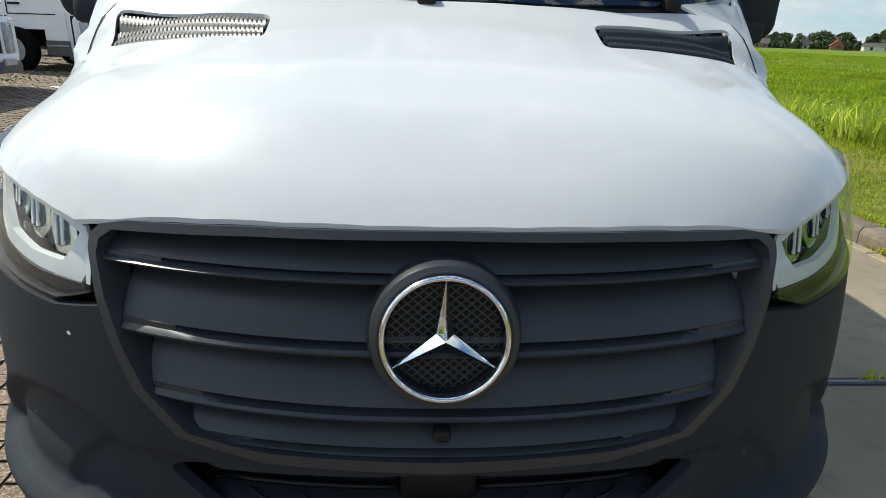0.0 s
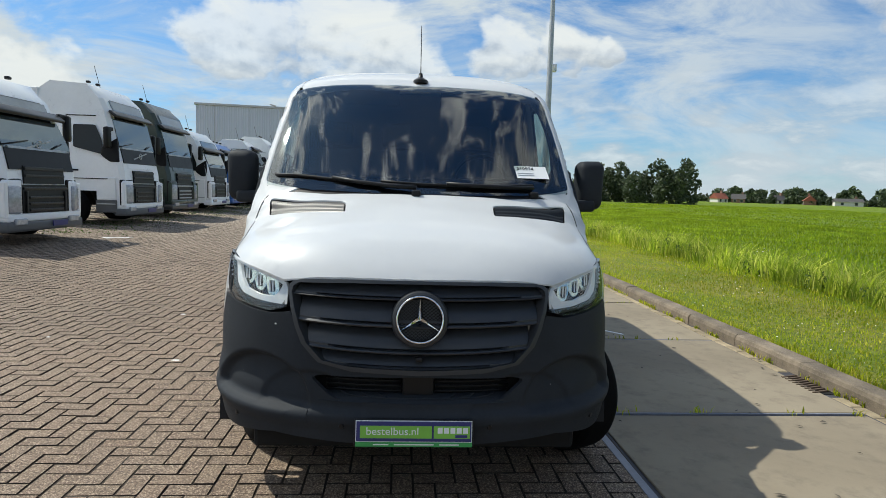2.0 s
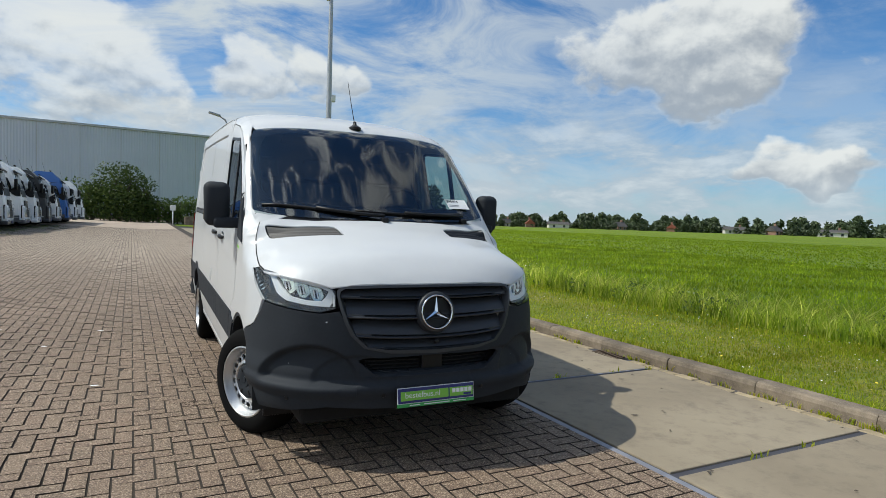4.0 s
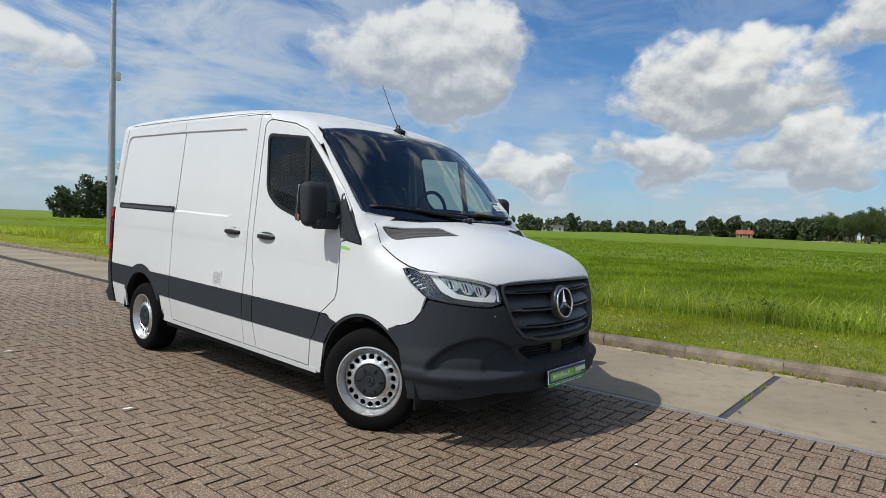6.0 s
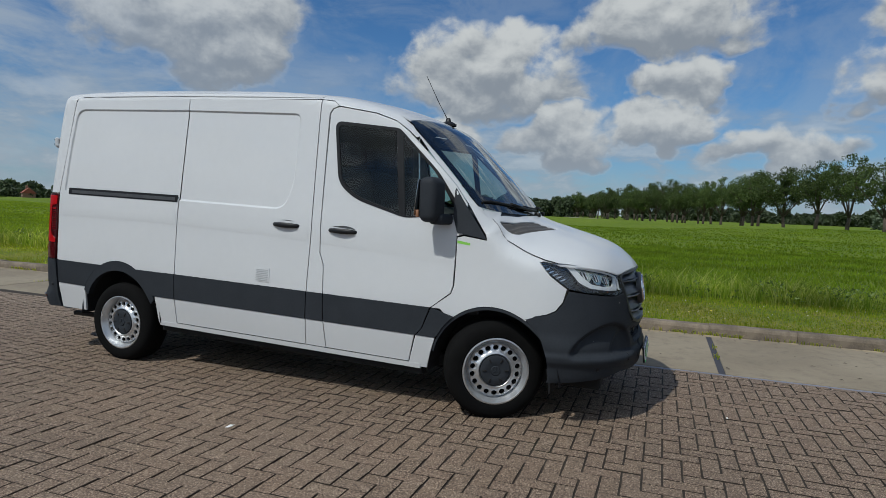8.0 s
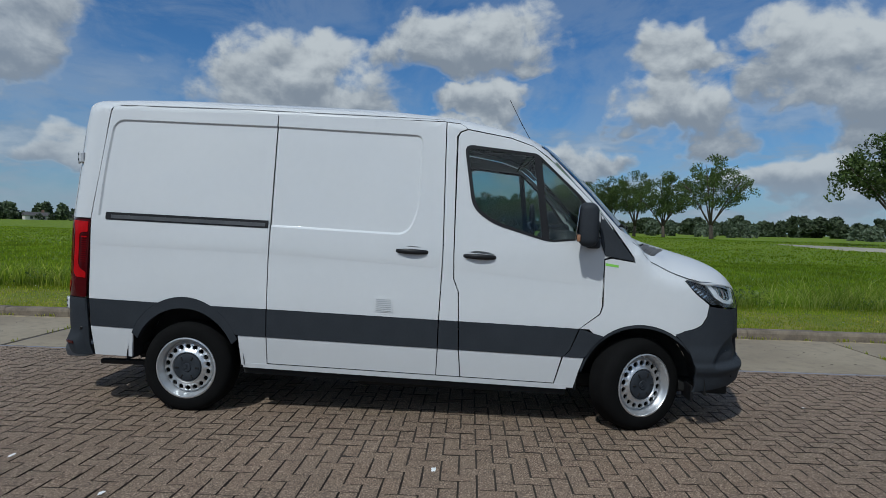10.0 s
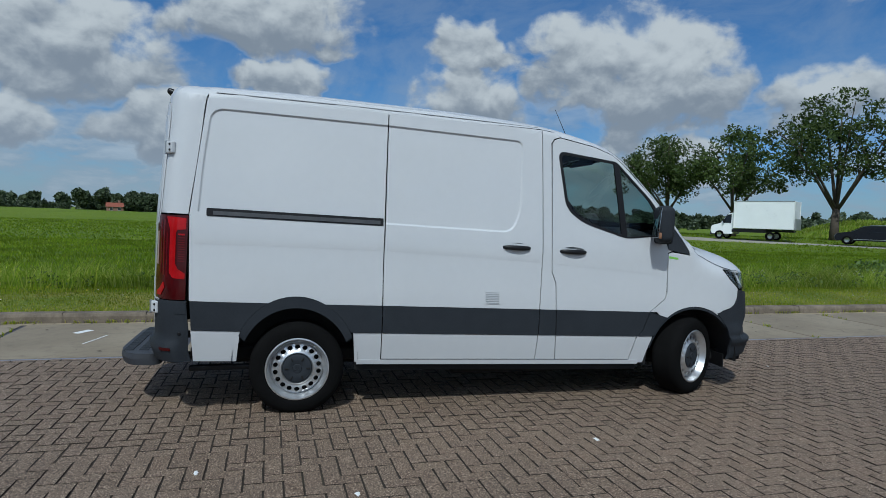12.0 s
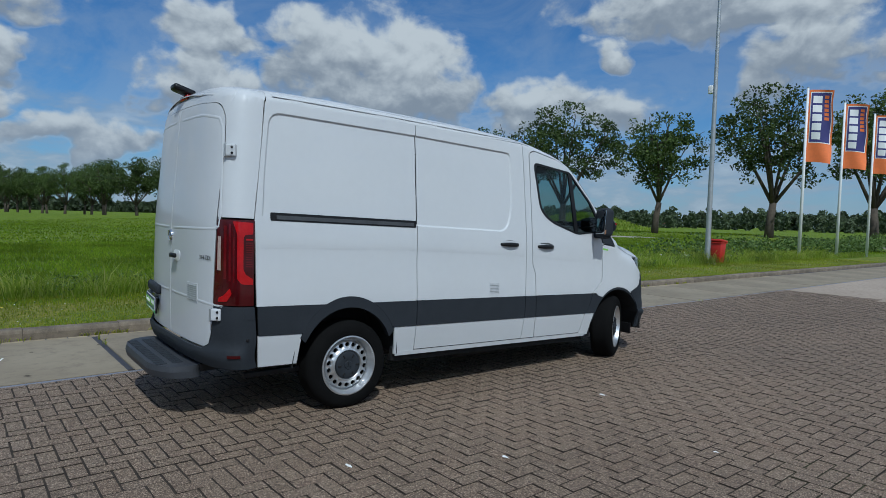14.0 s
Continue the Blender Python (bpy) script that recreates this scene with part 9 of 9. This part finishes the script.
bv, bf = slab_mesh(BL - 0.006, BW - 0.006, 0.016, 0.006)
bv = np.array(bv)
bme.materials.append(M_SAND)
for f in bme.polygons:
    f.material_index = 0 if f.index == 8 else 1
PX0, PX1, PY0, PY1 = -17.0, EDGE - 0.05, -9.0, 46.0
jj, ii = np.meshgrid(np.arange(int(PY0 / BW), int(PY1 / BW)), np.arange(int(PX0 / BW), int(PX1 / BW) + 3))
ii, jj = ii.ravel(), jj.ravel()
res = (ii + jj) % 4
flat_b = res == 0
up_b = res == 2
pos = np.concatenate([np.stack([(ii[flat_b] + 1.0) * BW, (jj[flat_b] + 0.5) * BW, np.zeros(flat_b.sum())], 1), np.stack([(ii[up_b] + 0.5) * BW, (jj[up_b] + 1.0) * BW, np.ones(up_b.sum())], 1)])
ca, sa = math.cos(radians(0.86)), math.sin(radians(0.86))
pos[:, :2] = np.stack([pos[:, 0] * ca - pos[:, 1] * sa, pos[:, 0] * sa + pos[:, 1] * ca], 1)
edge_x = PX1 - 0.015 * np.clip(pos[:, 1], -25, 25) - np.where(pos[:, 2] > 0.5, BW / 2, BW)
pos = pos[(pos[:, 0] < edge_x + 0.19) & (pos[:, 0] > PX0 + 1)]
jit = np.random.default_rng(5)
npos = len(pos)
tilt = jit.normal(0, 0.0045, (npos, 2))
drop = jit.normal(0, 0.0011, npos)
settle_z = np.array([lift(x, y) for x, y in pos[:, :2]]) + 0.0065 + drop
yaw = radians(0.86) + pos[:, 2] * math.pi / 2 + jit.normal(0, 0.010, npos)
single = (np.abs(pos[:, 0] + 2.2) < 1.25) & (np.abs(pos[:, 1] - 3.0) < 1.35)
for k in np.flatnonzero(single):
    o = new("brick", bme)
    o.parent = yard
    o.matrix_local = pose(pos[k, 0], pos[k, 1], settle_z[k], math.degrees(tilt[k, 0]), math.degrees(tilt[k, 1]), math.degrees(yaw[k]))
rest = ~single
bv, bf = slab_mesh(BL - 0.006, BW - 0.006, 0.016, 0.003)
bv = np.array(bv)
bv[4:8, 2] = -0.014
bv = bv[4:]
bv = np.concatenate([bv, bv[:4] * np.array([1, 1, 0]) + np.array([0, 0, -0.03])])
quad_f = np.array([(0, 1, 5, 4), (1, 2, 6, 5), (2, 3, 7, 6), (3, 0, 4, 7), (4, 5, 6, 7)])
cy_, sy_ = np.cos(yaw[rest])[:, None], np.sin(yaw[rest])[:, None]
lx, ly, lz = bv[None, :8, 0], bv[None, :8, 1], bv[None, :8, 2]
co = np.empty((int(rest.sum()), 8, 3))
co[:, :, 0] = pos[rest, 0][:, None] + cy_ * lx - sy_ * ly
co[:, :, 1] = pos[rest, 1][:, None] + sy_ * lx + cy_ * ly
co[:, :, 2] = settle_z[rest][:, None] + lz + tilt[rest, :1] * ly - tilt[rest, 1:] * lx
lim = PX1 - 0.015 * np.clip(co[:, :, 1], -25, 25)
co[:, :, 0] = np.minimum(co[:, :, 0], lim)
co = co[(np.ptp(co[:, :, 0], axis=1) > 0.02)]
m = len(co)
me = bpy.data.meshes.new("bricks")
me.vertices.add(8 * m)
me.vertices.foreach_set("co", co.ravel())
me.loops.add(20 * m)
me.loops.foreach_set("vertex_index", (quad_f.ravel()[None] + 8 * np.arange(m)[:, None]).ravel().astype(np.int32))
me.polygons.add(5 * m)
me.polygons.foreach_set("loop_start", (np.arange(5 * m) * 4).astype(np.int32))
me.update(calc_edges=True)
me.polygons.foreach_set("use_smooth", np.zeros(5 * m, dtype=bool))
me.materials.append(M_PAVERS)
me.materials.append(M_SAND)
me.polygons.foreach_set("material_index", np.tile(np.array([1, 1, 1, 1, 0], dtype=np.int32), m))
rest_ob = new("bricks", me)
rest_ob.parent = yard
rest_ob["kind"] = "stuff"
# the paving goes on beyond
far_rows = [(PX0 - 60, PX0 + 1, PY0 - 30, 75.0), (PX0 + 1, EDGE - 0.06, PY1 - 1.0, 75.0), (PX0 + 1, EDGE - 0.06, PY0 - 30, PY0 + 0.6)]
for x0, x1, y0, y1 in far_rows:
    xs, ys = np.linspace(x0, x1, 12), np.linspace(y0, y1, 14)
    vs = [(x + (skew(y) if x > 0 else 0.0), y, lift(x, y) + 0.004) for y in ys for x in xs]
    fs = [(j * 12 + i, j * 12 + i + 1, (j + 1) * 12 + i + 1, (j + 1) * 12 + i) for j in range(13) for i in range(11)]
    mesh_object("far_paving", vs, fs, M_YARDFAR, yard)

# litter and dark stains on the paving
def patch(name, x, y, r, mat, seed, lift_by, flat_r=0.7):
    q = random.Random(seed)
    n = 14
    rs = [r * q.uniform(0.55, 1.1) for _ in range(n)]
    vs = [(x + rs[k] * math.cos(2 * math.pi * k / n), y + rs[k] * flat_r * math.sin(2 * math.pi * k / n), lift(x, y) + lift_by) for k in range(n)]
    return vs, [tuple(range(n))]


M_GRIT = material("dark_grit", (0.045, 0.032, 0.022), 0.95, var=0.4, scale=30.0)
gv, gf = [], []
q = random.Random(8)
for cx, cy, sp, nn in ((-1.15, 2.55, 0.16, 150), (-1.05, 3.35, 0.12, 60), (-1.2, 1.75, 0.07, 40), (-2.7, 3.3, 0.5, 50)):
    for k in range(nn):
        x, y, r = q.gauss(cx, sp * 0.7), q.gauss(cy, sp), q.uniform(0.003, 0.008)
        i = len(gv)
        z = lift(x, y) + 0.0135
        gv += [(x - r, y, z), (x, y - r * 0.6, z), (x + r, y, z), (x, y + r * 0.7, z), (x, y, z + r * 0.6)]
        gf += [(i, i + 1, i + 4), (i + 1, i + 2, i + 4), (i + 2, i + 3, i + 4), (i + 3, i, i + 4)]
tagged(mesh_object("grit", gv, gf, M_GRIT), "dark grit and crumbs on the paving", "grit", kind="stuff")
for x, y, r in ((-2.0, 5.0, 0.035), (-2.45, 4.15, 0.035), (-1.9, 2.45, 0.04), (-3.0, 5.2, 0.02), (-0.2, -0.55, 0.02), (-3.2, 3.0, 0.02)):
    vs, fs = patch("litter", x, y, r, M_SIGNWHITE, int(x * 100) + 999, 0.0145, 0.5)
    vs = vs + [(x, y, lift(x, y) + 0.02)]
    fs = [(k, (k + 1) % 14, 14) for k in range(14)]
    tagged(mesh_object("litter", vs, fs, M_SIGNWHITE), "small pale scrap of litter on the paving", "litter")
